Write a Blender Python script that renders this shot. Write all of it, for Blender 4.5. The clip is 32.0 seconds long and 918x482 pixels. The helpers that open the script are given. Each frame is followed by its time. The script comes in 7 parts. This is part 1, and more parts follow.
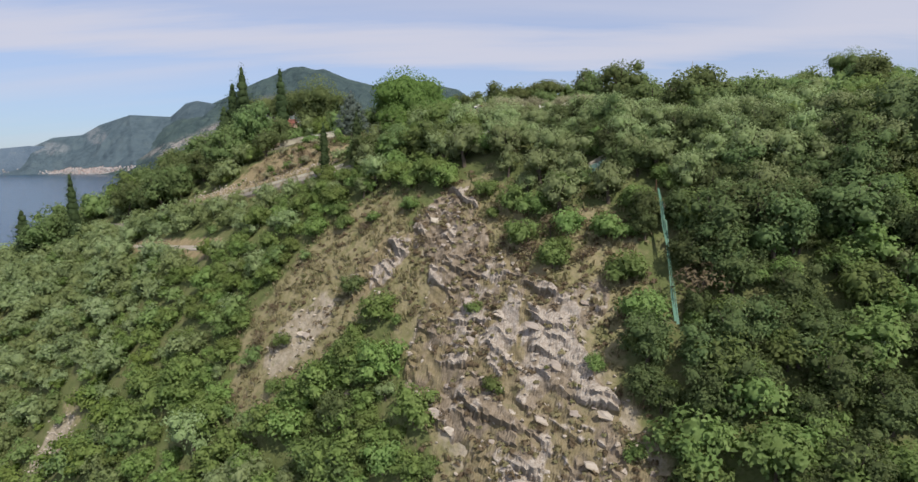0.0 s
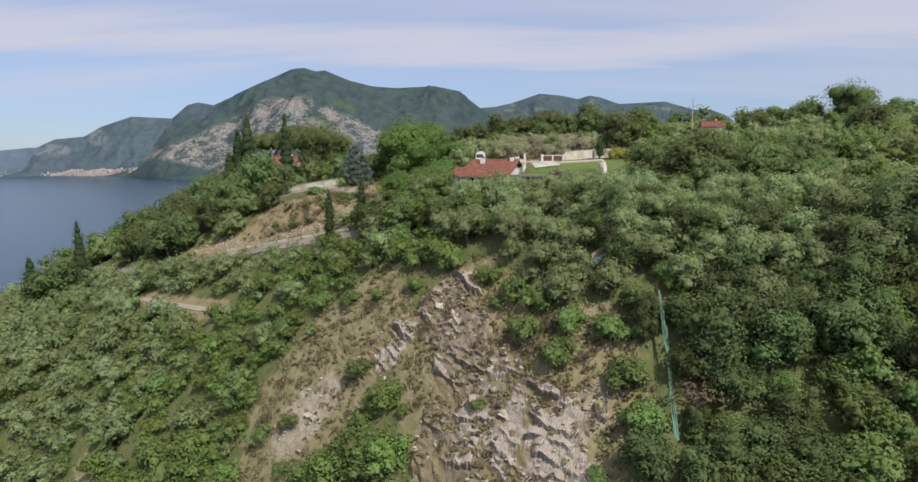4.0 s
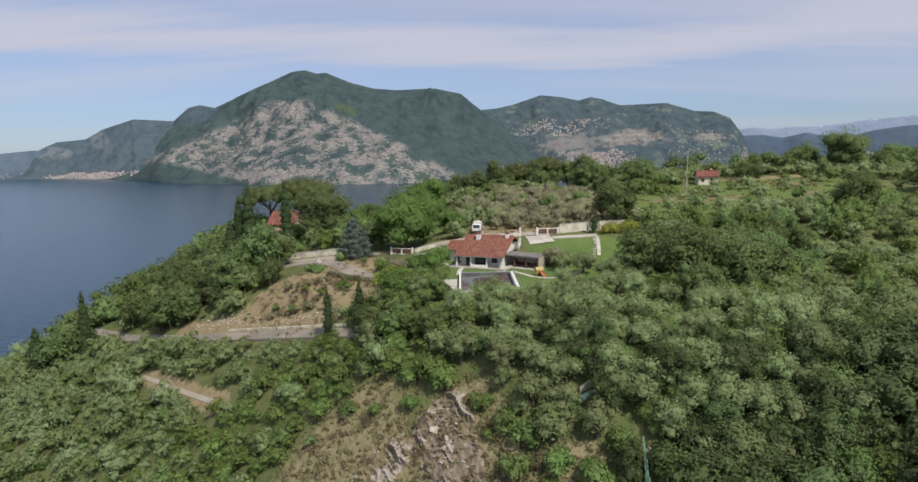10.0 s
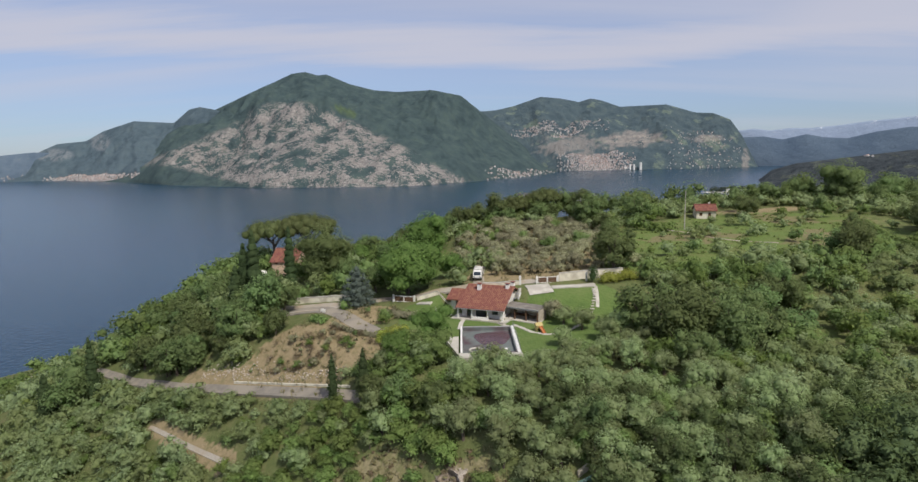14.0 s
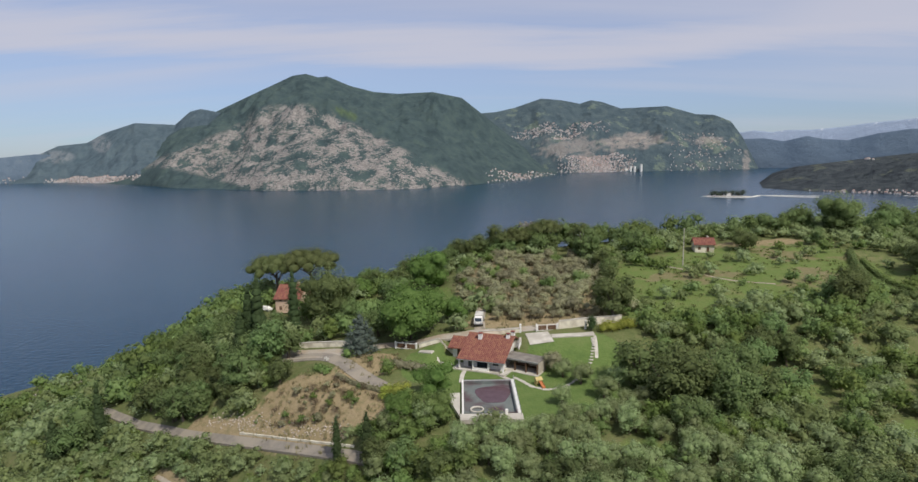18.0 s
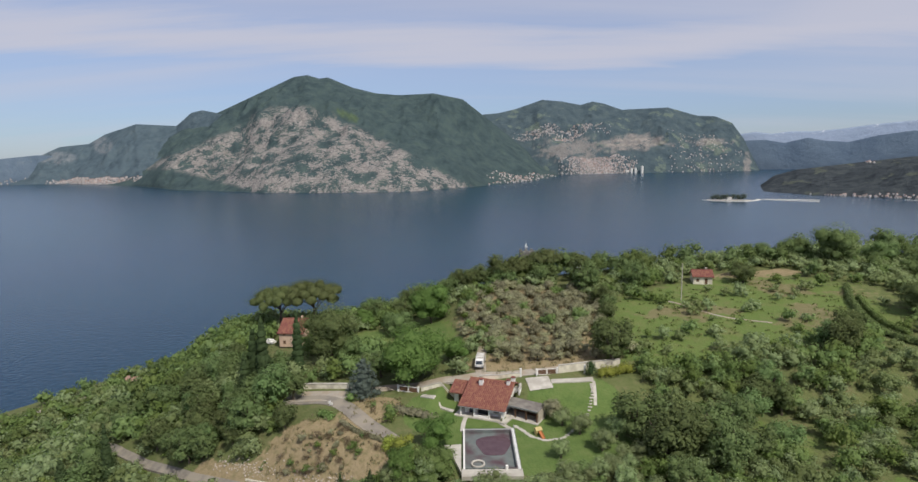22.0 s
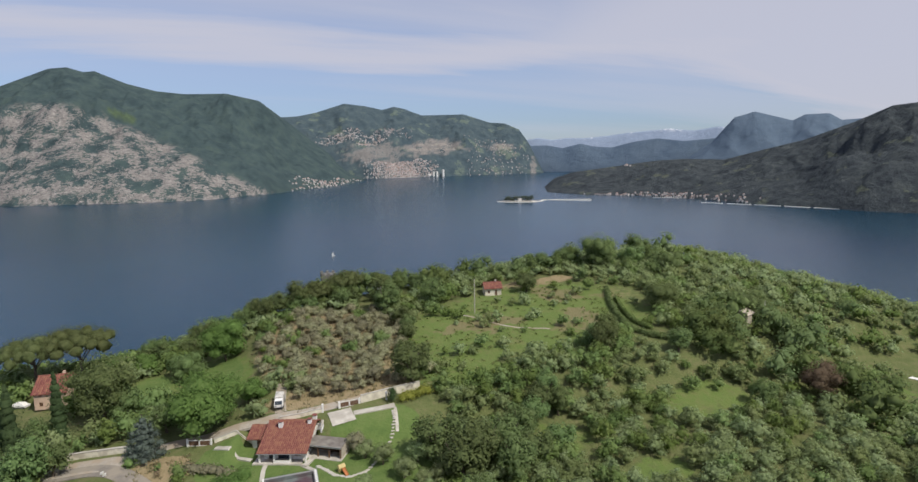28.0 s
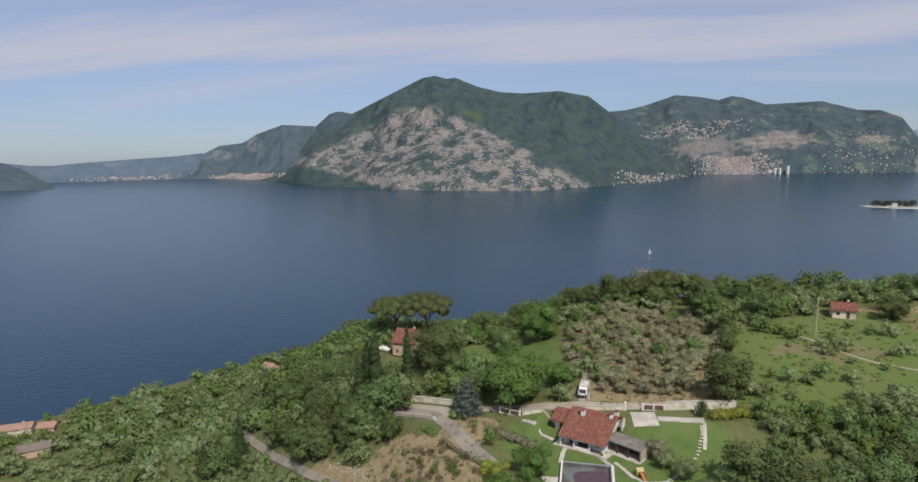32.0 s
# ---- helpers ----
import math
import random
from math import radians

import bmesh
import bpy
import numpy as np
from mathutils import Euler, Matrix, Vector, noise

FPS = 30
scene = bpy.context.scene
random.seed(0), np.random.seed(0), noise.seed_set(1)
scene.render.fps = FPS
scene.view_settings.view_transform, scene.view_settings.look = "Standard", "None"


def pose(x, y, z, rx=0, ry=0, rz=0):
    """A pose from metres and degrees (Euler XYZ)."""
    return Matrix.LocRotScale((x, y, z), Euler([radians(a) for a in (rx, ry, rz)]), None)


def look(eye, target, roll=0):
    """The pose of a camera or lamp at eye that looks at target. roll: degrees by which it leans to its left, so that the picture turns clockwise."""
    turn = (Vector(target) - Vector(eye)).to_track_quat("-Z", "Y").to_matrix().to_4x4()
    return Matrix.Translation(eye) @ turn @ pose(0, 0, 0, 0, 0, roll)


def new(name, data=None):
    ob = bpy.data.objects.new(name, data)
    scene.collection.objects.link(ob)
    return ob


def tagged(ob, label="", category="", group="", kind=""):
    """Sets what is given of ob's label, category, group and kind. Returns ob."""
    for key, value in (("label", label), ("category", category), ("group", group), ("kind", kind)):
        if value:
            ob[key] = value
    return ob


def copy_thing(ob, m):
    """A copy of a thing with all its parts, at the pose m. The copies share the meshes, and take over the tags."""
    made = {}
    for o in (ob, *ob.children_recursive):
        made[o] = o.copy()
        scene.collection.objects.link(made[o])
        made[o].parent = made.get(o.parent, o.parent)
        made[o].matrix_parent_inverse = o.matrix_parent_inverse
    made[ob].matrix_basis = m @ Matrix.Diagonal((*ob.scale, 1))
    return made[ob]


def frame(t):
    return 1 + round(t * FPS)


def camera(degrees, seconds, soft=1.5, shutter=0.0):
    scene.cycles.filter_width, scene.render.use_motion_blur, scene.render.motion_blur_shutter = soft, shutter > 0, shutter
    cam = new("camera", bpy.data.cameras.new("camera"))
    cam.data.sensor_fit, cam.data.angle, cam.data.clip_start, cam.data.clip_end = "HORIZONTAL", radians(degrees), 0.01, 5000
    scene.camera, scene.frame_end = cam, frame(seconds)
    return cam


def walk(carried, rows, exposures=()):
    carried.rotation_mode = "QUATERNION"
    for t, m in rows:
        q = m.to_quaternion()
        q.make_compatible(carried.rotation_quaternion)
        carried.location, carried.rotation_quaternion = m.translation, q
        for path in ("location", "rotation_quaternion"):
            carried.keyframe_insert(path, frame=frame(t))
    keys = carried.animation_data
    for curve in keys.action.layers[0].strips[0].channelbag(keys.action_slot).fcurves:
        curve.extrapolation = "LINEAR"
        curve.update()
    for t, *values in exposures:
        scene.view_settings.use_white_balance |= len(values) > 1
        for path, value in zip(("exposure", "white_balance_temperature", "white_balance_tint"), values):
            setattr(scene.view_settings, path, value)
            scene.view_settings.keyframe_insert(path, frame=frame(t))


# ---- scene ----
import collections

# World: x right, y ahead, z up, in metres; the lake lies at z = 0.
cam = camera(77.28, 32.0)
# seconds, x, y, z, yaw, pitch, roll about the line of sight
ROWS = [
    (0.0, 0.00, -0.00, 90.00, 0.000, -8.656, -0.852),
    (0.5, -0.04, 0.27, 91.31, 0.029, -8.653, -0.852),
    (1.0, -0.08, 0.47, 92.65, 0.069, -8.647, -0.855),
    (1.5, -0.09, 0.56, 93.96, 0.092, -8.645, -0.861),
    (2.0, -0.13, 0.58, 95.29, 0.105, -8.647, -0.866),
    (2.5, -0.20, 0.55, 96.60, 0.091, -8.653, -0.877),
    (3.0, -0.26, 0.46, 97.91, 0.055, -8.667, -0.884),
    (3.5, -0.25, 0.37, 99.24, 0.081, -8.679, -0.896),
    (5.5, 0.37, 0.29, 104.58, 0.148, -8.684, -0.916),
    (6.0, 0.73, 0.44, 105.93, 0.146, -8.681, -0.924),
    (6.5, 0.93, 0.54, 107.25, 0.163, -8.681, -0.940),
    (7.0, 0.95, 0.61, 108.55, 0.163, -8.679, -0.964),
    (7.5, 0.93, 0.58, 109.92, 0.174, -8.684, -0.982),
    (8.0, 0.95, 0.51, 111.27, 0.198, -8.680, -1.003),
    (8.5, 0.96, 0.50, 112.65, 0.206, -8.684, -1.019),
    (9.0, 0.99, 0.48, 114.00, 0.219, -8.695, -1.030),
    (9.5, 1.05, 0.45, 115.42, 0.229, -8.708, -1.025),
    (10.0, 1.08, 0.41, 116.85, 0.233, -8.718, -1.027),
    (10.5, 1.11, 0.37, 118.26, 0.243, -8.714, -1.031),
    (11.0, 1.17, 0.33, 119.64, 0.271, -8.707, -1.019),
    (11.5, 1.18, 0.29, 121.02, 0.277, -8.706, -1.015),
    (12.0, 1.17, 0.24, 122.46, 0.276, -8.711, -1.011),
    (12.5, 1.13, 0.13, 123.85, 0.269, -8.715, -1.016),
    (13.0, 1.10, 0.04, 125.26, 0.258, -8.716, -1.028),
    (13.5, 1.10, -0.05, 126.65, 0.263, -8.723, -1.033),
    (14.0, 1.08, -0.13, 128.05, 0.260, -8.714, -1.042),
    (14.5, 1.10, -0.20, 129.47, 0.271, -8.705, -1.046),
    (16.5, 1.15, -0.44, 135.20, 0.312, -8.704, -1.045),
    (17.0, 1.18, -0.51, 136.59, 0.323, -8.710, -1.045),
    (17.5, 1.17, -0.56, 138.01, 0.335, -8.699, -1.038),
    (18.0, 1.14, -0.58, 139.40, 0.326, -8.698, -1.040),
    (18.5, 1.11, -0.62, 140.76, 0.327, -8.697, -1.032),
    (19.0, 1.11, -0.70, 142.15, 0.337, -8.696, -1.033),
    (19.5, 1.13, -0.82, 143.60, 0.346, -8.706, -1.028),
    (20.0, 1.12, -0.97, 145.04, 0.350, -8.718, -1.021),
    (20.5, 1.13, -1.12, 146.44, 0.359, -8.726, -1.010),
    (21.0, 1.18, -1.26, 147.80, 0.395, -8.726, -0.990),
    (21.5, 1.19, -1.31, 149.15, 0.403, -8.728, -0.982),
    (22.0, 1.19, -1.31, 150.46, 0.410, -8.721, -0.985),
    (22.5, 1.22, -1.22, 151.76, 0.414, -8.723, -1.011),
    (23.0, 1.52, -1.06, 153.03, 0.426, -8.733, -1.027),
    (23.5, 2.28, -0.85, 154.26, 0.431, -8.735, -1.029),
    (24.0, 3.39, -0.67, 155.34, 0.428, -8.730, -1.013),
    (24.5, 4.51, -0.57, 156.00, 0.454, -8.737, -1.003),
    (24.8, 5.10, -0.57, 156.20, -0.600, -8.740, -0.980),
    (25.0, 5.47, -0.59, 156.29, -4.527, -8.744, -0.976),
    (25.1, 5.52, -0.61, 156.34, -7.000, -8.745, -0.980),
    (25.2, 5.56, -0.63, 156.38, -11.300, -8.745, -0.980),
    (25.3, 5.58, -0.66, 156.42, -14.900, -8.745, -0.980),
    (25.4, 5.60, -0.70, 156.45, -18.100, -8.745, -0.980),
    (25.5, 5.61, -0.74, 156.48, -21.124, -8.745, -0.980),
    (25.8, 5.55, -0.90, 156.58, -25.900, -8.740, -0.979),
    (26.2, 5.35, -1.20, 156.75, -28.200, -8.735, -0.979),
    (26.6, 5.05, -1.50, 156.90, -27.500, -8.735, -0.979),
    (27.0, 4.75, -1.75, 157.03, -25.300, -8.730, -0.979),
    (27.5, 4.55, -1.96, 157.11, -22.036, -8.728, -0.975),
    (28.0, 4.50, -2.10, 157.13, -18.684, -8.718, -0.977),
    (28.5, 4.45, -2.12, 157.09, -13.869, -8.710, -0.981),
    (29.0, 4.36, -2.01, 157.08, -8.587, -8.715, -0.969),
    (29.5, 4.21, -1.87, 157.06, -3.224, -8.724, -0.964),
    (30.0, 4.08, -1.78, 157.05, 2.127, -8.735, -0.961),
    (30.5, 4.13, -1.72, 157.09, 7.341, -8.758, -0.961),
    (31.0, 4.36, -1.67, 157.07, 10.280, -8.766, -0.948),
    (31.5, 4.49, -1.61, 157.07, 11.740, -8.773, -0.945),
    (32.0, 4.56, -1.54, 157.08, 12.517, -8.767, -0.939),
]
walk(cam, [(t, pose(x, y, z, 90 + pitch, 0, yaw) @ pose(0, 0, 0, 0, 0, roll)) for t, x, y, z, yaw, pitch, roll in ROWS],
     exposures=[(0, 0.42), (4, 0.38), (9, 0.28), (24, 0.22), (28, 0.24), (32, 0.13)])

# ---- light ----
SUN_AZIMUTH, SUN_HEIGHT = radians(146), radians(53)   # clockwise from straight ahead (+y); height over the horizon
sun_dir = Vector((math.sin(SUN_AZIMUTH) * math.cos(SUN_HEIGHT), math.cos(SUN_AZIMUTH) * math.cos(SUN_HEIGHT), math.sin(SUN_HEIGHT)))
sun_lamp = new("sun", bpy.data.lights.new("sun", "SUN"))
sun_lamp.data.energy, sun_lamp.data.angle, sun_lamp.data.color = 3.35, radians(0.6), (1.0, 0.95, 0.86)
sun_lamp.matrix_world = look((0, 0, 400), Vector((0, 0, 400)) - sun_dir)

world = bpy.data.worlds.new("sky")
scene.world = world
world.use_nodes = True
wn, wl = world.node_tree.nodes, world.node_tree.links
wn.clear()
sky = wn.new("ShaderNodeTexSky")
sky.sky_type, sky.sun_disc = "NISHITA", False
sky.sun_elevation, sky.sun_rotation = SUN_HEIGHT, SUN_AZIMUTH
sky.altitude, sky.air_density, sky.dust_density, sky.ozone_density = 250, 1.0, 0.35, 2.0
# thin high cirrus: noise on a flat layer far overhead
tc = wn.new("ShaderNodeTexCoord")
sep = wn.new("ShaderNodeSeparateXYZ")
up = wn.new("ShaderNodeMath"); up.operation = "MAXIMUM"; up.inputs[1].default_value = 0.03
upb = wn.new("ShaderNodeMath"); upb.operation = "ADD"; upb.inputs[1].default_value = 0.124
dx = wn.new("ShaderNodeMath"); dx.operation = "DIVIDE"
dy = wn.new("ShaderNodeMath"); dy.operation = "DIVIDE"
comb = wn.new("ShaderNodeCombineXYZ")
wl.new(tc.outputs["Generated"], sep.inputs[0])
wl.new(sep.outputs[2], up.inputs[0]); wl.new(up.outputs[0], upb.inputs[0])
wl.new(sep.outputs[0], dx.inputs[0]); wl.new(upb.outputs[0], dx.inputs[1])
wl.new(sep.outputs[1], dy.inputs[0]); wl.new(upb.outputs[0], dy.inputs[1])
wl.new(dx.outputs[0], comb.inputs[0]); wl.new(dy.outputs[0], comb.inputs[1])
mp = wn.new("ShaderNodeMapping"); mp.inputs["Scale"].default_value = (0.2, 0.95, 1); mp.inputs["Rotation"].default_value = (0, 0, radians(14)); mp.inputs["Location"].default_value = (1.9, 0.52, 0)
wl.new(comb.outputs[0], mp.inputs[0])
cn = wn.new("ShaderNodeTexNoise"); cn.inputs["Scale"].default_value = 0.75; cn.inputs["Detail"].default_value = 6; cn.inputs["Roughness"].default_value = 0.5; cn.inputs["Distortion"].default_value = 0.35
wl.new(mp.outputs[0], cn.inputs["Vector"])
cr = wn.new("ShaderNodeMapRange"); cr.interpolation_type = "SMOOTHSTEP"
cr.inputs["From Min"].default_value, cr.inputs["From Max"].default_value, cr.inputs["To Max"].default_value = 0.42, 0.66, 0.78
cr.inputs["To Min"].default_value = 0.42
wl.new(cn.outputs["Fac"], cr.inputs["Value"])
skymix = wn.new("ShaderNodeMix"); skymix.data_type = "RGBA"
skymix.inputs["B"].default_value = (4.6, 4.58, 5.25, 1)
tint = wn.new("ShaderNodeMix"); tint.data_type = "RGBA"; tint.blend_type = "MULTIPLY"   # blue summer haze in the air
tint.inputs["Factor"].default_value = 1.0
low_air = wn.new("ShaderNodeMapRange"); low_air.interpolation_type = "SMOOTHSTEP"
low_air.inputs["From Min"].default_value, low_air.inputs["From Max"].default_value = 0.0, 0.22
wl.new(sep.outputs[2], low_air.inputs["Value"])
air = wn.new("ShaderNodeMix"); air.data_type = "RGBA"
air.inputs["A"].default_value, air.inputs["B"].default_value = (0.42, 0.54, 0.76, 1), (0.635, 0.74, 0.925, 1)
wl.new(low_air.outputs[0], air.inputs["Factor"]); wl.new(air.outputs["Result"], tint.inputs["B"])
wl.new(sky.outputs[0], tint.inputs["A"])
veil = wn.new("ShaderNodeMapRange"); veil.inputs["From Max"].default_value, veil.inputs["To Min"].default_value = 0.16, 0.45
wl.new(sep.outputs[2], veil.inputs["Value"])
cover = wn.new("ShaderNodeMath"); cover.operation = "MULTIPLY"
wl.new(cr.outputs[0], cover.inputs[0]); wl.new(veil.outputs[0], cover.inputs[1])
# a long streak of it across the view
def sky_math(op, p, q):
    nd = wn.new("ShaderNodeMath"); nd.operation = op
    for k, v in enumerate((p, q)):
        if isinstance(v, float):
            nd.inputs[k].default_value = v
        else:
            wl.new(v, nd.inputs[k])
    return nd.outputs[0]


across = sky_math("SUBTRACT", sky_math("SUBTRACT", dy.outputs[0], sky_math("MULTIPLY", dx.outputs[0], 0.29)), 3.3)
wisp = wn.new("ShaderNodeTexNoise"); wisp.inputs["Scale"].default_value, wisp.inputs["Detail"].default_value, wisp.inputs["Roughness"].default_value = 1.6, 7, 0.6
wl.new(mp.outputs[0], wisp.inputs["Vector"])
turn_off = wn.new("ShaderNodeMapRange"); turn_off.interpolation_type = "SMOOTHSTEP"
turn_off.inputs["From Min"].default_value, turn_off.inputs["From Max"].default_value, turn_off.inputs["To Max"].default_value = 0.5, 2.6, 1.3
wl.new(dx.outputs[0], turn_off.inputs["Value"])
across = sky_math("ADD", across, turn_off.outputs[0])
across = sky_math("ADD", across, sky_math("MULTIPLY", sky_math("SUBTRACT", wisp.outputs["Fac"], 0.5), 1.5))
streak = wn.new("ShaderNodeMapRange"); streak.interpolation_type = "SMOOTHSTEP"
streak.inputs["From Min"].default_value, streak.inputs["From Max"].default_value, streak.inputs["To Min"].default_value, streak.inputs["To Max"].default_value = 0.0, 0.85, 0.88, 0.0
wl.new(sky_math("ABSOLUTE", across, 0.0), streak.inputs["Value"])
veil_in = wn.new("ShaderNodeMapRange"); veil_in.interpolation_type = "SMOOTHSTEP"          # a wider veil towards the east
veil_in.inputs["From Min"].default_value, veil_in.inputs["From Max"].default_value, veil_in.inputs["To Min"].default_value, veil_in.inputs["To Max"].default_value = -0.1, 0.6, 0.85, 0.0
wl.new(across, veil_in.inputs["Value"])
veil_east = wn.new("ShaderNodeMapRange"); veil_east.interpolation_type = "SMOOTHSTEP"
veil_east.inputs["From Min"].default_value, veil_east.inputs["From Max"].default_value = 0.3, 1.8
wl.new(dx.outputs[0], veil_east.inputs["Value"])
cloud = sky_math("MAXIMUM", streak.outputs[0], sky_math("MULTIPLY", veil_in.outputs[0], veil_east.outputs[0]))
wl.new(sky_math("MAXIMUM", cover.outputs[0], cloud), skymix.inputs["Factor"]); wl.new(tint.outputs["Result"], skymix.inputs["A"])
bg = wn.new("ShaderNodeBackground"); bg.inputs["Strength"].default_value = 0.106
wo = wn.new("ShaderNodeOutputWorld")
wl.new(skymix.outputs["Result"], bg.inputs[0]); wl.new(bg.outputs[0], wo.inputs[0])
def S(a, b, v):
    """Smooth step from a to b."""
    t = np.clip((v - a) / (b - a), 0, 1)
    return t * t * (3 - 2 * t)


def soft(v, r):
    """max(v, 0) with a rounded knee of radius r."""
    return 0.5 * (v + np.sqrt(v * v + r * r)) - 0.02 * r


def ground_height(x, y):
    """Height of the hill above the lake, for numbers or arrays."""
    x, y = np.asarray(x, float), np.asarray(y, float)
    z = 93.3 + 4.4 * S(113, 124, y) * S(-14, 7, x)                       # the plateau with the villa's terrace
    z = z + 0.075 * soft(y - 124, 4) * S(-48, 8, x) + 0.04 * soft(np.minimum(x, 130) - 10, 6) * S(100, 128, y)
    z = z - 0.04 * soft(104 - y, 4) * S(10, 40, x)
    z = z + 0.9 * S(-40, -28, x) * S(2, -6, x) * S(112, 124, y) * S(150, 138, y)      # the forecourt and the lane
    west = -12 - 0.62 * (np.minimum(y, 260) - 85)                        # the western slope
    z = z - (0.43 + 0.22 * S(142, 178, y)) * soft(west - x, 7)
    brow = soft(77 - 0.47 * np.clip(x, -75, 55) - y, 5)                  # the rock face below the brow
    z = z - 0.93 * brow
    z = z - 0.5 * soft(y - 208 - 0.2 * np.clip(x, -120, 120), 10)        # down to the lake behind
    z = z - 0.55 * soft(x - 213 + 0.15 * (y - 150), 14)
    uphill = (x + 86) * 0.496 + (y - 136) * 0.868                        # terraced slope under the lower road
    low = 79.5 + 0.507 * (np.maximum(x, -80) + 60) + 0.25 * np.minimum(x + 80, 0) + 0.433 * (y - 121) + 0.75 * soft(uphill - 3, 2) - 0.42 * brow
    z = 0.5 * (z + low - np.sqrt((z - low) ** 2 + 4))
    u, v = (x - 2.4) * 0.94 - (y - 125.5) * 0.342, (x - 2.4) * 0.342 + (y - 125.5) * 0.94
    pad = np.maximum(S(-6.5, -5, u) * S(11.5, 10.5, u) * S(2.5, 1, v), S(9, 10, u) * S(20, 18.5, u) * S(-0.6, -1.6, v)) * S(-14, -11, v)
    z = np.where(pad > 0, z + pad * np.minimum(93.4 - z, 0), z)          # cut for the villa
    z = z - 1.0 * S(0.9, 2.2, x) * S(10.6, 9.3, x) * S(95.9, 97.2, y) * S(110.2, 108.9, y)   # pool basin
    inland = ((x + 335) * 170 - (y - 240) * 115) / 205                   # low strip along the western shore
    strip = np.clip(0.13 * inland, -6, 8) - 14 * S(415, 450, y) - 14 * S(-130, -60, x)
    return np.maximum(np.maximum(z, strip), -6)

# ---- materials ----
def material(name, colours, rough=0.85, scale=1.0, detail=5, bump=0.0, bump_scale=None, big=None, big_scale=0.1, metal=0.0, spread=0.0, spec=0.3, stretch=None, island=0.0):
    """Colours blended by noise, a second scale of noise towards big, bump, and a brightness spread by object or by mesh island."""
    m = bpy.data.materials.new(name)
    m.use_nodes = True
    n, l = m.node_tree.nodes, m.node_tree.links
    b = n["Principled BSDF"]
    b.inputs["Roughness"].default_value, b.inputs["Metallic"].default_value, b.inputs["Specular IOR Level"].default_value = rough, metal, spec
    co = n.new("ShaderNodeTexCoord")
    vec = co.outputs["Object"]
    if stretch:
        mpn = n.new("ShaderNodeMapping"); mpn.inputs["Scale"].default_value = stretch
        l.new(vec, mpn.inputs[0]); vec = mpn.outputs[0]
    t = n.new("ShaderNodeTexNoise"); t.inputs["Scale"].default_value, t.inputs["Detail"].default_value, t.inputs["Roughness"].default_value = scale, detail, 0.6
    l.new(vec, t.inputs["Vector"])
    r = n.new("ShaderNodeValToRGB")
    e = r.color_ramp.elements
    while len(e) < len(colours):
        e.new(0.5)
    for k, c in enumerate(colours):
        e[k].position = 0.32 + 0.36 * k / max(1, len(colours) - 1)
        e[k].color = (*c, 1)
    l.new(t.outputs["Fac"], r.inputs[0])
    col = r.outputs[0]
    if big:
        t2 = n.new("ShaderNodeTexNoise"); t2.inputs["Scale"].default_value, t2.inputs["Detail"].default_value = big_scale, 4
        l.new(vec, t2.inputs["Vector"])
        mr = n.new("ShaderNodeMapRange"); mr.inputs["From Min"].default_value, mr.inputs["From Max"].default_value = 0.45, 0.62
        l.new(t2.outputs["Fac"], mr.inputs["Value"])
        mx = n.new("ShaderNodeMix"); mx.data_type = "RGBA"; mx.inputs["B"].default_value = (*big, 1)
        l.new(mr.outputs[0], mx.inputs["Factor"]); l.new(col, mx.inputs["A"]); col = mx.outputs["Result"]
    if spread or island:
        hs = n.new("ShaderNodeHueSaturation")
        total = None
        for amount, node, sock in ((spread, "ShaderNodeObjectInfo", "Random"), (island, "ShaderNodeNewGeometry", "Random Per Island")):
            if amount:
                src = n.new(node)
                mr = n.new("ShaderNodeMapRange"); mr.inputs["To Min"].default_value, mr.inputs["To Max"].default_value = 1 - amount, 1 + amount
                l.new(src.outputs[sock], mr.inputs["Value"])
                if total is None:
                    total = mr.outputs[0]
                else:
                    mu = n.new("ShaderNodeMath"); mu.operation = "MULTIPLY"
                    l.new(total, mu.inputs[0]); l.new(mr.outputs[0], mu.inputs[1]); total = mu.outputs[0]
        l.new(total, hs.inputs["Value"]); l.new(col, hs.inputs["Color"]); col = hs.outputs[0]
        if spread:
            src = n.new("ShaderNodeObjectInfo")
            mr = n.new("ShaderNodeMapRange"); mr.inputs["To Min"].default_value, mr.inputs["To Max"].default_value = 0.5 - spread * 0.09, 0.5 + spread * 0.05
            l.new(src.outputs["Random"], mr.inputs["Value"]); l.new(mr.outputs[0], hs.inputs["Hue"])
    l.new(col, b.inputs["Base Color"])
    if bump:
        tb = n.new("ShaderNodeTexNoise"); tb.inputs["Scale"].default_value, tb.inputs["Detail"].default_value = bump_scale or scale * 2, 6
        l.new(vec, tb.inputs["Vector"])
        bp = n.new("ShaderNodeBump"); bp.inputs["Distance"].default_value = bump
        l.new(tb.outputs["Fac"], bp.inputs["Height"]); l.new(bp.outputs[0], b.inputs["Normal"])
    return m


LEAF = {}


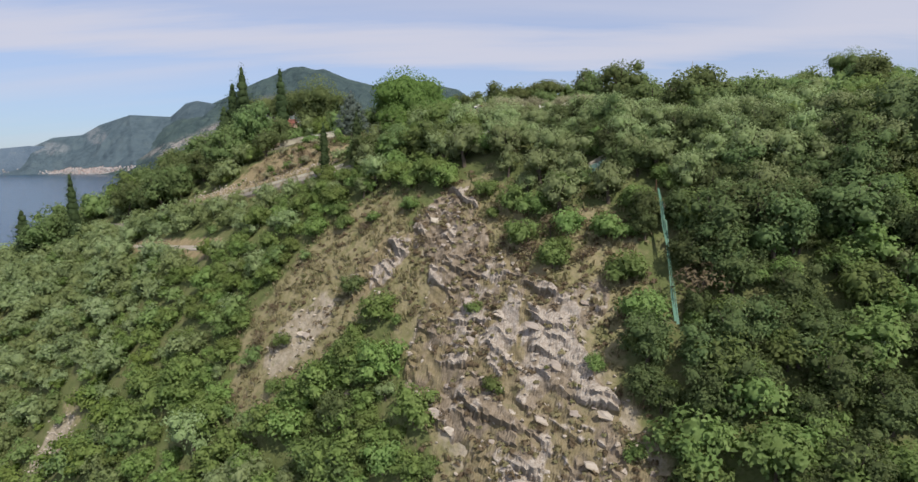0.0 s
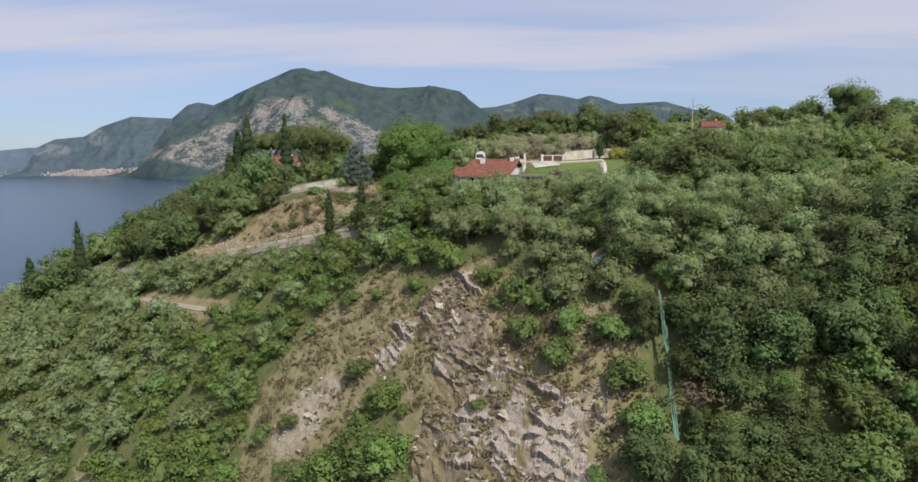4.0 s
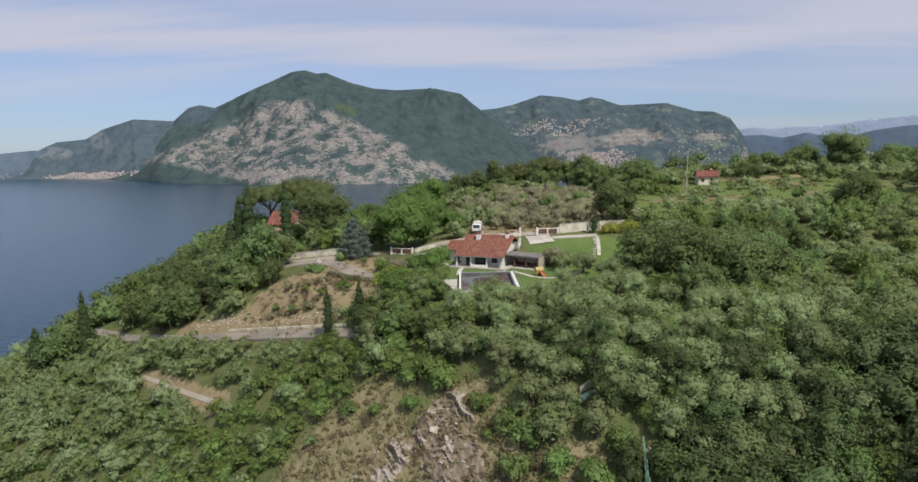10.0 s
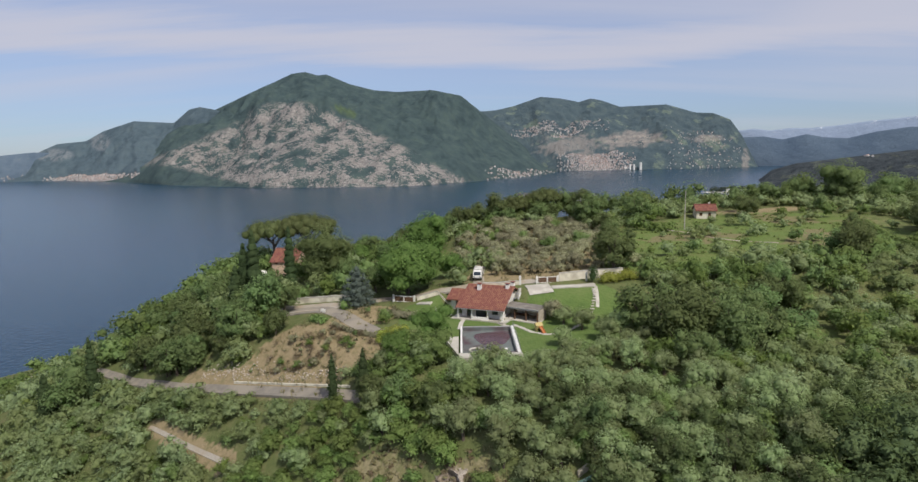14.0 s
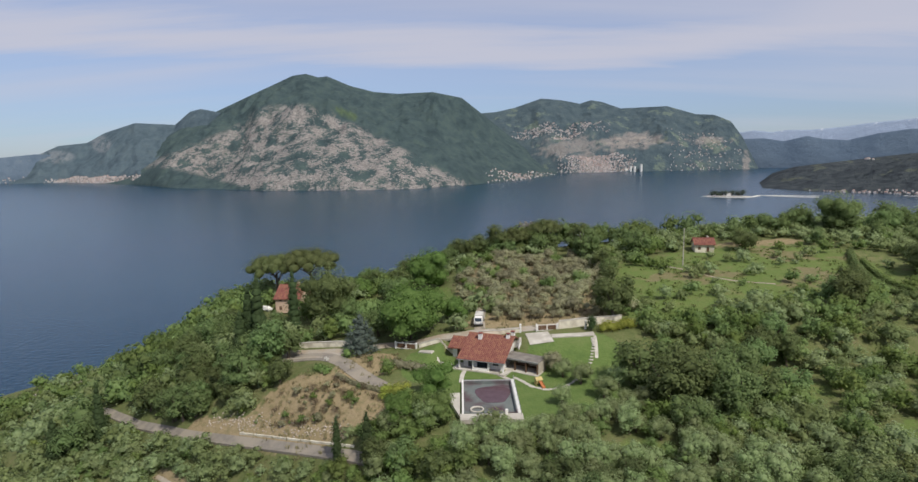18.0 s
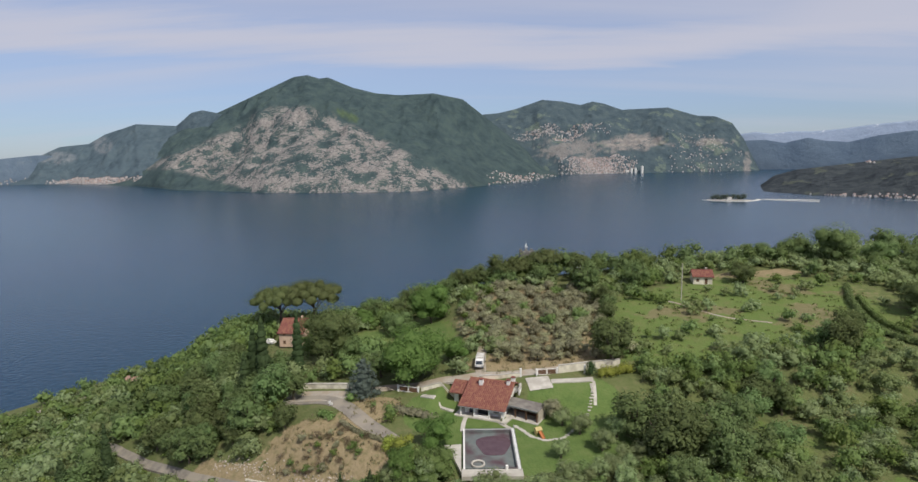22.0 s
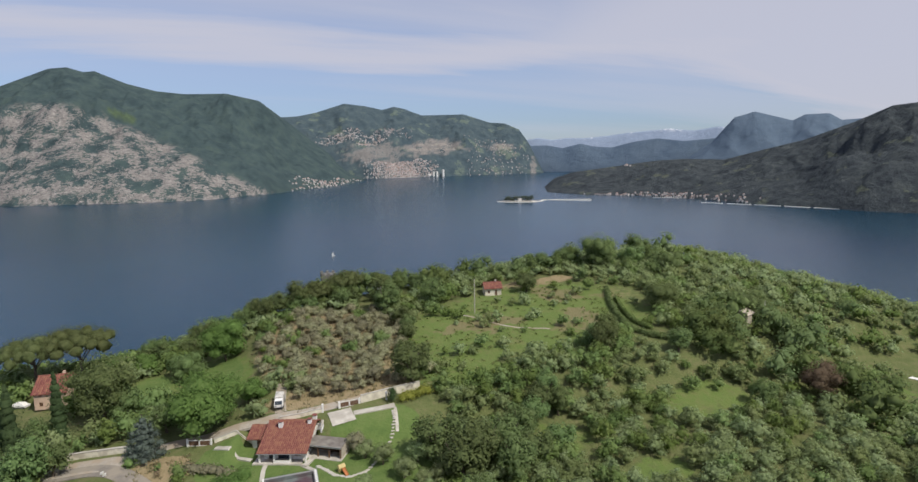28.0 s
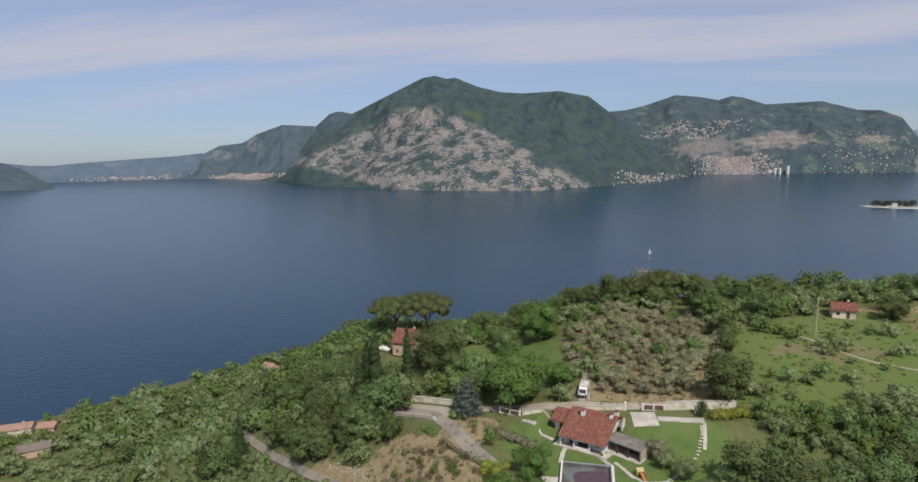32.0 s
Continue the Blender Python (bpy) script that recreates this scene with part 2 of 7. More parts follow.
def leaf_material(name, colours, spread=0.25, island=0.13, scale=0.8, tone=False):
    """Foliage: coloured leaves that let some light through; tone varies it from plant to plant of a joined wood."""
    LEAF[name] = colours
    colours = [tuple(1.17 * v for v in c) for c in colours]
    m = material(name, colours, rough=0.8, scale=scale, detail=7, spread=spread, island=island, spec=0.15)
    n, l = m.node_tree.nodes, m.node_tree.links
    b = n["Principled BSDF"]
    col = b.inputs["Base Color"].links[0].from_socket
    if tone:
        at = n.new("ShaderNodeAttribute"); at.attribute_name = "tone"
        hs = n.new("ShaderNodeHueSaturation")
        for sock, lo, hi in (("Value", 0.84, 1.18), ("Hue", 0.485, 0.508), ("Saturation", 1.1, 0.92)):
            mr = n.new("ShaderNodeMapRange"); mr.inputs["To Min"].default_value, mr.inputs["To Max"].default_value = lo, hi
            l.new(at.outputs["Fac"], mr.inputs["Value"]); l.new(mr.outputs[0], hs.inputs[sock])
        l.new(col, hs.inputs["Color"]); col = hs.outputs[0]
        l.new(col, b.inputs["Base Color"])
    tr = n.new("ShaderNodeBsdfTranslucent")
    mix = n.new("ShaderNodeMixShader"); mix.inputs[0].default_value = 0.52
    l.new(col, tr.inputs[0]); l.new(b.outputs[0], mix.inputs[1]); l.new(tr.outputs[0], mix.inputs[2])
    l.new(mix.outputs[0], n["Material Output"].inputs[0])
    return m


def masked(name, layers):
    """Ground: a first noise-coloured layer, and further ones laid over it where a vertex mask of the mesh says so."""
    m = bpy.data.materials.new(name)
    m.use_nodes = True
    n, l = m.node_tree.nodes, m.node_tree.links
    b = n["Principled BSDF"]
    b.inputs["Roughness"].default_value, b.inputs["Specular IOR Level"].default_value = 0.95, 0.15
    co = n.new("ShaderNodeTexCoord")
    edge = n.new("ShaderNodeTexNoise"); edge.inputs["Scale"].default_value, edge.inputs["Detail"].default_value = 0.5, 6
    l.new(co.outputs["Object"], edge.inputs["Vector"])
    col = None
    for mask, scale, colours in layers:
        t = n.new("ShaderNodeTexNoise"); t.inputs["Scale"].default_value, t.inputs["Detail"].default_value, t.inputs["Roughness"].default_value = scale, 8, 0.7
        l.new(co.outputs["Object"], t.inputs["Vector"])
        r = n.new("ShaderNodeValToRGB"); e = r.color_ramp.elements
        while len(e) < len(colours):
            e.new(0.5)
        for k, c in enumerate(colours):
            e[k].position, e[k].color = 0.3 + 0.4 * k / max(1, len(colours) - 1), (*c, 1)
        l.new(t.outputs["Fac"], r.inputs[0])
        if mask is None:
            col = r.outputs[0]
            continue
        at = n.new("ShaderNodeAttribute"); at.attribute_name = mask
        ad = n.new("ShaderNodeMath"); ad.operation = "ADD"
        l.new(at.outputs["Fac"], ad.inputs[0]); l.new(edge.outputs["Fac"], ad.inputs[1])
        mr = n.new("ShaderNodeMapRange"); mr.inputs["From Min"].default_value, mr.inputs["From Max"].default_value = 0.93, 1.1
        l.new(ad.outputs[0], mr.inputs["Value"])
        mx = n.new("ShaderNodeMix"); mx.data_type = "RGBA"
        l.new(mr.outputs[0], mx.inputs["Factor"]); l.new(col, mx.inputs["A"]); l.new(r.outputs[0], mx.inputs["B"])
        col = mx.outputs["Result"]
    l.new(col, b.inputs["Base Color"])
    tb = n.new("ShaderNodeTexNoise"); tb.inputs["Scale"].default_value, tb.inputs["Detail"].default_value = 1.6, 8
    l.new(co.outputs["Object"], tb.inputs["Vector"])
    bp = n.new("ShaderNodeBump"); bp.inputs["Distance"].default_value = 0.25
    l.new(tb.outputs["Fac"], bp.inputs["Height"]); l.new(bp.outputs[0], b.inputs["Normal"])
    return m


M_ground = masked("hill_ground", [
    (None, 0.35, [(0.08, 0.1, 0.036), (0.115, 0.132, 0.05), (0.155, 0.145, 0.072)]),
    ("dry", 0.6, [(0.125, 0.13, 0.055), (0.19, 0.175, 0.085), (0.26, 0.22, 0.13), (0.16, 0.16, 0.07)]),
    ("soil", 0.5, [(0.165, 0.15, 0.078), (0.23, 0.185, 0.1), (0.28, 0.218, 0.13), (0.2, 0.182, 0.09)]),
    ("meadow", 0.22, [(0.16, 0.158, 0.068), (0.128, 0.162, 0.05), (0.11, 0.16, 0.042), (0.15, 0.162, 0.066)]),
    ("worn", 0.4, [(0.2, 0.165, 0.09), (0.16, 0.15, 0.07), (0.235, 0.195, 0.115)]),
    ("lawn", 0.3, [(0.078, 0.125, 0.035), (0.105, 0.154, 0.044), (0.132, 0.168, 0.057)]),
    ("rock", 0.7, [(0.19, 0.16, 0.1), (0.28, 0.235, 0.165), (0.36, 0.31, 0.24), (0.22, 0.195, 0.11)]),
])
M_bark = material("bark", [(0.07, 0.055, 0.04), (0.14, 0.11, 0.085)], scale=4, bump=0.03)
M_rock = material("cliff_rock", [(0.24, 0.2, 0.165), (0.38, 0.335, 0.285), (0.5, 0.455, 0.4)], scale=0.9, bump=0.12, bump_scale=1.6, big=(0.34, 0.27, 0.19), big_scale=0.35, spread=0.22)

# ---- meshes ----
def mesh_ob(name, verts, faces, mat=None, smooth=False, parent=None, label=""):
    """One mesh object from arrays of vertices and faces."""
    me = bpy.data.meshes.new(name)
    me.from_pydata([tuple(v) for v in verts], [], [tuple(f) for f in faces])
    if smooth:
        me.polygons.foreach_set("use_smooth", [True] * len(me.polygons))
    me.update()
    if mat:
        me.materials.append(mat)
    ob = new(name, me)
    if parent:
        ob.parent = parent
    if label:
        tagged(ob, label)
    return ob


def grid_mesh(name, X, Y, Z, mat, smooth=True):
    """A sheet over two-dimensional arrays of coordinates."""
    r, c = X.shape
    verts = np.stack([X, Y, Z], -1).reshape(-1, 3)
    i = np.arange(r * c).reshape(r, c)
    faces = np.stack([i[:-1, :-1], i[:-1, 1:], i[1:, 1:], i[1:, :-1]], -1).reshape(-1, 4)
    return mesh_ob(name, verts, faces, mat, smooth)


def fractal(x, y, scale, octaves=5, seed=0.0):
    """Layered value noise in numpy, about -1 to 1."""
    x, y = np.asarray(x, float) / scale + seed * 17.3, np.asarray(y, float) / scale + seed * 9.1
    out, amp, total = 0, 1.0, 0
    for _ in range(octaves):
        xi, yi = np.floor(x), np.floor(y)
        u, v = x - xi, y - yi
        u, v = u * u * (3 - 2 * u), v * v * (3 - 2 * v)

        def corner(a, b):
            q = np.sin(a * 127.1 + b * 311.7) * 43758.5453
            return (q - np.floor(q)) * 2 - 1
        out = out + amp * ((corner(xi, yi) * (1 - u) + corner(xi + 1, yi) * u) * (1 - v) + (corner(xi, yi + 1) * (1 - u) + corner(xi + 1, yi + 1) * u) * v)
        total += amp
        amp, x, y = amp * 0.5, x * 2.03 + 5.2, y * 2.03 + 1.7
    return out / total


def blob(x, y, cx, cy, rx, ry, turn=0.0, fade=0.35):
    """1 inside an ellipse of the plan, fading to 0 outside."""
    a = math.radians(turn)
    u, v = (x - cx) * math.cos(a) + (y - cy) * math.sin(a), -(x - cx) * math.sin(a) + (y - cy) * math.cos(a)
    return 1 - S(1 - fade, 1 + fade, np.sqrt((u / rx) ** 2 + (v / ry) ** 2))


def zone(name, x, y):
    """Where the plan has each kind of ground, 0 to 1."""
    x, y = np.asarray(x, float), np.asarray(y, float)
    if name == "rock":
        face = 1 - S(3.2, 8.2, road_distance(x, y, [(2.5, 55.5), (6, 49), (9, 43), (13, 34)]))
        return np.maximum.reduce([face, 0.85 * (1 - S(1.5, 4.5, road_distance(x, y, [(-2, 70), (0, 64), (-3, 58)]))), 0.75 * blob(x, y, -20, 69, 5, 3), 0.55 * blob(x, y, 12, 53.5, 3, 2.5), 0.85 * blob(x, y, -62, 81, 3.6, 3.2), 0.5 * blob(x, y, -10, 69, 4, 3)])
    if name == "dry":
        return np.maximum.reduce([1 - S(5, 9.5, road_distance(x, y, [(-1, 66), (1, 60), (5, 50), (10, 38)])), 0.95 * blob(x, y, -18, 72, 12, 8, 15), 0.9 * blob(x, y, 13, 55, 5, 7), 0.6 * blob(x, y, -61.5, 82, 5, 4.5)])
    if name == "soil":
        return np.maximum.reduce([blob(x, y, -28.5, 108.6, 17, 9.5, -27), blob(x, y, 21, 168, 22, 28, 0, 0.25), 0.9 * blob(x, y, 60, 158, 10, 5, -10), 0.8 * blob(x, y, 112, 197, 8, 5), 0.7 * blob(x, y, 100, 195, 14, 6), blob(x, y, -20, 120.5, 7, 6), 0.75 * (1 - S(1.2, 2.6, road_distance(x, y, TRACK))), 0.8 * (1 - S(1.5, 3.5, road_distance(x, y, [(-60, 121), (-45, 112)]))), 0.85 * blob(x, y, 24, 138, 24, 7, 8)])
    if name == "meadow":
        return np.maximum.reduce([blob(x, y, 88, 165, 48, 30, 10), blob(x, y, -11, 160, 10, 24), blob(x, y, -30, 165, 9, 14), 0.9 * blob(x, y, 50, 140, 16, 12), 0.85 * blob(x, y, 62, 104, 11, 8), 0.85 * blob(x, y, 108, 108, 14, 8), 0.8 * blob(x, y, 78, 88, 9, 5), 0.9 * blob(x, y, 158, 97, 8, 6), 0.7 * blob(x, y, 28, 84, 8, 4)]) * (0.78 + 0.3 * fractal(x, y, 17, 3, 12))
    if name == "worn":
        return 0.85 * zone("meadow", x, y) * S(0.1, 0.4, fractal(x, y, 13, 4, 44)) * (x > 15)
    if name == "lawn":
        return np.maximum.reduce([blob(x, y, 13, 107, 21, 13, 0, 0.2), blob(x, y, 25, 117, 11, 9, 0, 0.2), blob(x, y, -6, 119, 7, 8, 0, 0.2), 0.95 * blob(x, y, -11, 163, 7, 15, 0, 0.2), 0.95 * blob(x, y, -29, 167, 6, 10, 0, 0.2)])
    if name == "road":
        return np.maximum.reduce([1 - S(2.4, 5, road_distance(x, y, LOWER_ROAD)), 1 - S(2.2, 4, road_distance(x, y, UPPER_ROAD)), blob(x, y, 18, 123, 5, 4)])
    return x * 0


LOWER_ROAD = [(-104, 152), (-89, 139), (-67, 123.9), (-61.6, 120), (-45.3, 109.5), (-31.6, 100.7), (-19.9, 93.2), (-15.5, 90.2)]
UPPER_ROAD = [(-42, 131), (-35.5, 128.7), (-30.5, 126.5), (-25.8, 122.2), (-21, 116), (-16.4, 111.2), (-12, 106)]
TRACK = [(-64.5, 112), (-56, 105), (-49.2, 99.5), (-40.5, 92.9)]


def road_distance(x, y, line):
    """Distance in plan from a line of points."""
    best = np.full(np.shape(x), 1e9)
    for (ax, ay), (bx, by) in zip(line[:-1], line[1:]):
        t = np.clip(((x - ax) * (bx - ax) + (y - ay) * (by - ay)) / ((bx - ax) ** 2 + (by - ay) ** 2), 0, 1)
        best = np.minimum(best, np.hypot(x - ax - t * (bx - ax), y - ay - t * (by - ay)))
    return best


# ---- the hill ----
xs = np.concatenate([np.linspace(-900, -140, 60), np.arange(-138, 150, 1.25), np.linspace(152, 900, 70)])
ys = np.concatenate([np.linspace(-60, 30, 20), np.arange(31, 225, 1.25), np.linspace(227, 900, 70)])
GX, GY = np.meshgrid(xs, ys)


def surface(x, y):
    """The hill with its bumps, as the ground mesh has it."""
    x, y = np.asarray(x, float), np.asarray(y, float)
    z = ground_height(x, y)
    near = S(-150, -120, x) * (1 - S(140, 160, x)) * S(25, 35, y) * (1 - S(220, 240, y)) * (1 - zone("lawn", x, y)) * (1 - zone("road", x, y))
    ledges = np.floor(3 * fractal(x * 0.5 + y * 0.3, z * 1.4 + x * 0.7, 7, 3, 2)) / 3
    return z + near * (0.35 * fractal(x, y, 9, 4) + zone("rock", x, y) * (0.6 * np.abs(fractal(x + 0.6 * y, y, 6, 5, 3)) + 0.3 * ledges))


GZ = surface(GX, GY)
hill = tagged(grid_mesh("ground", GX, GY, GZ, M_ground), "steep hill with dry grass, soil and bare rock", "hill", kind="structure")
for layer in ("dry", "soil", "meadow", "worn", "lawn", "rock"):
    attr = hill.data.attributes.new(layer, "FLOAT", "POINT")
    attr.data.foreach_set("value", np.ascontiguousarray(zone(layer, GX, GY).ravel(), dtype=np.float32))

# ---- the lake ----
M_water = material("lake_water", [(0.004, 0.031, 0.058), (0.006, 0.038, 0.068)], rough=0.2, scale=0.004, spec=0.5, bump=0.45, bump_scale=0.22, big=(0.005, 0.03, 0.064), big_scale=0.0012)
M_water.node_tree.nodes["Principled BSDF"].inputs["IOR"].default_value = 1.33
water = tagged(mesh_ob("lake", [(-4950, -300, 0), (4950, -300, 0), (4950, 4900, 0), (-4950, 4900, 0)], [(0, 1, 2, 3)], M_water), "wide calm blue lake with fine ripples", "lake", kind="structure")

# ---- mountains round the lake ----
EYE_Z = 145.0
SHAPES = {}


def mountain(name, ridge, shore, depth, mat, label, rows=46, cols=260, rough=1.0, bulge=0.8, cap=4850, seed=1.0, feature=420, bare=None, field=None):
    """A mountain side from the shore to the ridge and down behind it. ridge: bearing and rise in degrees; shore: bearing and distance; depth: from shore to ridge."""
    rb, re = np.array(ridge).T
    sb, sd = np.array(shore).T
    b = np.linspace(rb[0], rb[-1], cols)
    rise = np.interp(b, rb, re)
    d0 = np.interp(b, sb, sd)
    d1 = np.minimum(d0 + depth * (0.25 + 0.75 * np.sin(np.linspace(0.12, math.pi - 0.12, cols))), cap)
    d1 = np.maximum(d1, d0 + 60)
    top = EYE_Z + d1 * np.tan(np.radians(rise))
    u = np.linspace(0, 1, rows)[:, None]
    D = d0 + (d1 - d0) * u
    Z = top * u ** bulge
    B = np.radians(b)[None, :]
    X, Y = D * np.sin(B), D * np.cos(B)
    swell = np.sin(np.pi * np.clip(u, 0, 1)) ** 0.7
    Zn = Z + swell * rough * np.clip(top, 20, 400) * (0.30 * fractal(X, Y, feature, 5, seed) - 0.22 * np.abs(fractal(X, Y, feature * 0.45, 5, seed + 2)) + 0.06)
    Zn = np.minimum(Zn, EYE_Z + D * np.tan(np.radians(rise)) - (1 - u) * 2 + 0 * D) if rough else Zn
    Zn = np.maximum(Zn, np.where(u <= 0, -8, -2))
    # the far side
    back = np.stack([X[-1] * 1.012, X[-1] * 1.02]), np.stack([Y[-1] * 1.012, Y[-1] * 1.02]), np.stack([Zn[-1] * 0.9 - 10, Zn[-1] * 0 - 8])
    X, Y, Zn = np.concatenate([X, back[0]]), np.concatenate([Y, back[1]]), np.concatenate([Zn, back[2]])
    ob = tagged(grid_mesh(name, X, Y, Zn, mat), label, "mountain", kind="structure")
    SHAPES[name] = (b, D, Zn[:rows])
    if bare:
        Bd = np.degrees(np.arctan2(X, Y))
        Ud = np.degrees(np.arctan2(Zn - EYE_Z, np.hypot(X, Y)))
        attr = ob.data.attributes.new("bare", "FLOAT", "POINT")
        attr.data.foreach_set("value", np.ascontiguousarray(bare(Bd, Ud).ravel(), dtype=np.float32))
    if field:
        attr = ob.data.attributes.new("field", "FLOAT", "POINT")
        attr.data.foreach_set("value", np.ascontiguousarray(field(Bd, Ud).ravel(), dtype=np.float32))
    return ob


def mountain_material(name, forest, bare, bare_amount, scale=0.012, meadow=(0.1, 0.14, 0.05), meadow_amount=0.0, field=False):
    """Forest with gullies, bare rock broken by scrub where the mesh is masked bare, and scattered clearings; the forest
    tones passed in include painted haze.
    """
    m = bpy.data.materials.new(name)
    m.use_nodes = True
    n, l = m.node_tree.nodes, m.node_tree.links
    b = n["Principled BSDF"]; b.inputs["Roughness"].default_value, b.inputs["Specular IOR Level"].default_value = 1.0, 0.05
    co = n.new("ShaderNodeTexCoord").outputs["Object"]

    beds = n.new("ShaderNodeMapping")          # limestone beds that fall to the right
    beds.inputs["Rotation"].default_value, beds.inputs["Scale"].default_value = (0, radians(-28), 0), (0.75, 0.9, 1.35)
    l.new(co, beds.inputs[0])

    def noise_of(s, det=8, ro=0.65, bedded=False):
        t = n.new("ShaderNodeTexNoise"); t.inputs["Scale"].default_value, t.inputs["Detail"].default_value, t.inputs["Roughness"].default_value = s, det, ro
        l.new(beds.outputs[0] if bedded else co, t.inputs["Vector"]); return t.outputs["Fac"]

    def ramp(v, cols, a=0.35, z=0.65):
        r = n.new("ShaderNodeValToRGB"); e = r.color_ramp.elements
        cols = [tuple(1.16 * v for v in c) for c in cols]
        while len(e) < len(cols):
            e.new(0.5)
        for k, c in enumerate(cols):
            e[k].position, e[k].color = a + (z - a) * k / (len(cols) - 1), (*c, 1)
        l.new(v, r.inputs[0]); return r.outputs[0]

    def rng(v, a, z, lo=0.0, hi=1.0):
        r = n.new("ShaderNodeMapRange"); r.inputs["From Min"].default_value, r.inputs["From Max"].default_value, r.inputs["To Min"].default_value, r.inputs["To Max"].default_value = a, z, lo, hi
        l.new(v, r.inputs["Value"]); return r.outputs[0]

    def calc(op, p, q):
        r = n.new("ShaderNodeMath"); r.operation = op
        for k, v in enumerate((p, q)):
            if isinstance(v, float):
                r.inputs[k].default_value = v
            else:
                l.new(v, r.inputs[k])
        return r.outputs[0]

    def mixc(f, p, q):
        r = n.new("ShaderNodeMix"); r.data_type = "RGBA"
        l.new(f, r.inputs["Factor"]); l.new(p, r.inputs["A"]); l.new(q, r.inputs["B"]); return r.outputs["Result"]

    col = ramp(noise_of(scale * 1.2), forest)
    if meadow_amount:
        f = rng(noise_of(scale * 0.55, 6), 0.62 - meadow_amount, 0.66 - meadow_amount)
        col = mixc(f, col, ramp(noise_of(scale * 4), [meadow, tuple(c * 1.4 for c in meadow)]))
    if field:
        fa = n.new("ShaderNodeAttribute"); fa.attribute_name = "field"
        col = mixc(fa.outputs["Fac"], col, ramp(noise_of(scale * 4), [meadow, tuple(c * 1.4 for c in meadow)]))
    if bare_amount:
        at = n.new("ShaderNodeAttribute"); at.attribute_name = "bare"
        inside = at.outputs["Fac"]
        patch = rng(calc("ADD", calc("MULTIPLY", noise_of(scale * 1.1, 5, 0.6), 0.7), calc("MULTIPLY", noise_of(scale * 8, 8, 0.78, True), 0.8)), 0.79 - bare_amount, 0.85 - bare_amount)
        col = mixc(calc("MULTIPLY", inside, patch), col, ramp(noise_of(scale * 9, 7, 0.75, True), bare))
    l.new(col, b.inputs["Base Color"])
    bp = n.new("ShaderNodeBump"); bp.inputs["Distance"].default_value = 14.0
    l.new(noise_of(scale * 3, 8, 0.7), bp.inputs["Height"]); l.new(bp.outputs[0], b.inputs["Normal"])
    return m


ROCKY = [(0.13, 0.122, 0.115), (0.21, 0.195, 0.182), (0.32, 0.295, 0.28)]


def cliff_face(b, e):
    """The pale cliff: below a line falling to the right, above the wooded foot on the left."""
    top = np.interp(b, [-28, -22, -19, -15.5, -13, -8, -4, 0, 1.5], [-0.5, 2.2, 4.0, 4.7, 4.0, 1.6, -0.5, -2.9, -3.6])
    foot = np.interp(b, [-28, -24, -20, -14, -8, 2], [-0.6, -1.6, -3.2, -4.0, -4.2, -4.0])
    return S(-0.35, 0.35, top - e + 0.35 * fractal(b * 100, e * 100, 120, 4)) * S(-0.25, 0.25, e - foot + 0.3 * fractal(b * 100, e * 100, 150, 3, 4))


def quarry_face(b, e):
    ragged = 0.7 * fractal(b * 100, e * 260, 70, 5, 3)
    tiers = 0.75 + 0.25 * np.sin(e * 14 + 2 * fractal(b * 100, e * 100, 90, 3, 5))
    return np.maximum.reduce([0.85 * tiers * S(1.3, 0.7, np.hypot((b - 16.7) / 2.3, (e - 0.75) / 0.7) + ragged), 0.5 * S(1.2, 0.8, np.hypot((b - 23.2) / 1.6, (e - 0.7) / 0.3) + ragged), 0.5 * S(1.2, 0.8, np.hypot((b - 26.2) / 0.3, (e + 1.4) / 1.0) + ragged), 0.5 * S(1.2, 0.7, np.hypot((b - 11) / 3.5, (e - 0.3) / 0.9) + 1.4 * ragged)])


def alm_pasture(b, e):
    """One open pasture high above the cliff."""
    return S(1.2, 0.8, np.hypot((b + 10.9) / 1.2, (e - 3.8 + 0.38 * (b + 10.9)) / 0.38) + 0.35 * fractal(b * 100, e * 100, 80, 3, 6))


def far_scars(b, e):
    return 0.4 * np.maximum(S(1.2, 0.8, np.hypot((b + 31.7) / 0.7, (e - 1.2) / 0.7)), S(1.2, 0.8, np.hypot((b + 35) / 1.3, (e - 0.2) / 0.5)))

# cliff and village mountains: forest colours shifted to blue to imitate distance haze
M_mount = mountain_material("cliff_mountain", [(0.0368, 0.0559, 0.0609), (0.052, 0.0764, 0.078), (0.065, 0.0923, 0.086)], ROCKY, 0.065, meadow=(0.06, 0.085, 0.05), field=True)
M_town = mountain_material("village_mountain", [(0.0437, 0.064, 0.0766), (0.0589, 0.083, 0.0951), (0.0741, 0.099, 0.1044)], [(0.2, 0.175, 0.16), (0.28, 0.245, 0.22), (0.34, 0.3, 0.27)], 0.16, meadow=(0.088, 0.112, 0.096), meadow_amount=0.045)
# far western shore: distance haze painted in as bluer, paler base colours
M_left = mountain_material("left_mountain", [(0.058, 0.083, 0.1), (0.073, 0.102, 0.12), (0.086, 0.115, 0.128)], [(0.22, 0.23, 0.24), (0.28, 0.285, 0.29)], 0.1)
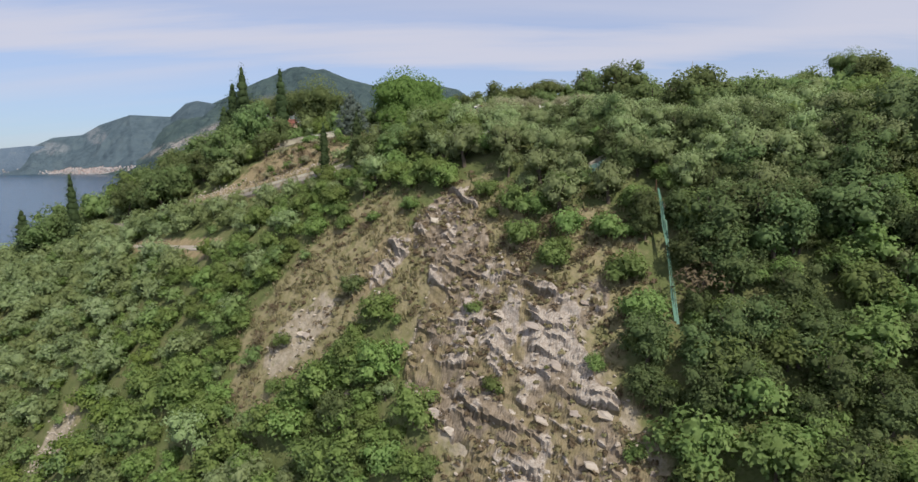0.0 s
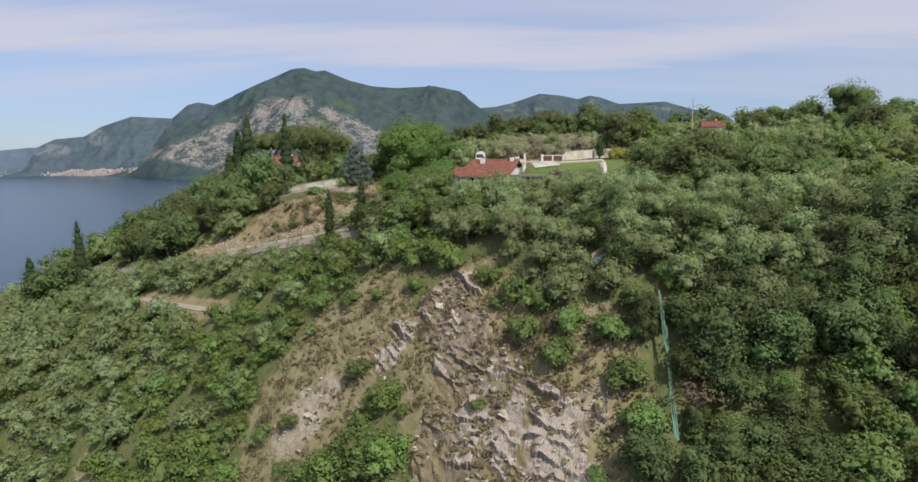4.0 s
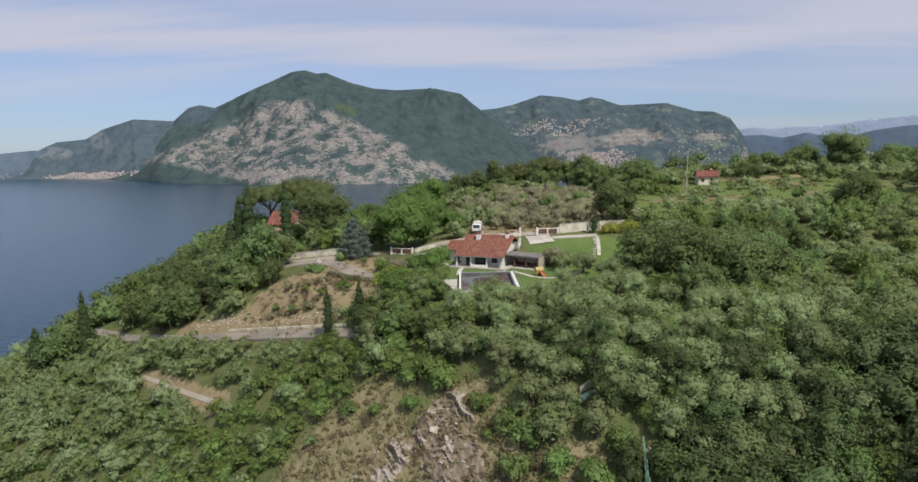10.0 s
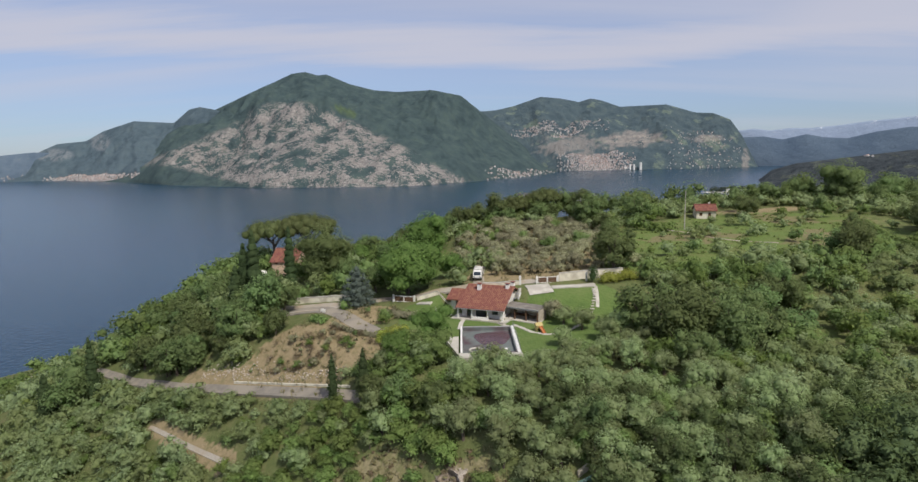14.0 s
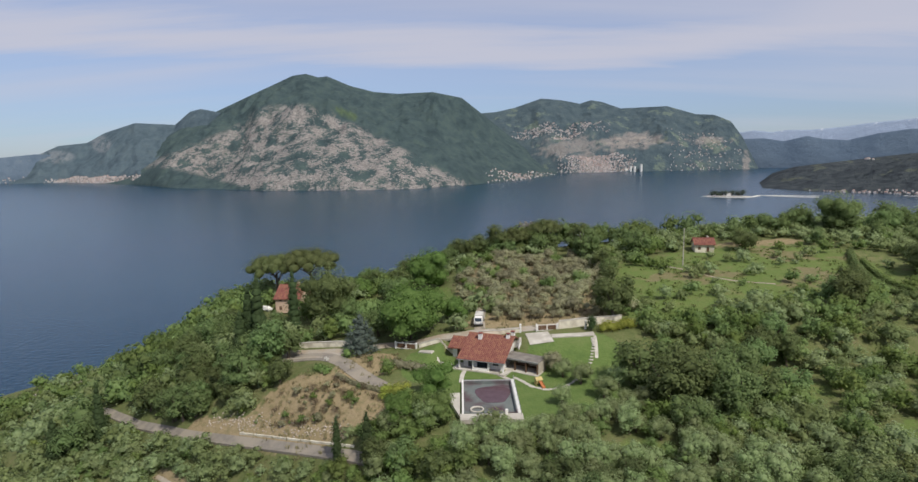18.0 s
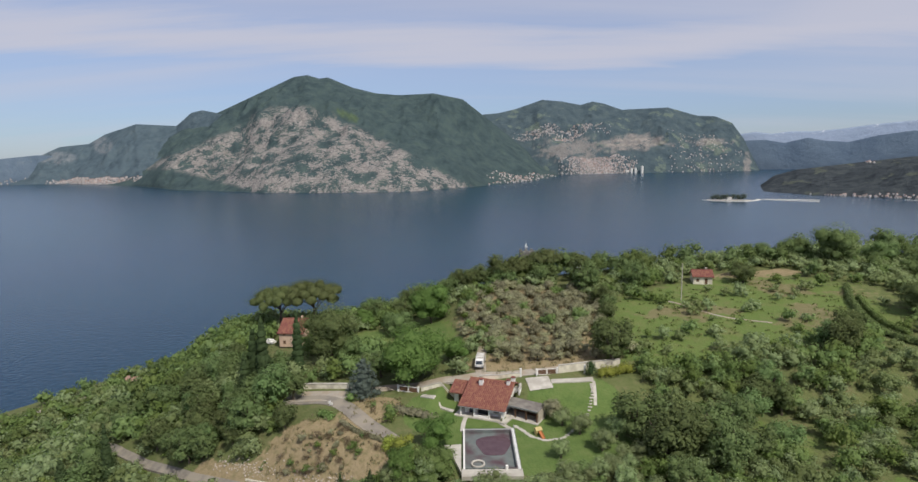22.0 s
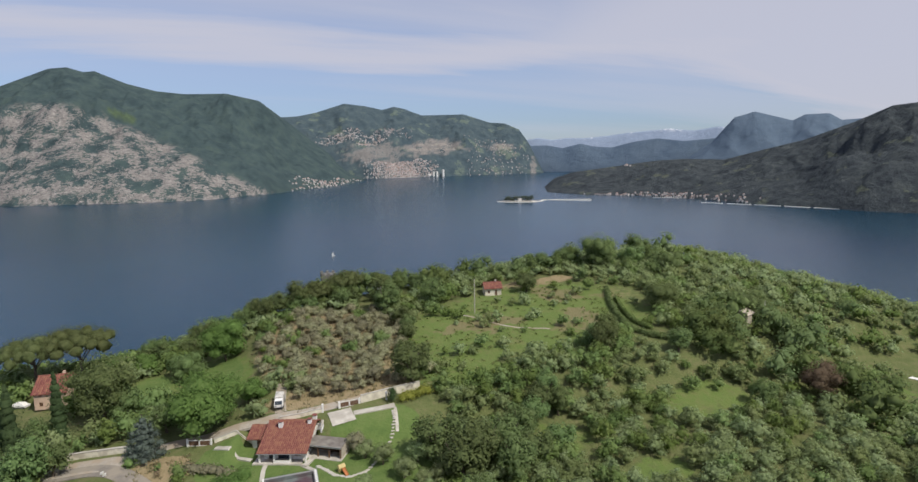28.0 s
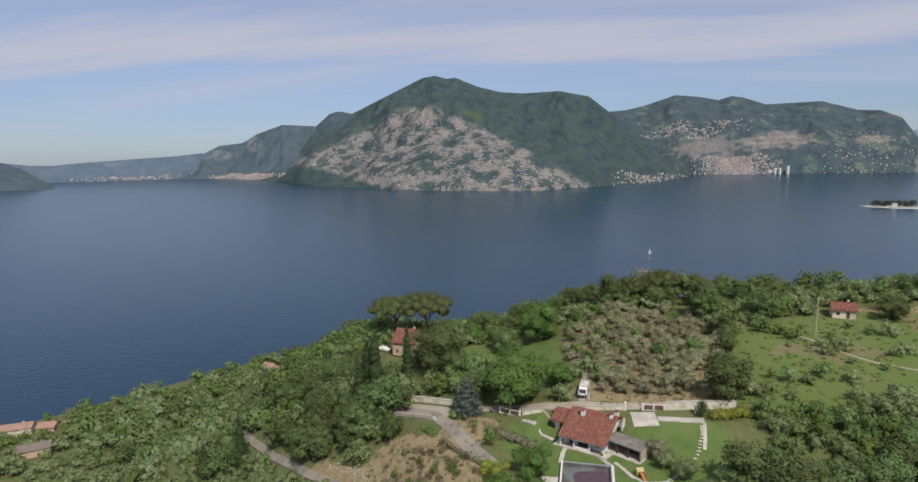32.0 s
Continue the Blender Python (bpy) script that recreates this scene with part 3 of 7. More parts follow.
# island: a slight blue haze tint in the forest colours
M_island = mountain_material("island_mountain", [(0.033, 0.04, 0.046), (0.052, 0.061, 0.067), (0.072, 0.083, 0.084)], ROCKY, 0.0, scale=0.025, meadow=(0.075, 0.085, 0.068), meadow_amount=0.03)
# crag and spurs: their blue is haze put into the base colours
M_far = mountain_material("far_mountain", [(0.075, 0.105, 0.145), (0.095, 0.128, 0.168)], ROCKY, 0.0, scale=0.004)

# hills at the lake's end: haze painted as pale blue forest and clearings
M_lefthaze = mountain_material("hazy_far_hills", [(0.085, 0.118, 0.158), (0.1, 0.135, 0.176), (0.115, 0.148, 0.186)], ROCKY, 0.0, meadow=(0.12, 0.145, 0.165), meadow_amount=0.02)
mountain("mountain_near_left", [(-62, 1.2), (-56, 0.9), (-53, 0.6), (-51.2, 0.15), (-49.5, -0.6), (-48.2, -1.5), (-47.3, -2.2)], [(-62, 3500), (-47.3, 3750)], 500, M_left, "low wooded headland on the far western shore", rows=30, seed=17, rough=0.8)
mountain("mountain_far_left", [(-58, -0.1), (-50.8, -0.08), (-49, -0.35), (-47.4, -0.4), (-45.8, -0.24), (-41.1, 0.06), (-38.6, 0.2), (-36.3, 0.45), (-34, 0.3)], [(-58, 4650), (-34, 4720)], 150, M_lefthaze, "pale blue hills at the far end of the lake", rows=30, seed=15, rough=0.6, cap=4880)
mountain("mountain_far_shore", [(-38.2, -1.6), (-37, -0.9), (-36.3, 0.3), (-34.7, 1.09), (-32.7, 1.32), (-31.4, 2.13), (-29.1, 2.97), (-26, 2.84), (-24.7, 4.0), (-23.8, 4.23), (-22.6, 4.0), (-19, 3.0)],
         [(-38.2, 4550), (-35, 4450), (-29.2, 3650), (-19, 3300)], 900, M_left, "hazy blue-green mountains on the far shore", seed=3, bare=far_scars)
mountain("mountain_cliff", [(-32.4, -2.25), (-31, -1.2), (-29.5, 0.1), (-27, 1.6), (-25, 2.9), (-22.6, 3.99), (-18.9, 5.79), (-15.7, 7.3), (-14.5, 7.48), (-13.4, 7.18), (-12.6, 7.29), (-10.4, 6.4), (-8.2, 5.86), (-6, 5.68), (-2.6, 5.81), (0.2, 5.22), (2.5, 3.4), (5.3, 1.1), (8.2, -1.22), (10.2, -2.3)],
         [(-32.4, 4000), (-29.5, 3560), (-26.5, 3017), (-19, 2497), (-10.9, 2340), (-5.1, 2317), (0.7, 2523), (6.5, 2971), (10.2, 3650)], 1900, M_mount, "forested mountain with a broad pale limestone cliff", rows=110, cols=480, seed=1, bare=cliff_face, field=alm_pasture, rough=1.5, feature=520)
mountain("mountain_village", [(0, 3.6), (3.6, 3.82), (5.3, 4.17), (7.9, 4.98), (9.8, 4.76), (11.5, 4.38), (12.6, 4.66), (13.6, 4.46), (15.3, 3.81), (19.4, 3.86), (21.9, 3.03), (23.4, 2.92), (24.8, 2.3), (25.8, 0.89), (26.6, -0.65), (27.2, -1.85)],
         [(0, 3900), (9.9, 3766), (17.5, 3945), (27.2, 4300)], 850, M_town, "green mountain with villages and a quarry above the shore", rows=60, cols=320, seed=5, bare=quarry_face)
mountain("mountain_island", [(26.6, -3.8), (28.3, -2.33), (30, -1.78), (37.7, -0.76), (40.4, -0.63), (43.5, -0.73), (46.8, 0.16), (49.6, 0.87), (53, 2.22), (55.4, 3.38), (57.7, 3.6), (60.2, 3.2), (64, 2.4), (69, 0.6), (75, -3)],
         [(26.6, 2290), (31.7, 2112), (37.8, 2057), (45.1, 1856), (54.3, 1708), (60.9, 1696), (75, 1800)], 900, M_island, "dark wooded island mountain rising from the lake", rows=70, cols=340, seed=7, rough=1.5, feature=300)
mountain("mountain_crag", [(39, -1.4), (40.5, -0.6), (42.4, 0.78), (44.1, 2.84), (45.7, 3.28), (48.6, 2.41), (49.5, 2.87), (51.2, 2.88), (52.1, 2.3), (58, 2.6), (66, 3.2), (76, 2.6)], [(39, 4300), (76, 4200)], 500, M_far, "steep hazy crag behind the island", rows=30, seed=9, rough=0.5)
# horizon range: base colour bleached to pale blue to stand for haze
M_pale_haze = mountain_material("pale_mountain", [(0.21, 0.26, 0.34), (0.24, 0.29, 0.375)], [(0.4, 0.43, 0.48), (0.55, 0.57, 0.6)], 0.04, scale=0.003)


def old_snow(b, e):
    return S(0.25, -0.1, np.interp(b, HORIZON_B, HORIZON_E) - e - 0.12) * S(27, 29, b)


HORIZON = [(22, 0.9), (26.7, 1.45), (28, 1.25), (29.3, 1.4), (31, 1.35), (33, 1.5), (35, 1.75), (37.6, 1.95), (38.7, 2.05), (40.8, 1.8), (42.8, 2.1), (46, 1.7), (52, 1.8), (60, 1.5)]
HORIZON_B, HORIZON_E = np.array(HORIZON).T
mountain("mountain_horizon", HORIZON, [(22, 4720), (60, 4720)], 170, M_pale_haze, "pale blue mountains with old snow at the head of the lake", rows=24, seed=11, rough=0.3, cap=4900, bare=old_snow)
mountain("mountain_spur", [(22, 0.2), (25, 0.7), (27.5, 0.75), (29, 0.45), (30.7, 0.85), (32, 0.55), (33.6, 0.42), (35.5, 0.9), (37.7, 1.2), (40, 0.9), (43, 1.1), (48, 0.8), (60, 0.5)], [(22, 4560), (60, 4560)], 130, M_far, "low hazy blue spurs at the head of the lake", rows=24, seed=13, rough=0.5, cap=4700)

# ---- things ----
def part(name, verts, faces, mat, parent, label="", smooth=False):
    """One mesh as a part of a thing or of a part."""
    return mesh_ob(name, verts, faces, mat, smooth, parent, label)


def thing(name, m, label, category, group="", kind=""):
    """An empty at the base of a thing, to hold its parts."""
    ob = new(name)
    ob.matrix_basis = m
    return tagged(ob, label, category, group, kind)


def box(x0, x1, y0, y1, z0, z1, bevel=0.0):
    """Vertices and faces of a box; with bevel its upright and top edges are cut."""
    if not bevel:
        v = [(x, y, z) for z in (z0, z1) for x, y in ((x0, y0), (x1, y0), (x1, y1), (x0, y1))]
        return v, [(0, 3, 2, 1), (4, 5, 6, 7), (0, 1, 5, 4), (1, 2, 6, 5), (2, 3, 7, 6), (3, 0, 4, 7)]
    b = bevel

    def ring(i, z):
        return [(x0 + i + b, y0 + i, z), (x1 - i - b, y0 + i, z), (x1 - i, y0 + i + b, z), (x1 - i, y1 - i - b, z), (x1 - i - b, y1 - i, z), (x0 + i + b, y1 - i, z), (x0 + i, y1 - i - b, z), (x0 + i, y0 + i + b, z)]
    v = ring(0, z0) + ring(0, z1 - b) + ring(b, z1)
    f = [tuple(range(7, -1, -1)), tuple(range(16, 24))]
    for r in (0, 8):
        f += [(r + k, r + (k + 1) % 8, r + 8 + (k + 1) % 8, r + 8 + k) for k in range(8)]
    return v, f


def join(*shapes):
    """Several shapes (vertices, faces) as one."""
    v, f = [], []
    for sv, sf in shapes:
        o = len(v)
        v += list(sv)
        f += [tuple(i + o for i in q) for q in sf]
    return v, f


def moved(shape, m):
    v, f = shape
    return [tuple(m @ Vector(p)) for p in v], f


def tube(points, radii, sides=8, cap=True):
    """A round bar along points, with a radius at each."""
    v, f = [], []
    pts = [Vector(p) for p in points]
    for k, p in enumerate(pts):
        d = (pts[min(k + 1, len(pts) - 1)] - pts[max(k - 1, 0)]).normalized()
        a = d.cross(Vector((0.31, 0.95, 0.05))).normalized()
        b = d.cross(a)
        v += [tuple(p + radii[k] * (math.cos(t) * a + math.sin(t) * b)) for t in (2 * math.pi * i / sides for i in range(sides))]
    for k in range(len(pts) - 1):
        f += [(k * sides + i, k * sides + (i + 1) % sides, (k + 1) * sides + (i + 1) % sides, (k + 1) * sides + i) for i in range(sides)]
    if cap:
        f += [tuple(range(sides - 1, -1, -1)), tuple(range((len(pts) - 1) * sides, len(pts) * sides))]
    return v, f


def ribbon(name, line, width, mat, label, category, lift=0.08, thick=0.15, step=1.5):
    """A road draped on the hill, with thickness, along a line of plan points."""
    pts = []
    for (ax, ay), (bx, by) in zip(line[:-1], line[1:]):
        n = max(1, int(math.hypot(bx - ax, by - ay) / step))
        pts += [(ax + (bx - ax) * k / n, ay + (by - ay) * k / n) for k in range(n)]
    pts.append(line[-1])
    pts = np.array(pts, float)
    for _ in range(4):
        pts[1:-1] = 0.25 * pts[:-2] + 0.5 * pts[1:-1] + 0.25 * pts[2:]
    d = np.gradient(pts, axis=0)
    d /= np.linalg.norm(d, axis=1)[:, None]
    nrm = np.stack([-d[:, 1], d[:, 0]], 1)
    rows = []
    level = surface(pts[:, 0], pts[:, 1])
    for s in (-1, -0.5, 0, 0.5, 1):
        q = pts + nrm * (s * width / 2)
        z = np.maximum(surface(q[:, 0], q[:, 1]), level - 0.25) + lift
        rows.append(np.column_stack([q, z]))
    X = np.stack(rows)
    lowX = X.copy()
    lowX[:, :, 2] -= thick + 0.3
    ring = np.concatenate([lowX[:1], X, lowX[-1:]])
    return tagged(grid_mesh(name, ring[..., 0], ring[..., 1], ring[..., 2], mat, False), label, category, kind="structure")


# ---- plants ----
rng = np.random.default_rng(7)


def fast_mesh(name, verts, quads, mats, index=None, normals=None):
    me = bpy.data.meshes.new(name)
    nq = len(quads)
    me.vertices.add(len(verts)); me.vertices.foreach_set("co", np.ascontiguousarray(verts, dtype=np.float32).ravel())
    me.loops.add(nq * 4); me.loops.foreach_set("vertex_index", np.ascontiguousarray(quads, dtype=np.int32).ravel())
    me.polygons.add(nq); me.polygons.foreach_set("loop_start", np.arange(0, nq * 4, 4, dtype=np.int32))
    for m in mats:
        me.materials.append(m)
    if index is not None:
        me.polygons.foreach_set("material_index", np.ascontiguousarray(index, dtype=np.int32))
    me.update(calc_edges=True)
    me.validate()
    if normals is not None:
        me.polygons.foreach_set("use_smooth", np.ones(nq, dtype=bool))
        me.normals_split_custom_set_from_vertices(np.asarray(normals, dtype=np.float32).tolist())
    return me


def leaves(centres, radii, count, size, slim=0.6, droop=0.3, seed=0, fill=0.66, core=True, low=-0.55, mesh=(7, 5), tight=0.0, upright=0.0):
    """Leaf clumps in the outer half of ellipsoid lobes, over small inner masses; upright turns them into rising sprays. Returns vertices, quads and soft normals."""
    g = np.random.default_rng(seed)
    centres, radii = np.array(centres, float), np.array(radii, float)
    w = (radii[:, 0] * radii[:, 1] + radii[:, 2] * radii[:, 0])
    which = g.choice(len(centres), count, p=w / w.sum())
    d = g.normal(size=(count, 3))
    d[:, 2] = np.where(d[:, 2] < low * 1.5, -d[:, 2] * 0.6, d[:, 2])
    d /= np.linalg.norm(d, axis=1)[:, None]
    r = fill + 0.08 * tight + (1.17 - 0.16 * tight - fill) * g.random(count) ** 0.7
    p = centres[which] + radii[which] * d * r[:, None]
    nrm = d * 0.75 + g.normal(size=(count, 3)) * 0.4 + np.array([0, 0, droop + 0.15])
    nrm /= np.linalg.norm(nrm, axis=1)[:, None]
    spray = g.normal(size=(count, 3)) * (1 - 0.5 * upright) + upright * (0.6 * d + np.array([0, 0, 1.0]))
    a = spray - nrm * np.sum(spray * nrm, 1)[:, None]
    a /= np.linalg.norm(a, axis=1)[:, None] + 1e-6
    b = np.cross(nrm, a)
    s = size * (0.55 + 0.9 * g.random(count))[:, None]
    bend = nrm * s * 0.25
    v = np.stack([p - a * s * 0.5 - b * s * slim * 0.35 - bend, p + a * s * 0.1 - b * s * slim * 0.5, p + a * s * 0.5 + b * s * slim * 0.3 - bend, p - a * s * 0.15 + b * s * slim * 0.5], 1).reshape(-1, 3)
    q = np.arange(count * 4).reshape(-1, 4)
    soft_n = d * 0.62 + nrm * 0.22 + np.array([0, 0, 0.38])
    N = np.repeat(soft_n / np.linalg.norm(soft_n, axis=1)[:, None], 4, 0)
    if core:
        nu, nv = mesh
        for c, rad in zip(centres, radii):
            th = np.linspace(0, 2 * np.pi, nu, endpoint=False)[None, :] + 0 * np.linspace(0, 1, nv)[:, None]
            ph = np.linspace(0.12, np.pi - 0.12, nv)[:, None] + 0 * th
            k = 0.56 + 0.24 * tight + (0.2 - 0.1 * tight) * g.random((nv, nu))
            pts = c + np.stack([rad[0] * k * np.sin(ph) * np.cos(th), rad[1] * k * np.sin(ph) * np.sin(th), rad[2] * k * np.cos(ph)], -1) * 0.93
            o = len(v)
            dn = (pts - c).reshape(-1, 3)
            dn = dn / np.linalg.norm(dn, axis=1)[:, None] + 0.3 * g.normal(size=dn.shape) + np.array([0, 0, 0.3])
            N = np.concatenate([N, dn / np.linalg.norm(dn, axis=1)[:, None]])
            i = np.arange(nu * nv).reshape(nv, nu)
            f = np.stack([i[1:], np.roll(i[1:], -1, 1), np.roll(i[:-1], -1, 1), i[:-1]], -1).reshape(-1, 4) + o
            v, q = np.concatenate([v, pts.reshape(-1, 3)]), np.concatenate([q, f])
    return v, q, N


def lobes(n, width, height, lift, seed, size=0.5, squash=0.8):
    """Lobes of a crown: a middle one and others round it."""
    g = np.random.default_rng(seed)
    c, r = [(0, 0, lift + height * 0.5)], [(width * 0.36, width * 0.36, height * 0.46)]
    for k in range(n):
        t = 2 * math.pi * (k * 0.618 + g.random() * 0.12)
        d = width * (0.2 + 0.16 * g.random())
        rr = width * size * 0.5 * (0.7 + 0.5 * g.random())
        z = lift + height * (0.22 + 0.62 * ((k + 0.5) / n) * (0.6 + 0.5 * g.random()))
        c.append((d * math.cos(t), d * math.sin(t), min(z, lift + height - rr * 0.7))); r.append((rr, rr * (0.85 + 0.3 * g.random()), rr * squash))
    return c, r


def trunk_shape(height, radius, spread, seed, limbs=4):
    g = random.Random(seed)
    lean = (g.uniform(-0.1, 0.1) * height, g.uniform(-0.1, 0.1) * height)
    fork = 0.45 * height
    parts = [tube([(0, 0, -0.4), (lean[0] * 0.3, lean[1] * 0.3, fork * 0.5), (lean[0], lean[1], fork)], [radius * 1.25, radius, radius * 0.8], 7)]
    for k in range(limbs):
        t = 2 * math.pi * (k + g.random() * 0.5) / limbs
        x, y = spread * math.cos(t), spread * math.sin(t)
        parts.append(tube([(lean[0], lean[1], fork * 0.92), (lean[0] + x * 0.5, lean[1] + y * 0.5, fork + (height - fork) * 0.45), (lean[0] + x, lean[1] + y, height)], [radius * 0.6, radius * 0.4, radius * 0.12], 6))
    return join(*parts)


def plant(name, crown, trunk, mat, label, category, bark=None, group=""):
    """A plant with trunk and crown, kept aside to be copied."""
    ob = thing(name, pose(0, 0, 0), label, category, group)
    if trunk:
        part("trunk", trunk[0], trunk[1], bark or M_bark, ob)
    c = new("crown", fast_mesh("crown", crown[0], crown[1], [mat], normals=crown[2]))
    c.parent = ob
    return ob


M_olive = leaf_material("olive_leaves", [(0.182, 0.236, 0.102), (0.238, 0.296, 0.138), (0.29, 0.346, 0.176)], spread=0.24)
M_shrub = leaf_material("shrub_leaves", [(0.118, 0.18, 0.058), (0.172, 0.242, 0.082), (0.228, 0.297, 0.112)], spread=0.26)
M_oak = leaf_material("oak_leaves", [(0.104, 0.154, 0.06), (0.15, 0.206, 0.081), (0.196, 0.252, 0.106)], spread=0.3)
M_fresh = leaf_material("bramble_leaves", [(0.132, 0.2, 0.06), (0.19, 0.265, 0.084), (0.248, 0.315, 0.114)], spread=0.24)
M_holm = leaf_material("holm_oak_leaves", [(0.084, 0.124, 0.05), (0.12, 0.165, 0.067), (0.16, 0.205, 0.088)], spread=0.3)
M_round = leaf_material("lime_leaves", [(0.09, 0.158, 0.042), (0.132, 0.218, 0.06), (0.172, 0.262, 0.08)], spread=0.12)
M_cyp = leaf_material("cypress_leaves", [(0.05, 0.08, 0.034), (0.08, 0.118, 0.048)], spread=0.15, island=0.2)
M_pine = leaf_material("pine_needles", [(0.1, 0.13, 0.05), (0.138, 0.167, 0.067), (0.172, 0.197, 0.083)], spread=0.12)
M_spruce = leaf_material("blue_spruce_needles", [(0.115, 0.148, 0.122), (0.175, 0.212, 0.182)], spread=0.1)
M_grove = leaf_material("grove_leaves", [(0.262, 0.262, 0.158), (0.332, 0.328, 0.206), (0.3, 0.308, 0.182)], spread=0.2)
M_yellow = leaf_material("yellow_leaves", [(0.24, 0.28, 0.058), (0.34, 0.37, 0.085)], spread=0.15)
M_dead = leaf_material("dry_twigs", [(0.13, 0.1, 0.062), (0.2, 0.155, 0.1)], spread=0.2)
M_straw = leaf_material("dry_grass", [(0.2, 0.185, 0.09), (0.29, 0.26, 0.15), (0.15, 0.17, 0.065)], spread=0.1)

KINDS = {}


def kind_of(key, count, make):
    KINDS[key] = [make(k) for k in range(count)]


kind_of("olive", 4, lambda k: (leaves(*lobes(7, 4.4, 3.8, 0.7, 10 + k, 0.46), 900, 0.31, slim=0.42, seed=k, mesh=(5, 4), upright=0.8), trunk_shape(3.4, 0.2, 1.2, k, 4), M_olive, "olive_tree", "silvery grey-green olive tree with a short trunk", "tree"))
kind_of("shrub", 4, lambda k: (leaves(*lobes(6, 4.2, 3.2, 0.0, 30 + k, 0.5), 800, 0.3, slim=0.62, seed=20 + k, mesh=(5, 4), upright=0.25), trunk_shape(2.2, 0.1, 0.9, k + 9, 5), M_shrub, "shrub", "dense green wild shrub on the hillside", "shrub"))
kind_of("oak", 4, lambda k: (leaves(*lobes(12, 7.4, 7.0, 0.8, 50 + k, 0.4), 1600, 0.39, slim=0.66, seed=40 + k, mesh=(5, 4)), trunk_shape(6.2, 0.28, 2.0, k + 19, 5), M_oak, "oak_tree", "dark green broad-leaved oak with a domed crown", "tree"))
kind_of("fresh", 4, lambda k: (leaves(*lobes(7, 4.6, 3.4, 0.0, 130 + k, 0.46), 850, 0.3, slim=0.6, seed=120 + k, mesh=(5, 4), upright=0.35), trunk_shape(2.2, 0.1, 0.9, k + 59, 5), M_fresh, "leafy_shrub", "fresh bright green leafy shrub on the lower slope", "shrub"))
kind_of("holm", 4, lambda k: (leaves(*lobes(11, 6.8, 6.4, 0.4, 150 + k, 0.4), 1600, 0.35, slim=0.6, seed=140 + k, mesh=(5, 4)), trunk_shape(5.4, 0.24, 1.8, k + 69, 5), M_holm, "holm_oak", "dark blue-green holm oak on the steep slope", "tree"))
kind_of("grove", 3, lambda k: (leaves(*lobes(5, 3.7, 2.7, 0.5, 70 + k, 0.5), 460, 0.3, slim=0.45, seed=60 + k, mesh=(5, 4), upright=0.7), trunk_shape(2.3, 0.12, 0.8, k + 29, 4), M_grove, "young_olive_tree", "young brownish olive tree on bare soil", "tree"))
kind_of("dead", 2, lambda k: (leaves(*lobes(4, 3.4, 2.6, 0.3, 80 + k, 0.6), 300, 0.34, slim=0.3, seed=70 + k, core=False), trunk_shape(2.4, 0.09, 1.0, k + 39, 6), M_dead, "dry_shrub", "withered reddish-brown shrub with bare twigs", "shrub"))


def blocked(x, y):
    """True where nothing grows wild: roads, garden, villa, pool, houses and open banks."""
    no = (road_distance(x, y, LOWER_ROAD) < 1.9) | (road_distance(x, y, UPPER_ROAD) < 3.2) | (road_distance(x, y, TRACK) < 1.2)
    no |= (zone("lawn", x, y) > 0.35) | (zone("soil", x, y) > 0.4)
    no |= road_distance(x, y, [(122.3, 177), (115.5, 164.6), (110, 151.4), (107.8, 141.5), (109.4, 135.6), (114, 130)]) < 6
    no |= (x > -4) & (x < 17) & (y > 89.6) & (y < 97)
    no |= road_distance(x, y, [(-300, 255), (-276, 275), (-262, 300), (-246, 325), (-232, 345)]) < 7
    no |= road_distance(x, y, [(20.6, 60), (18.4, 47)]) < 1.3
    for x0, x1, y0, y1 in ((-6, 42, 112, 132), (-16, 4, 122, 132), (0, 9, 128, 142), (-43, -18, 121, 137), (-62, -45, 147, 166), (-18, 2, 146, 177), (-35, -23, 157, 176)):
        no |= (x > x0) & (x < x1) & (y > y0) & (y < y1)
    for cx, cy, r in ((82, 189, 8), (-54, 168, 10), (180, 98, 15), (-12, 108, 7), (143, 133, 5), (5, 102, 13), (-10.7, 134.2, 10), (-9, 179, 9), (-39, 150, 8), (-214, 353, 9), (-207, 341, 8), (-200, 330, 7), (-309, 243, 10), (-292, 248, 7), (-268, 219, 9), (172, 94, 9), (138, 101, 5)):
        no |= np.hypot(x - cx, y - cy) < r
    return no


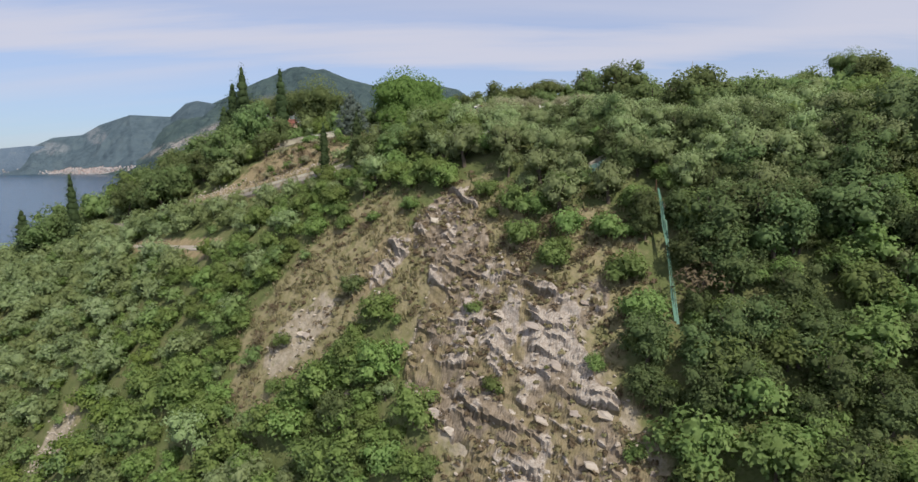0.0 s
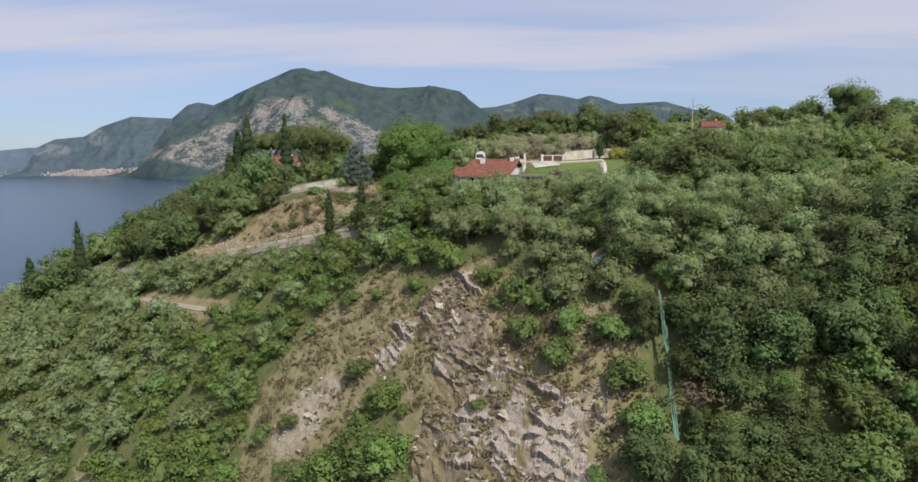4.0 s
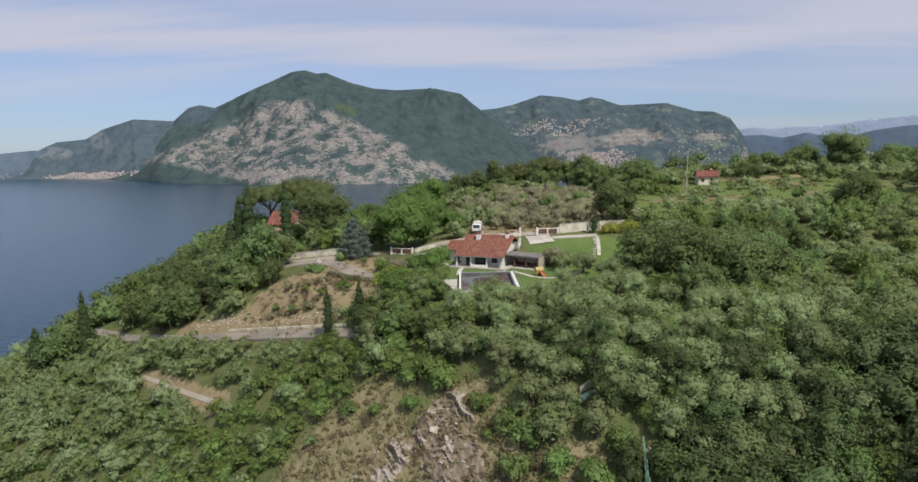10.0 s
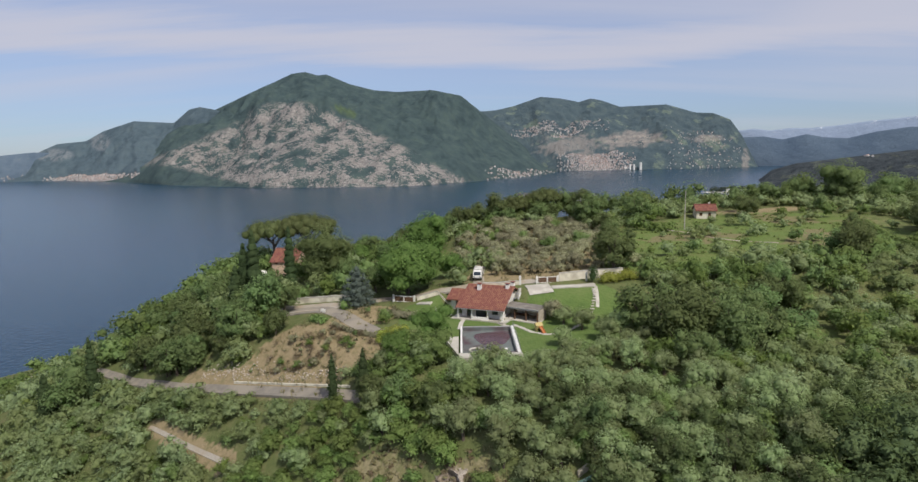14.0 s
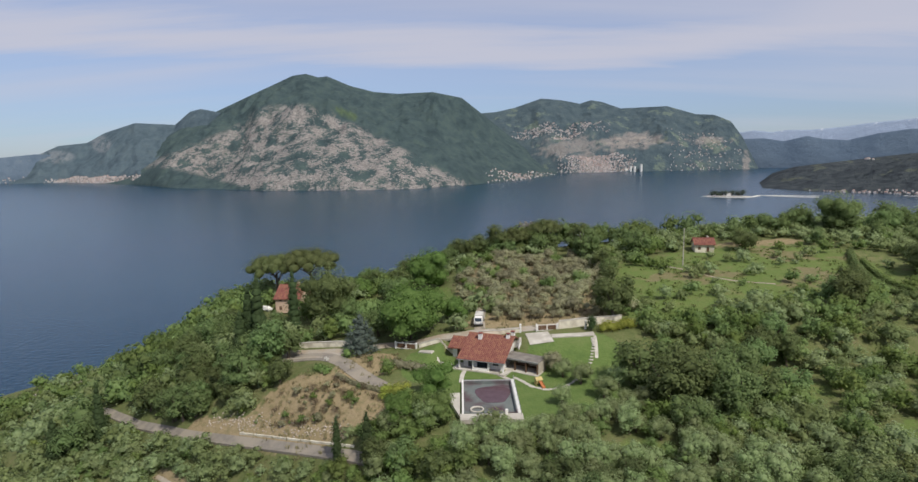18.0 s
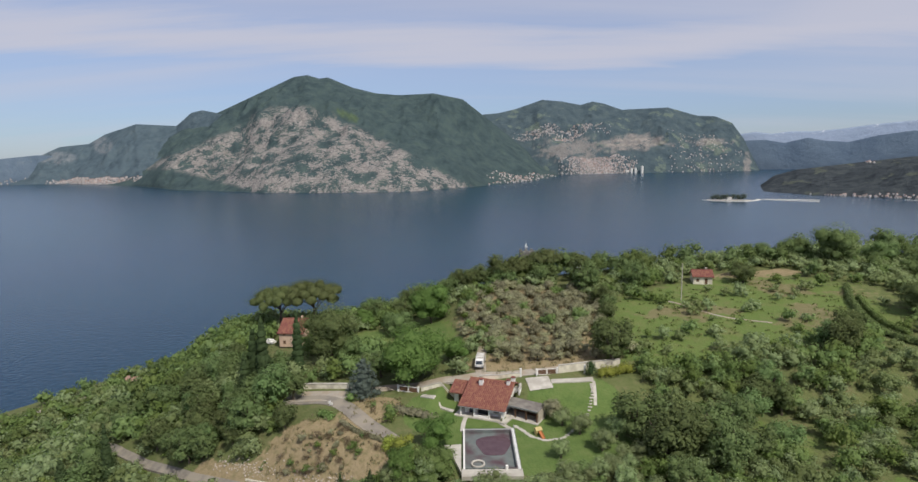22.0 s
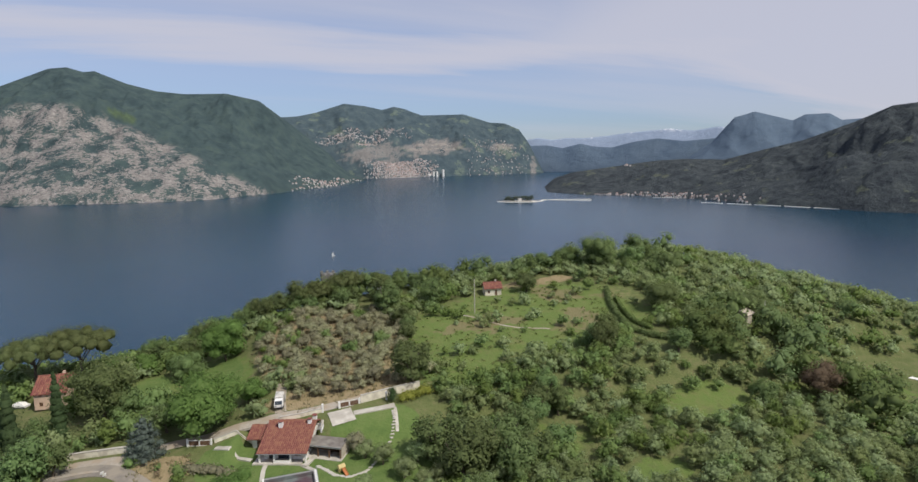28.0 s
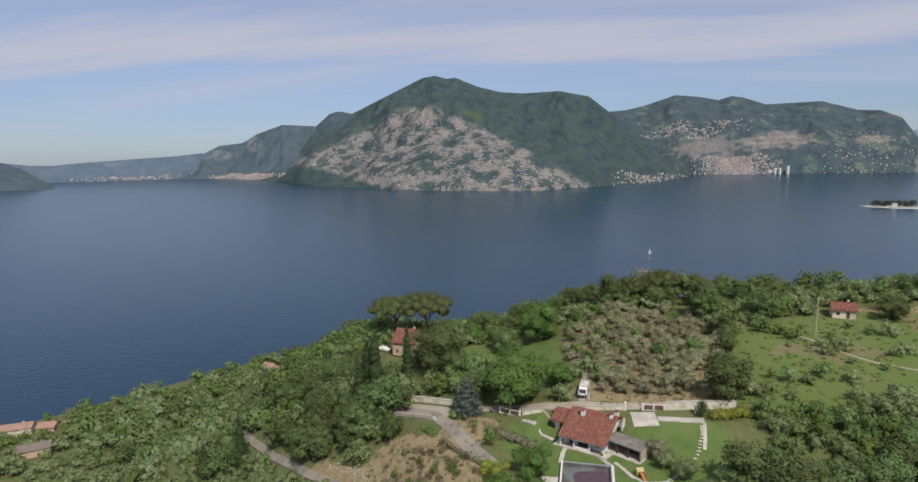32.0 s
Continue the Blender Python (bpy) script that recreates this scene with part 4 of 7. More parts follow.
spots = []        # kind, x, y, scale, turn
for step, x0, x1, y0, y1 in ((2.9, -100, 60, 28, 128), (3.7, 60, 150, 40, 225), (3.6, -100, 60, 128, 222), (5.6, -170, -100, 70, 230), (7.5, -330, -170, 130, 400), (7.5, -170, -100, 230, 400), (5.2, 150, 270, 50, 235), (7.5, 270, 420, 60, 260)):
    AX, AY = (g.ravel() for g in np.meshgrid(np.arange(x0, x1, step), np.arange(y0, y1, step)))
    AX, AY = AX + rng.uniform(-0.48, 0.48, AX.shape) * step, AY + rng.uniform(-0.48, 0.48, AX.shape) * step
    AZ, PATCH, FINE = ground_height(AX, AY), fractal(AX, AY, 26, 3, 8), fractal(AX, AY, 9, 2, 21)
    ROCKY_, DRY, MEAD = (zone(k, AX, AY) for k in ("rock", "dry", "meadow"))
    keep = np.where(ROCKY_ > 0.3, 0.12, np.where(DRY > 0.35, 0.34, np.where(MEAD > 0.42, 0.19, 0.98)))
    keep = np.where((AZ < np.where(AX < -100, 1.5, 38)) | blocked(AX, AY) | (rng.random(AX.shape) > keep), 0, 1)
    for x, y, patch, fine, dry, mead in zip(*(q[keep > 0] for q in (AX, AY, PATCH, FINE, DRY, MEAD))):
        uphill = (x + 86) * 0.496 + (y - 136) * 0.868
        s, dice = rng.uniform(0.68, 1.28) * (1 + 0.12 * (step - 2.9)), rng.random()
        if dry > 0.35:
            kind, s = ("dead" if dice < 0.25 else "shrub"), s * (0.5 if 38 < y < 68 else 0.62)
        elif mead > 0.42:
            kind, s = ("olive" if dice < 0.62 else "shrub"), s * rng.uniform(0.5, 1.0)
        elif x < 0 and uphill < -2:
            kind = "olive" if (y > 84 + 0.25 * (x + 60) and patch + fine * 0.4 > -0.3) else ("fresh" if dice < 0.62 else "shrub" if dice < 0.78 else "olive")
            s *= 0.8 if -46 < x < -14 and y > 78 else 1.05
        elif x < -20:
            kind = "olive" if fine > 0.12 else ("shrub" if patch < 0.2 else "oak")
            s *= (0.72 if kind == "oak" else 1.15) * (1.25 if x < -60 else 1)
        elif x > 4 and x < 44 and 77 - 0.47 * x - y < 9 and y < 90:
            kind, s = ("olive" if dice < 0.8 else "shrub"), s * 0.9
        elif y < 66 and x > 14:
            kind = "shrub" if patch < (0.1 if x < 24 else -0.25) else "holm"
            s *= 0.9 if kind == "holm" else 1.2
            if dice < 0.09:
                kind = "dead"
        elif y > 196 + 0.1 * x and x < 70:
            kind, s = "oak", s * 0.8
        elif x > -12:
            kind = "olive" if patch + fine * 0.5 > -0.3 else ("shrub" if patch > -0.36 else "oak")
            if kind == "olive" and dice < 0.2:
                kind = "shrub"
        else:
            kind = "olive" if fine > 0 else "shrub"
        if kind == "oak" and rng.random() < 0.4:
            continue
        spots.append((kind, x, y, s, rng.uniform(0, 6.28)))

# undergrowth between them on the steep slopes
for x0, x1, y0, y1, n in ((12, 60, 34, 76, 520), (-62, -6, 52, 98, 380), (-100, -55, 80, 122, 120), (-96, -42, 112, 146, 160)):
    AX, AY = rng.uniform(x0, x1, n), rng.uniform(y0, y1, n)
    ok = (zone("dry", AX, AY) < 0.3) & (zone("rock", AX, AY) < 0.25) & ~blocked(AX, AY) & (ground_height(AX, AY) > 38)
    for x, y in zip(AX[ok], AY[ok]):
        spots.append((("fresh" if x < -5 and y < 90 else "shrub" if y > 76 or rng.random() < 0.5 else "holm") if rng.random() < 0.85 else "olive", x, y, rng.uniform(0.4, 0.75), rng.uniform(0, 6.28)))
for x, y, s in ((3.5, 87.5, 0.95), (7.5, 87, 1.0), (11, 87.6, 0.95), (15, 89, 0.9), (0, 88, 0.9)):
    spots.append(("olive", x, y, s, rng.uniform(0, 6.28)))
# the grove on bare soil, in loose rows
for gx in np.arange(1, 44, 3.0):
    for gy in np.arange(136, 198, 3.2):
        x, y = gx + rng.uniform(-1.2, 1.2), gy + rng.uniform(-1.2, 1.2)
        if zone("soil", x, y) > 0.4 and not (0 < x < 9 and y < 143) and rng.random() < 0.9:
            spots.append(("grove" if rng.random() < 0.9 else "shrub", x, y, rng.uniform(0.6, 1.3), rng.uniform(0, 6.28)))
# trees that stand out, and dark oaks in a close stand
for x, y, s in ((38.6, 97.7, 1.5), (43, 100, 1.4), (49, 103, 1.3), (36, 107, 1.45), (54, 98, 1.1), (48, 94, 1.15), (55, 107, 1.05), (60, 111, 1.0), (38, 88, 0.9), (62, 101, 0.9),
                (126, 210, 1.35), (112, 209, 1.2), (100, 208, 1.1), (96, 196, 0.9), (-45, 129, 1.3), (-50, 132, 1.2), (-41, 131, 1.0), (-95.7, 135.6, 1.4), (-94, 128, 1.3), (-90, 131, 1.1), (120, 190, 0.8), (92, 209, 0.9), (140, 190, 1.0), (150, 186, 0.9), (43.5, 172, 0.95), (44, 166, 0.8), (42, 159, 0.8), (40, 150, 0.7),
                (-20, 187, 1.0), (-12, 194, 1.1), (-3, 198, 1.2), (6, 200, 1.25), (14, 203, 1.35), (22, 206, 1.4), (30, 208, 1.3), (38, 210, 1.3), (45, 211, 1.1), (54, 212, 1.0), (62, 213, 0.95), (70, 214, 1.05), (79, 214, 1.15), (86, 213, 1.25), (118, 207, 1.0), (106, 209, 0.95), (-28, 190, 0.9),
                (-49, 124, 1.1), (-53, 129, 1.1), (-54, 139, 1.1), (-47, 143, 1.0), (-13, 68, 0.45), (-13, 57, 0.6), (-12, 53, 0.55), (-15, 55, 0.5), (-14, 88, 0.8), (-9, 85, 0.8), (-3, 81, 0.7)):
    spots.append(("oak", x, y, s, rng.uniform(0, 6.28)))
for kind, x, y, s in (("shrub", 7, 61, 0.9), ("dead", 7.5, 59.5, 0.95), ("shrub", 9.5, 57.5, 0.9), ("dead", 9.8, 60.5, 0.9), ("shrub", 11.5, 60, 0.9), ("shrub", 8.6, 63.5, 1.0), ("shrub", 11.5, 64, 1.0), ("dead", 12.5, 57, 0.6), ("shrub", 6, 65.5, 0.9), ("shrub", -12, 61, 1.2), ("shrub", -14, 62, 1.0), ("shrub", -10.5, 59, 0.9), ("shrub", 15, 58, 1.0), ("shrub", 16, 54, 1.1), ("shrub", 16.5, 50, 1.2), ("shrub", 3, 69, 0.8)):
    spots.append((kind, x, y, s, rng.uniform(0, 6.28)))
for x, y in zip(rng.normal(-29, 8, 150), rng.normal(109, 5, 150)):       # clumps on the bare bank
    if zone("soil", x, y) > 0.5 and road_distance(x, y, LOWER_ROAD) > 3.4 and road_distance(x, y, UPPER_ROAD) > 3.4:
        spots.append((("dead", "grove", "dead", "shrub")[int(rng.integers(4))], x, y, 0.14 + 0.5 * rng.random() ** 2, rng.uniform(0, 6.28)))

spots.sort(key=lambda s: math.hypot(s[1] - 8, (s[2] - 50) * 0.8))
used, rest, made = {}, {}, {}
heights = surface(np.array([s[1] for s in spots]), np.array([s[2] for s in spots]))
for (kind, x, y, s, turn), z in zip(spots, heights.tolist()):
    variants = KINDS[kind]
    v = int(rng.integers(len(variants)))
    crown, trunk, mat, name, label, category = variants[v]
    m = pose(x, y, z - 0.12 * s, 0, 0, math.degrees(turn)) @ Matrix.Diagonal((s, s, s * rng.uniform(0.85, 1.15), 1))
    if used.get(kind, 0) < (120 if kind in ("oak", "holm") else 230):
        used[kind] = used.get(kind, 0) + 1
        if (kind, v) not in made:
            ob = plant(name, crown, trunk, mat, label, category, group="scattered " + name.replace("_", " ") + "s")
            ob.matrix_basis = m
            made[kind, v] = ob
        else:
            copy_thing(made[kind, v], m).scale = m.to_scale()
    else:
        rest.setdefault(kind, []).append((v, m))
for kind, items in rest.items():
    wide, tall = {"oak": (7.4, 7.8), "holm": (6.8, 6.6)}.get(kind, (4.5, 3.6))
    tree_size, rise = (0.5 if kind in ("oak", "holm") else 0.4), (0.6 if kind in ("olive", "grove") else 0.2)
    light = [leaves(*lobes(5, wide, tall, 0.1, 90 + k, 0.5), 400 if kind in ("oak", "holm") else 200, tree_size * 1.12, slim=0.5, seed=90 + k, mesh=(4, 4), upright=rise) for k in range(3)]
    mid = [leaves(*lobes(5, wide, tall, 0.2, 95 + k, 0.48), 520 if kind in ("oak", "holm") else 290, tree_size * 0.95, slim=0.48, seed=95 + k, mesh=(4, 4), upright=rise) for k in range(3)]
    far = [leaves(*lobes(3, wide, tall, 0.1, 90 + k, 0.58), 230 if kind in ("oak", "holm") else 110, tree_size * 1.4, slim=0.6, seed=90 + k, mesh=(4, 3), upright=rise) for k in range(3)]
    V, Q, N, T, o = [], [], [], [], 0
    for v, m in items:
        lv, lq, ln = (far if m.translation.y > 178 or m.translation.x < -165 or m.translation.x > 130 else mid if m.translation.y < 125 else light)[v % 3]
        a = np.array(m)
        N.append(ln @ (a[:3, :3].T / m.to_scale()[0]))
        V.append(lv @ a[:3, :3].T + a[:3, 3]); Q.append(lq + o); o += len(lv)
        T.append(np.full(len(lv), rng.random()))
    _, _, mat, name, label, category = KINDS[kind][0]
    mat = leaf_material("massed_" + mat.name, LEAF[mat.name], spread=0.0, island=0.12, scale=0.16, tone=True)
    me = fast_mesh("distant_" + name, np.concatenate(V), np.concatenate(Q), [mat], normals=np.concatenate(N))
    me.attributes.new("tone", "FLOAT", "POINT").data.foreach_set("value", np.concatenate(T).astype(np.float32))
    tagged(new("woodland_of_" + name + "s", me), "mass of " + label.split(" with")[0].split(" on ")[0] + "s covering the slope", "woodland", kind="stuff")
print("plants", {k: used[k] for k in used}, {k: len(v) for k, v in rest.items()})

# ---- trees of the gardens ----
def ground_at(x, y):
    return float(surface(x, y))


def one_tree(name, x, y, crown, trunk, mat, label, category="tree", turn=0.0):
    ob = plant(name, crown, trunk, mat, label, category)
    ob.matrix_basis = pose(x, y, ground_at(x, y) - 0.15, 0, 0, turn)
    return ob


def cypress(x, y, h, w, seed, label):
    n = 12
    c = [(0, 0, h * (0.08 + 0.86 * k / (n - 1))) for k in range(n)]
    r = [(w * 0.5 * (0.75 + 0.45 * math.sin(math.pi * min(1, 0.3 + 0.5 * k / n))) * (1 - 0.7 * (k / (n - 1)) ** 3) * (1 + 0.12 * math.sin(k * 2.7 + seed)),) * 2 + (h * 0.11,) for k in range(n)]
    one_tree("cypress", x, y, leaves(c, r, int(60 * h), 0.34, slim=0.45, seed=seed, droop=0.5), tube([(0, 0, -0.4), (0, 0, h * 0.4)], [0.2, 0.1], 7), M_cyp, label)


for x, y, h, w, seed, label in ((-50, 138, 20.6, 5.2, 1, "tall dark cypress above the road bend"), (-53, 139.5, 17.8, 5.4, 2, "tall dark cypress beside its taller neighbour"), (-54.6, 137.5, 13.5, 5.2, 8, "lower dark cypress in front of two tall ones"),
                               (-42.4, 142.5, 18.2, 4.3, 3, "slim tall cypress in front of the ochre house"), (-21.2, 92.4, 9.0, 2.1, 4, "slim lone cypress at the edge of the lower road"),
                               (-15.6, 90.6, 8.5, 2.6, 12, "young green cypress among bushes beside the lower road"),
                               (-87.4, 130, 16.0, 3.6, 5, "dark lone cypress below the road"), (-97, 127, 12.5, 5.0, 6, "dark conifer on the slope above the lake")):
    cypress(x, y, h, w, seed, label)


def umbrella_pine(x, y, h, w, seed, label):
    g = random.Random(seed)
    c, r = [], []
    for k in range(30):
        t, d = k * 2.4, w * 0.42 * math.sqrt(k / 29)
        c.append((d * math.cos(t), d * math.sin(t), h - 1.3 - 2.2 * (k / 29) + g.uniform(-0.9, 0.6)))
        r.append((w * 0.14 * g.uniform(0.75, 1.25), w * 0.14 * g.uniform(0.75, 1.25), w * 0.125 * g.uniform(0.8, 1.2)))
    tr = [tube([(0, 0, -0.4), (0.3, 0.1, h * 0.3), (0.2, 0.3, h * 0.62)], [0.42, 0.36, 0.3], 8)]
    for k in range(7):
        t = k * 0.9
        tr.append(tube([(0.2, 0.2, h * (0.42 + 0.03 * k)), (w * 0.18 * math.cos(t), w * 0.18 * math.sin(t), h * 0.7), (w * 0.34 * math.cos(t), w * 0.34 * math.sin(t), h - 2.2)], [0.2, 0.15, 0.07], 6))
    one_tree("umbrella_pine", x, y, leaves(c, r, 5200, 0.34, slim=0.45, seed=seed, droop=0.6, low=-0.25), join(*tr), M_pine, label)


umbrella_pine(-60, 183, 15.5, 19, 1, "umbrella pine with a flat olive-green crown above the ochre house")
umbrella_pine(-48.5, 182, 16.6, 20, 2, "broad umbrella pine with bare branching limbs")
umbrella_pine(-14, 195, 8.5, 8, 3, "small umbrella pine on the crest")
umbrella_pine(21, 205, 9.5, 12, 4, "dark umbrella pine among oaks on the crest")
umbrella_pine(31, 207, 11, 14, 6, "tallest umbrella pine of the crest")
umbrella_pine(43, 211, 8.5, 11, 5, "reddish umbrella pine at the end of the crest")

for x, y, lob, count, size, mat, name, label, th in (
        (-36, 153, lobes(13, 16.5, 16.5, 1.0, 201, 0.42), 3000, 0.68, M_pine, "pine_tree", "large rounded dark pine beside the ochre house", 10),
        (-31, 152, lobes(9, 9, 8.5, 0.6, 202, 0.45), 1200, 0.5, M_oak, "oak_tree", "dark oak under the large pine", 6),
        (-11.9, 134.2, lobes(16, 17.5, 15.0, 0.3, 203, 0.42), 3000, 0.72, M_round, "lime_tree", "wide bright green tree shading the lane", 9),
        (-1.5, 141, lobes(7, 7.5, 6, 0.3, 204, 0.5), 900, 0.45, M_round, "lime_tree", "smaller bright green tree beside the parked truck", 5),
        (-9.4, 177, lobes(14, 13.0, 14.0, 0.2, 205, 0.48), 2600, 0.68, M_round, "lime_tree", "round bright green tree on the mown meadow", 7),
        (-32, 183, lobes(8, 8, 6, 0.1, 206, 0.5), 900, 0.5, M_round, "round_shrub", "rounded green tree at the meadow's edge", 4),
        (-19.5, 172, lobes(9, 11, 7.5, 0.2, 207, 0.45), 1300, 0.5, M_oak, "oak_tree", "spreading dull green tree on the meadow", 6),
        (-5, 105, lobes(9, 7.6, 6.4, 0.6, 208, 0.45), 1200, 0.42, M_round, "garden_tree", "round leafy tree beside the pool lawn", 5),
        (-4.5, 94, lobes(9, 7.5, 6.0, 0.2, 209, 0.45), 1100, 0.45, M_shrub, "garden_tree", "dense green tree below the pool deck", 5),
        (-10.5, 95, lobes(8, 6, 6.5, 0.2, 210, 0.48), 900, 0.45, M_round, "garden_tree", "fresh green tree below the drive", 5),
        (-11.2, 102, lobes(7, 5, 4.6, 0.0, 211, 0.52), 700, 0.4, M_yellow, "yellow_tree", "yellow-green tree beside the drive", 3.6),
        (-13.5, 105, lobes(5, 4, 3.2, 0.0, 212, 0.55), 420, 0.4, M_yellow, "yellow_tree", "small yellow-green tree beside the drive", 2.5),
        (134.5, 202, lobes(13, 15, 16.0, 0.4, 231, 0.44), 1800, 0.7, M_oak, "oak_tree", "tall dark oak standing over the crest", 8),
        (125, 211, lobes(10, 13, 9.0, 0.3, 232, 0.44), 1200, 0.7, M_oak, "oak_tree", "broad dark oak on the crest", 6),
        (151, 203, lobes(10, 12, 9.0, 0.3, 233, 0.44), 1100, 0.7, M_oak, "oak_tree", "round dark oak on the crest beside a taller one", 6),
        (111, 211, lobes(9, 11, 7.5, 0.3, 234, 0.46), 1000, 0.7, M_oak, "oak_tree", "low domed oak on the crest", 5),
        (160, 190, lobes(10, 12, 8.5, 0.3, 235, 0.46), 1000, 0.7, M_oak, "oak_tree", "dark oak on the eastern shoulder", 5),
        (86, 196, lobes(7, 6, 6.5, 0.2, 213, 0.5), 800, 0.5, M_shrub, "garden_tree", "green tree behind the small house", 5),
        (95, 188, lobes(8, 9, 7.0, 0.6, 214, 0.45), 1100, 0.5, M_oak, "oak_tree", "dark spreading oak beside the small house", 6),
        (24.4, 108.6, lobes(7, 5.6, 4.2, 0.7, 215, 0.4), 640, 0.4, M_olive, "olive_tree", "grey olive tree inside the stepping-stone ring", 3.4),
        (19.8, 116.0, lobes(7, 5.4, 3.4, 0.2, 216, 0.5), 620, 0.36, M_grove, "climbing_plant", "grey-brown climber over the pergola's end", 2.6),
        (27.5, 102.5, lobes(7, 5.6, 4.2, 0.6, 217, 0.4), 640, 0.4, M_olive, "olive_tree", "grey olive tree on the lower lawn", 3.4),
        (31.5, 107, lobes(7, 5.6, 4.4, 0.6, 218, 0.4), 640, 0.4, M_olive, "olive_tree", "grey olive tree on the lawn's edge", 3.4),
        (21.4, 112.2, lobes(6, 4.8, 3.8, 0.5, 240, 0.42), 520, 0.4, M_olive, "olive_tree", "feathery olive tree beside the play house", 3.6),
        (19, 100, lobes(6, 4.6, 3.6, 0.5, 219, 0.42), 480, 0.4, M_olive, "olive_tree", "small olive tree below the lawn", 3.0),
        (33.5, 98, lobes(7, 5.0, 4.2, 0.5, 220, 0.5), 520, 0.4, M_olive, "olive_tree", "leafy olive tree below the lawn", 3.2),
        (137, 101, lobes(10, 11, 10, 0.5, 221, 0.42), 1300, 0.5, M_dead, "withered_tree", "large reddish-brown withered tree among green ones", 7),
        (128, 154, lobes(10, 14, 9, 0.3, 222, 0.42), 1500, 0.6, M_oak, "oak_tree", "large dark oak beside the hedge", 7),
        (127, 128, lobes(10, 13, 9, 0.3, 223, 0.42), 1400, 0.6, M_shrub, "oak_tree", "wide mid-green oak beyond the hedge", 7),
        (150, 138, lobes(10, 15, 9, 0.3, 224, 0.42), 1400, 0.65, M_oak, "oak_tree", "large dark oak behind the ruin", 7)):
    one_tree(name, x, y, leaves(*lob, int(count * 2.1), size * 0.64, slim=0.45 if mat == M_olive else 0.72, upright=0.8 if mat == M_olive else 0.1, seed=int(x * 7 + y) % 1000, tight=0.8 if mat == M_round else 0.3), trunk_shape(th, 0.16 + th * 0.02, th * 0.28, int(x + y), 5), mat, label)

# blue spruce in tiers
tiers = [(0, 0, 0.8 + 1.12 * k) for k in range(8)]
spread_at = [3.7 * (1 - (k / 8.3) ** 1.9) for k in range(8)]
tier_size = [(w, w, 1.15) for w in spread_at]
for a in range(34):
    h = 0.8 + 0.22 * a
    w = 3.4 * (1 - (h / 9.4) ** 2.2)
    tiers.append((w * math.cos(a * 2.4), w * math.sin(a * 2.4), h)); tier_size.append((1.25 * (1 - a / 60),) * 2 + (0.7,))
one_tree("blue_spruce", -22.9, 127.6, leaves(tiers, tier_size, 3000, 0.36, slim=0.4, seed=77, droop=0.2, mesh=(6, 4)), tube([(0, 0, -0.4), (0, 0, 10)], [0.28, 0.06], 7), M_spruce, "blue-grey spruce standing beside the lane")
# clipped dark bush and the yellow hedge by the wall
one_tree("clipped_bush", 30.3, 125.9, leaves([(0, 0, 1.6), (0.05, 0, 2.7)], [(1.3, 1.3, 1.6), (1.0, 1.0, 1.2)], 620, 0.24, seed=5), tube([(0, 0, -0.3), (0, 0, 0.8)], [0.12, 0.1], 6), M_cyp, "dark clipped egg-shaped bush at the end of the drive", "bush")
hv, hq, hn = leaves([(32.6 + 0.85 * k, 125.0 + 0.2 * k + 0.3 * math.sin(k * 2), 1.1 + 0.25 * math.sin(k * 1.3)) for k in range(9)], [(1.4, 1.4, 1.3)] * 9, 1300, 0.3, seed=6)
hv = hv + np.stack([0 * hv[:, 0], 0 * hv[:, 0], ground_height(hv[:, 0], hv[:, 1])], 1)
hd = thing("yellow_hedge", pose(0, 0, 0), "bright yellow-green hedge along the boundary wall", "hedge")
new("foliage", fast_mesh("foliage", hv, hq, [M_yellow], normals=hn)).parent = hd


def hedge(name, line, w, h, mat, label, seed):
    pts, r = [], []
    for (ax, ay), (bx, by) in zip(line[:-1], line[1:]):
        n = max(1, int(math.hypot(bx - ax, by - ay) / (w * 0.5)))
        pts += [(ax + (bx - ax) * k / n, ay + (by - ay) * k / n, h * 0.45) for k in range(n)]
    v, q, nr = leaves(pts, [(w * 0.6, w * 0.6, h * 0.58)] * len(pts), 60 * len(pts), 0.4, seed=seed)
    v = v + np.stack([0 * v[:, 0], 0 * v[:, 0], ground_height(v[:, 0], v[:, 1])], 1)
    ob = thing(name, pose(0, 0, 0), label, "hedge")
    new("foliage", fast_mesh("foliage", v, q, [mat], normals=nr)).parent = ob


hedge("field_hedge", [(122.3, 177), (115.5, 164.6), (110, 151.4), (107.8, 141.5), (109.4, 135.6), (114, 130)], 1.9, 2.0, M_oak, "long dark curving hedge across the meadow", 11)
hedge("outer_field_hedge", [(119.5, 167), (114.8, 155), (112.6, 146), (113.5, 138.5)], 1.5, 1.6, M_shrub, "second curving hedge row beside the dark one", 16)
hedge("garden_hedge", [(-14, 119.5), (-9, 117), (-4.5, 114.5)], 2.6, 1.7, M_grove, "brownish clipped hedge beside the garden path", 12)
hedge("road_hedge", [(-26, 116.4), (-22.3, 112.6), (-18.5, 109.8), (-15.3, 107.6)], 0.9, 0.8, M_grove, "thin dry brown hedge along the lower edge of the drive", 17)
hedge("lane_hedge", [(-25.5, 125), (-24, 123.5)], 2.6, 2.4, M_shrub, "green bushes under the spruce", 13)
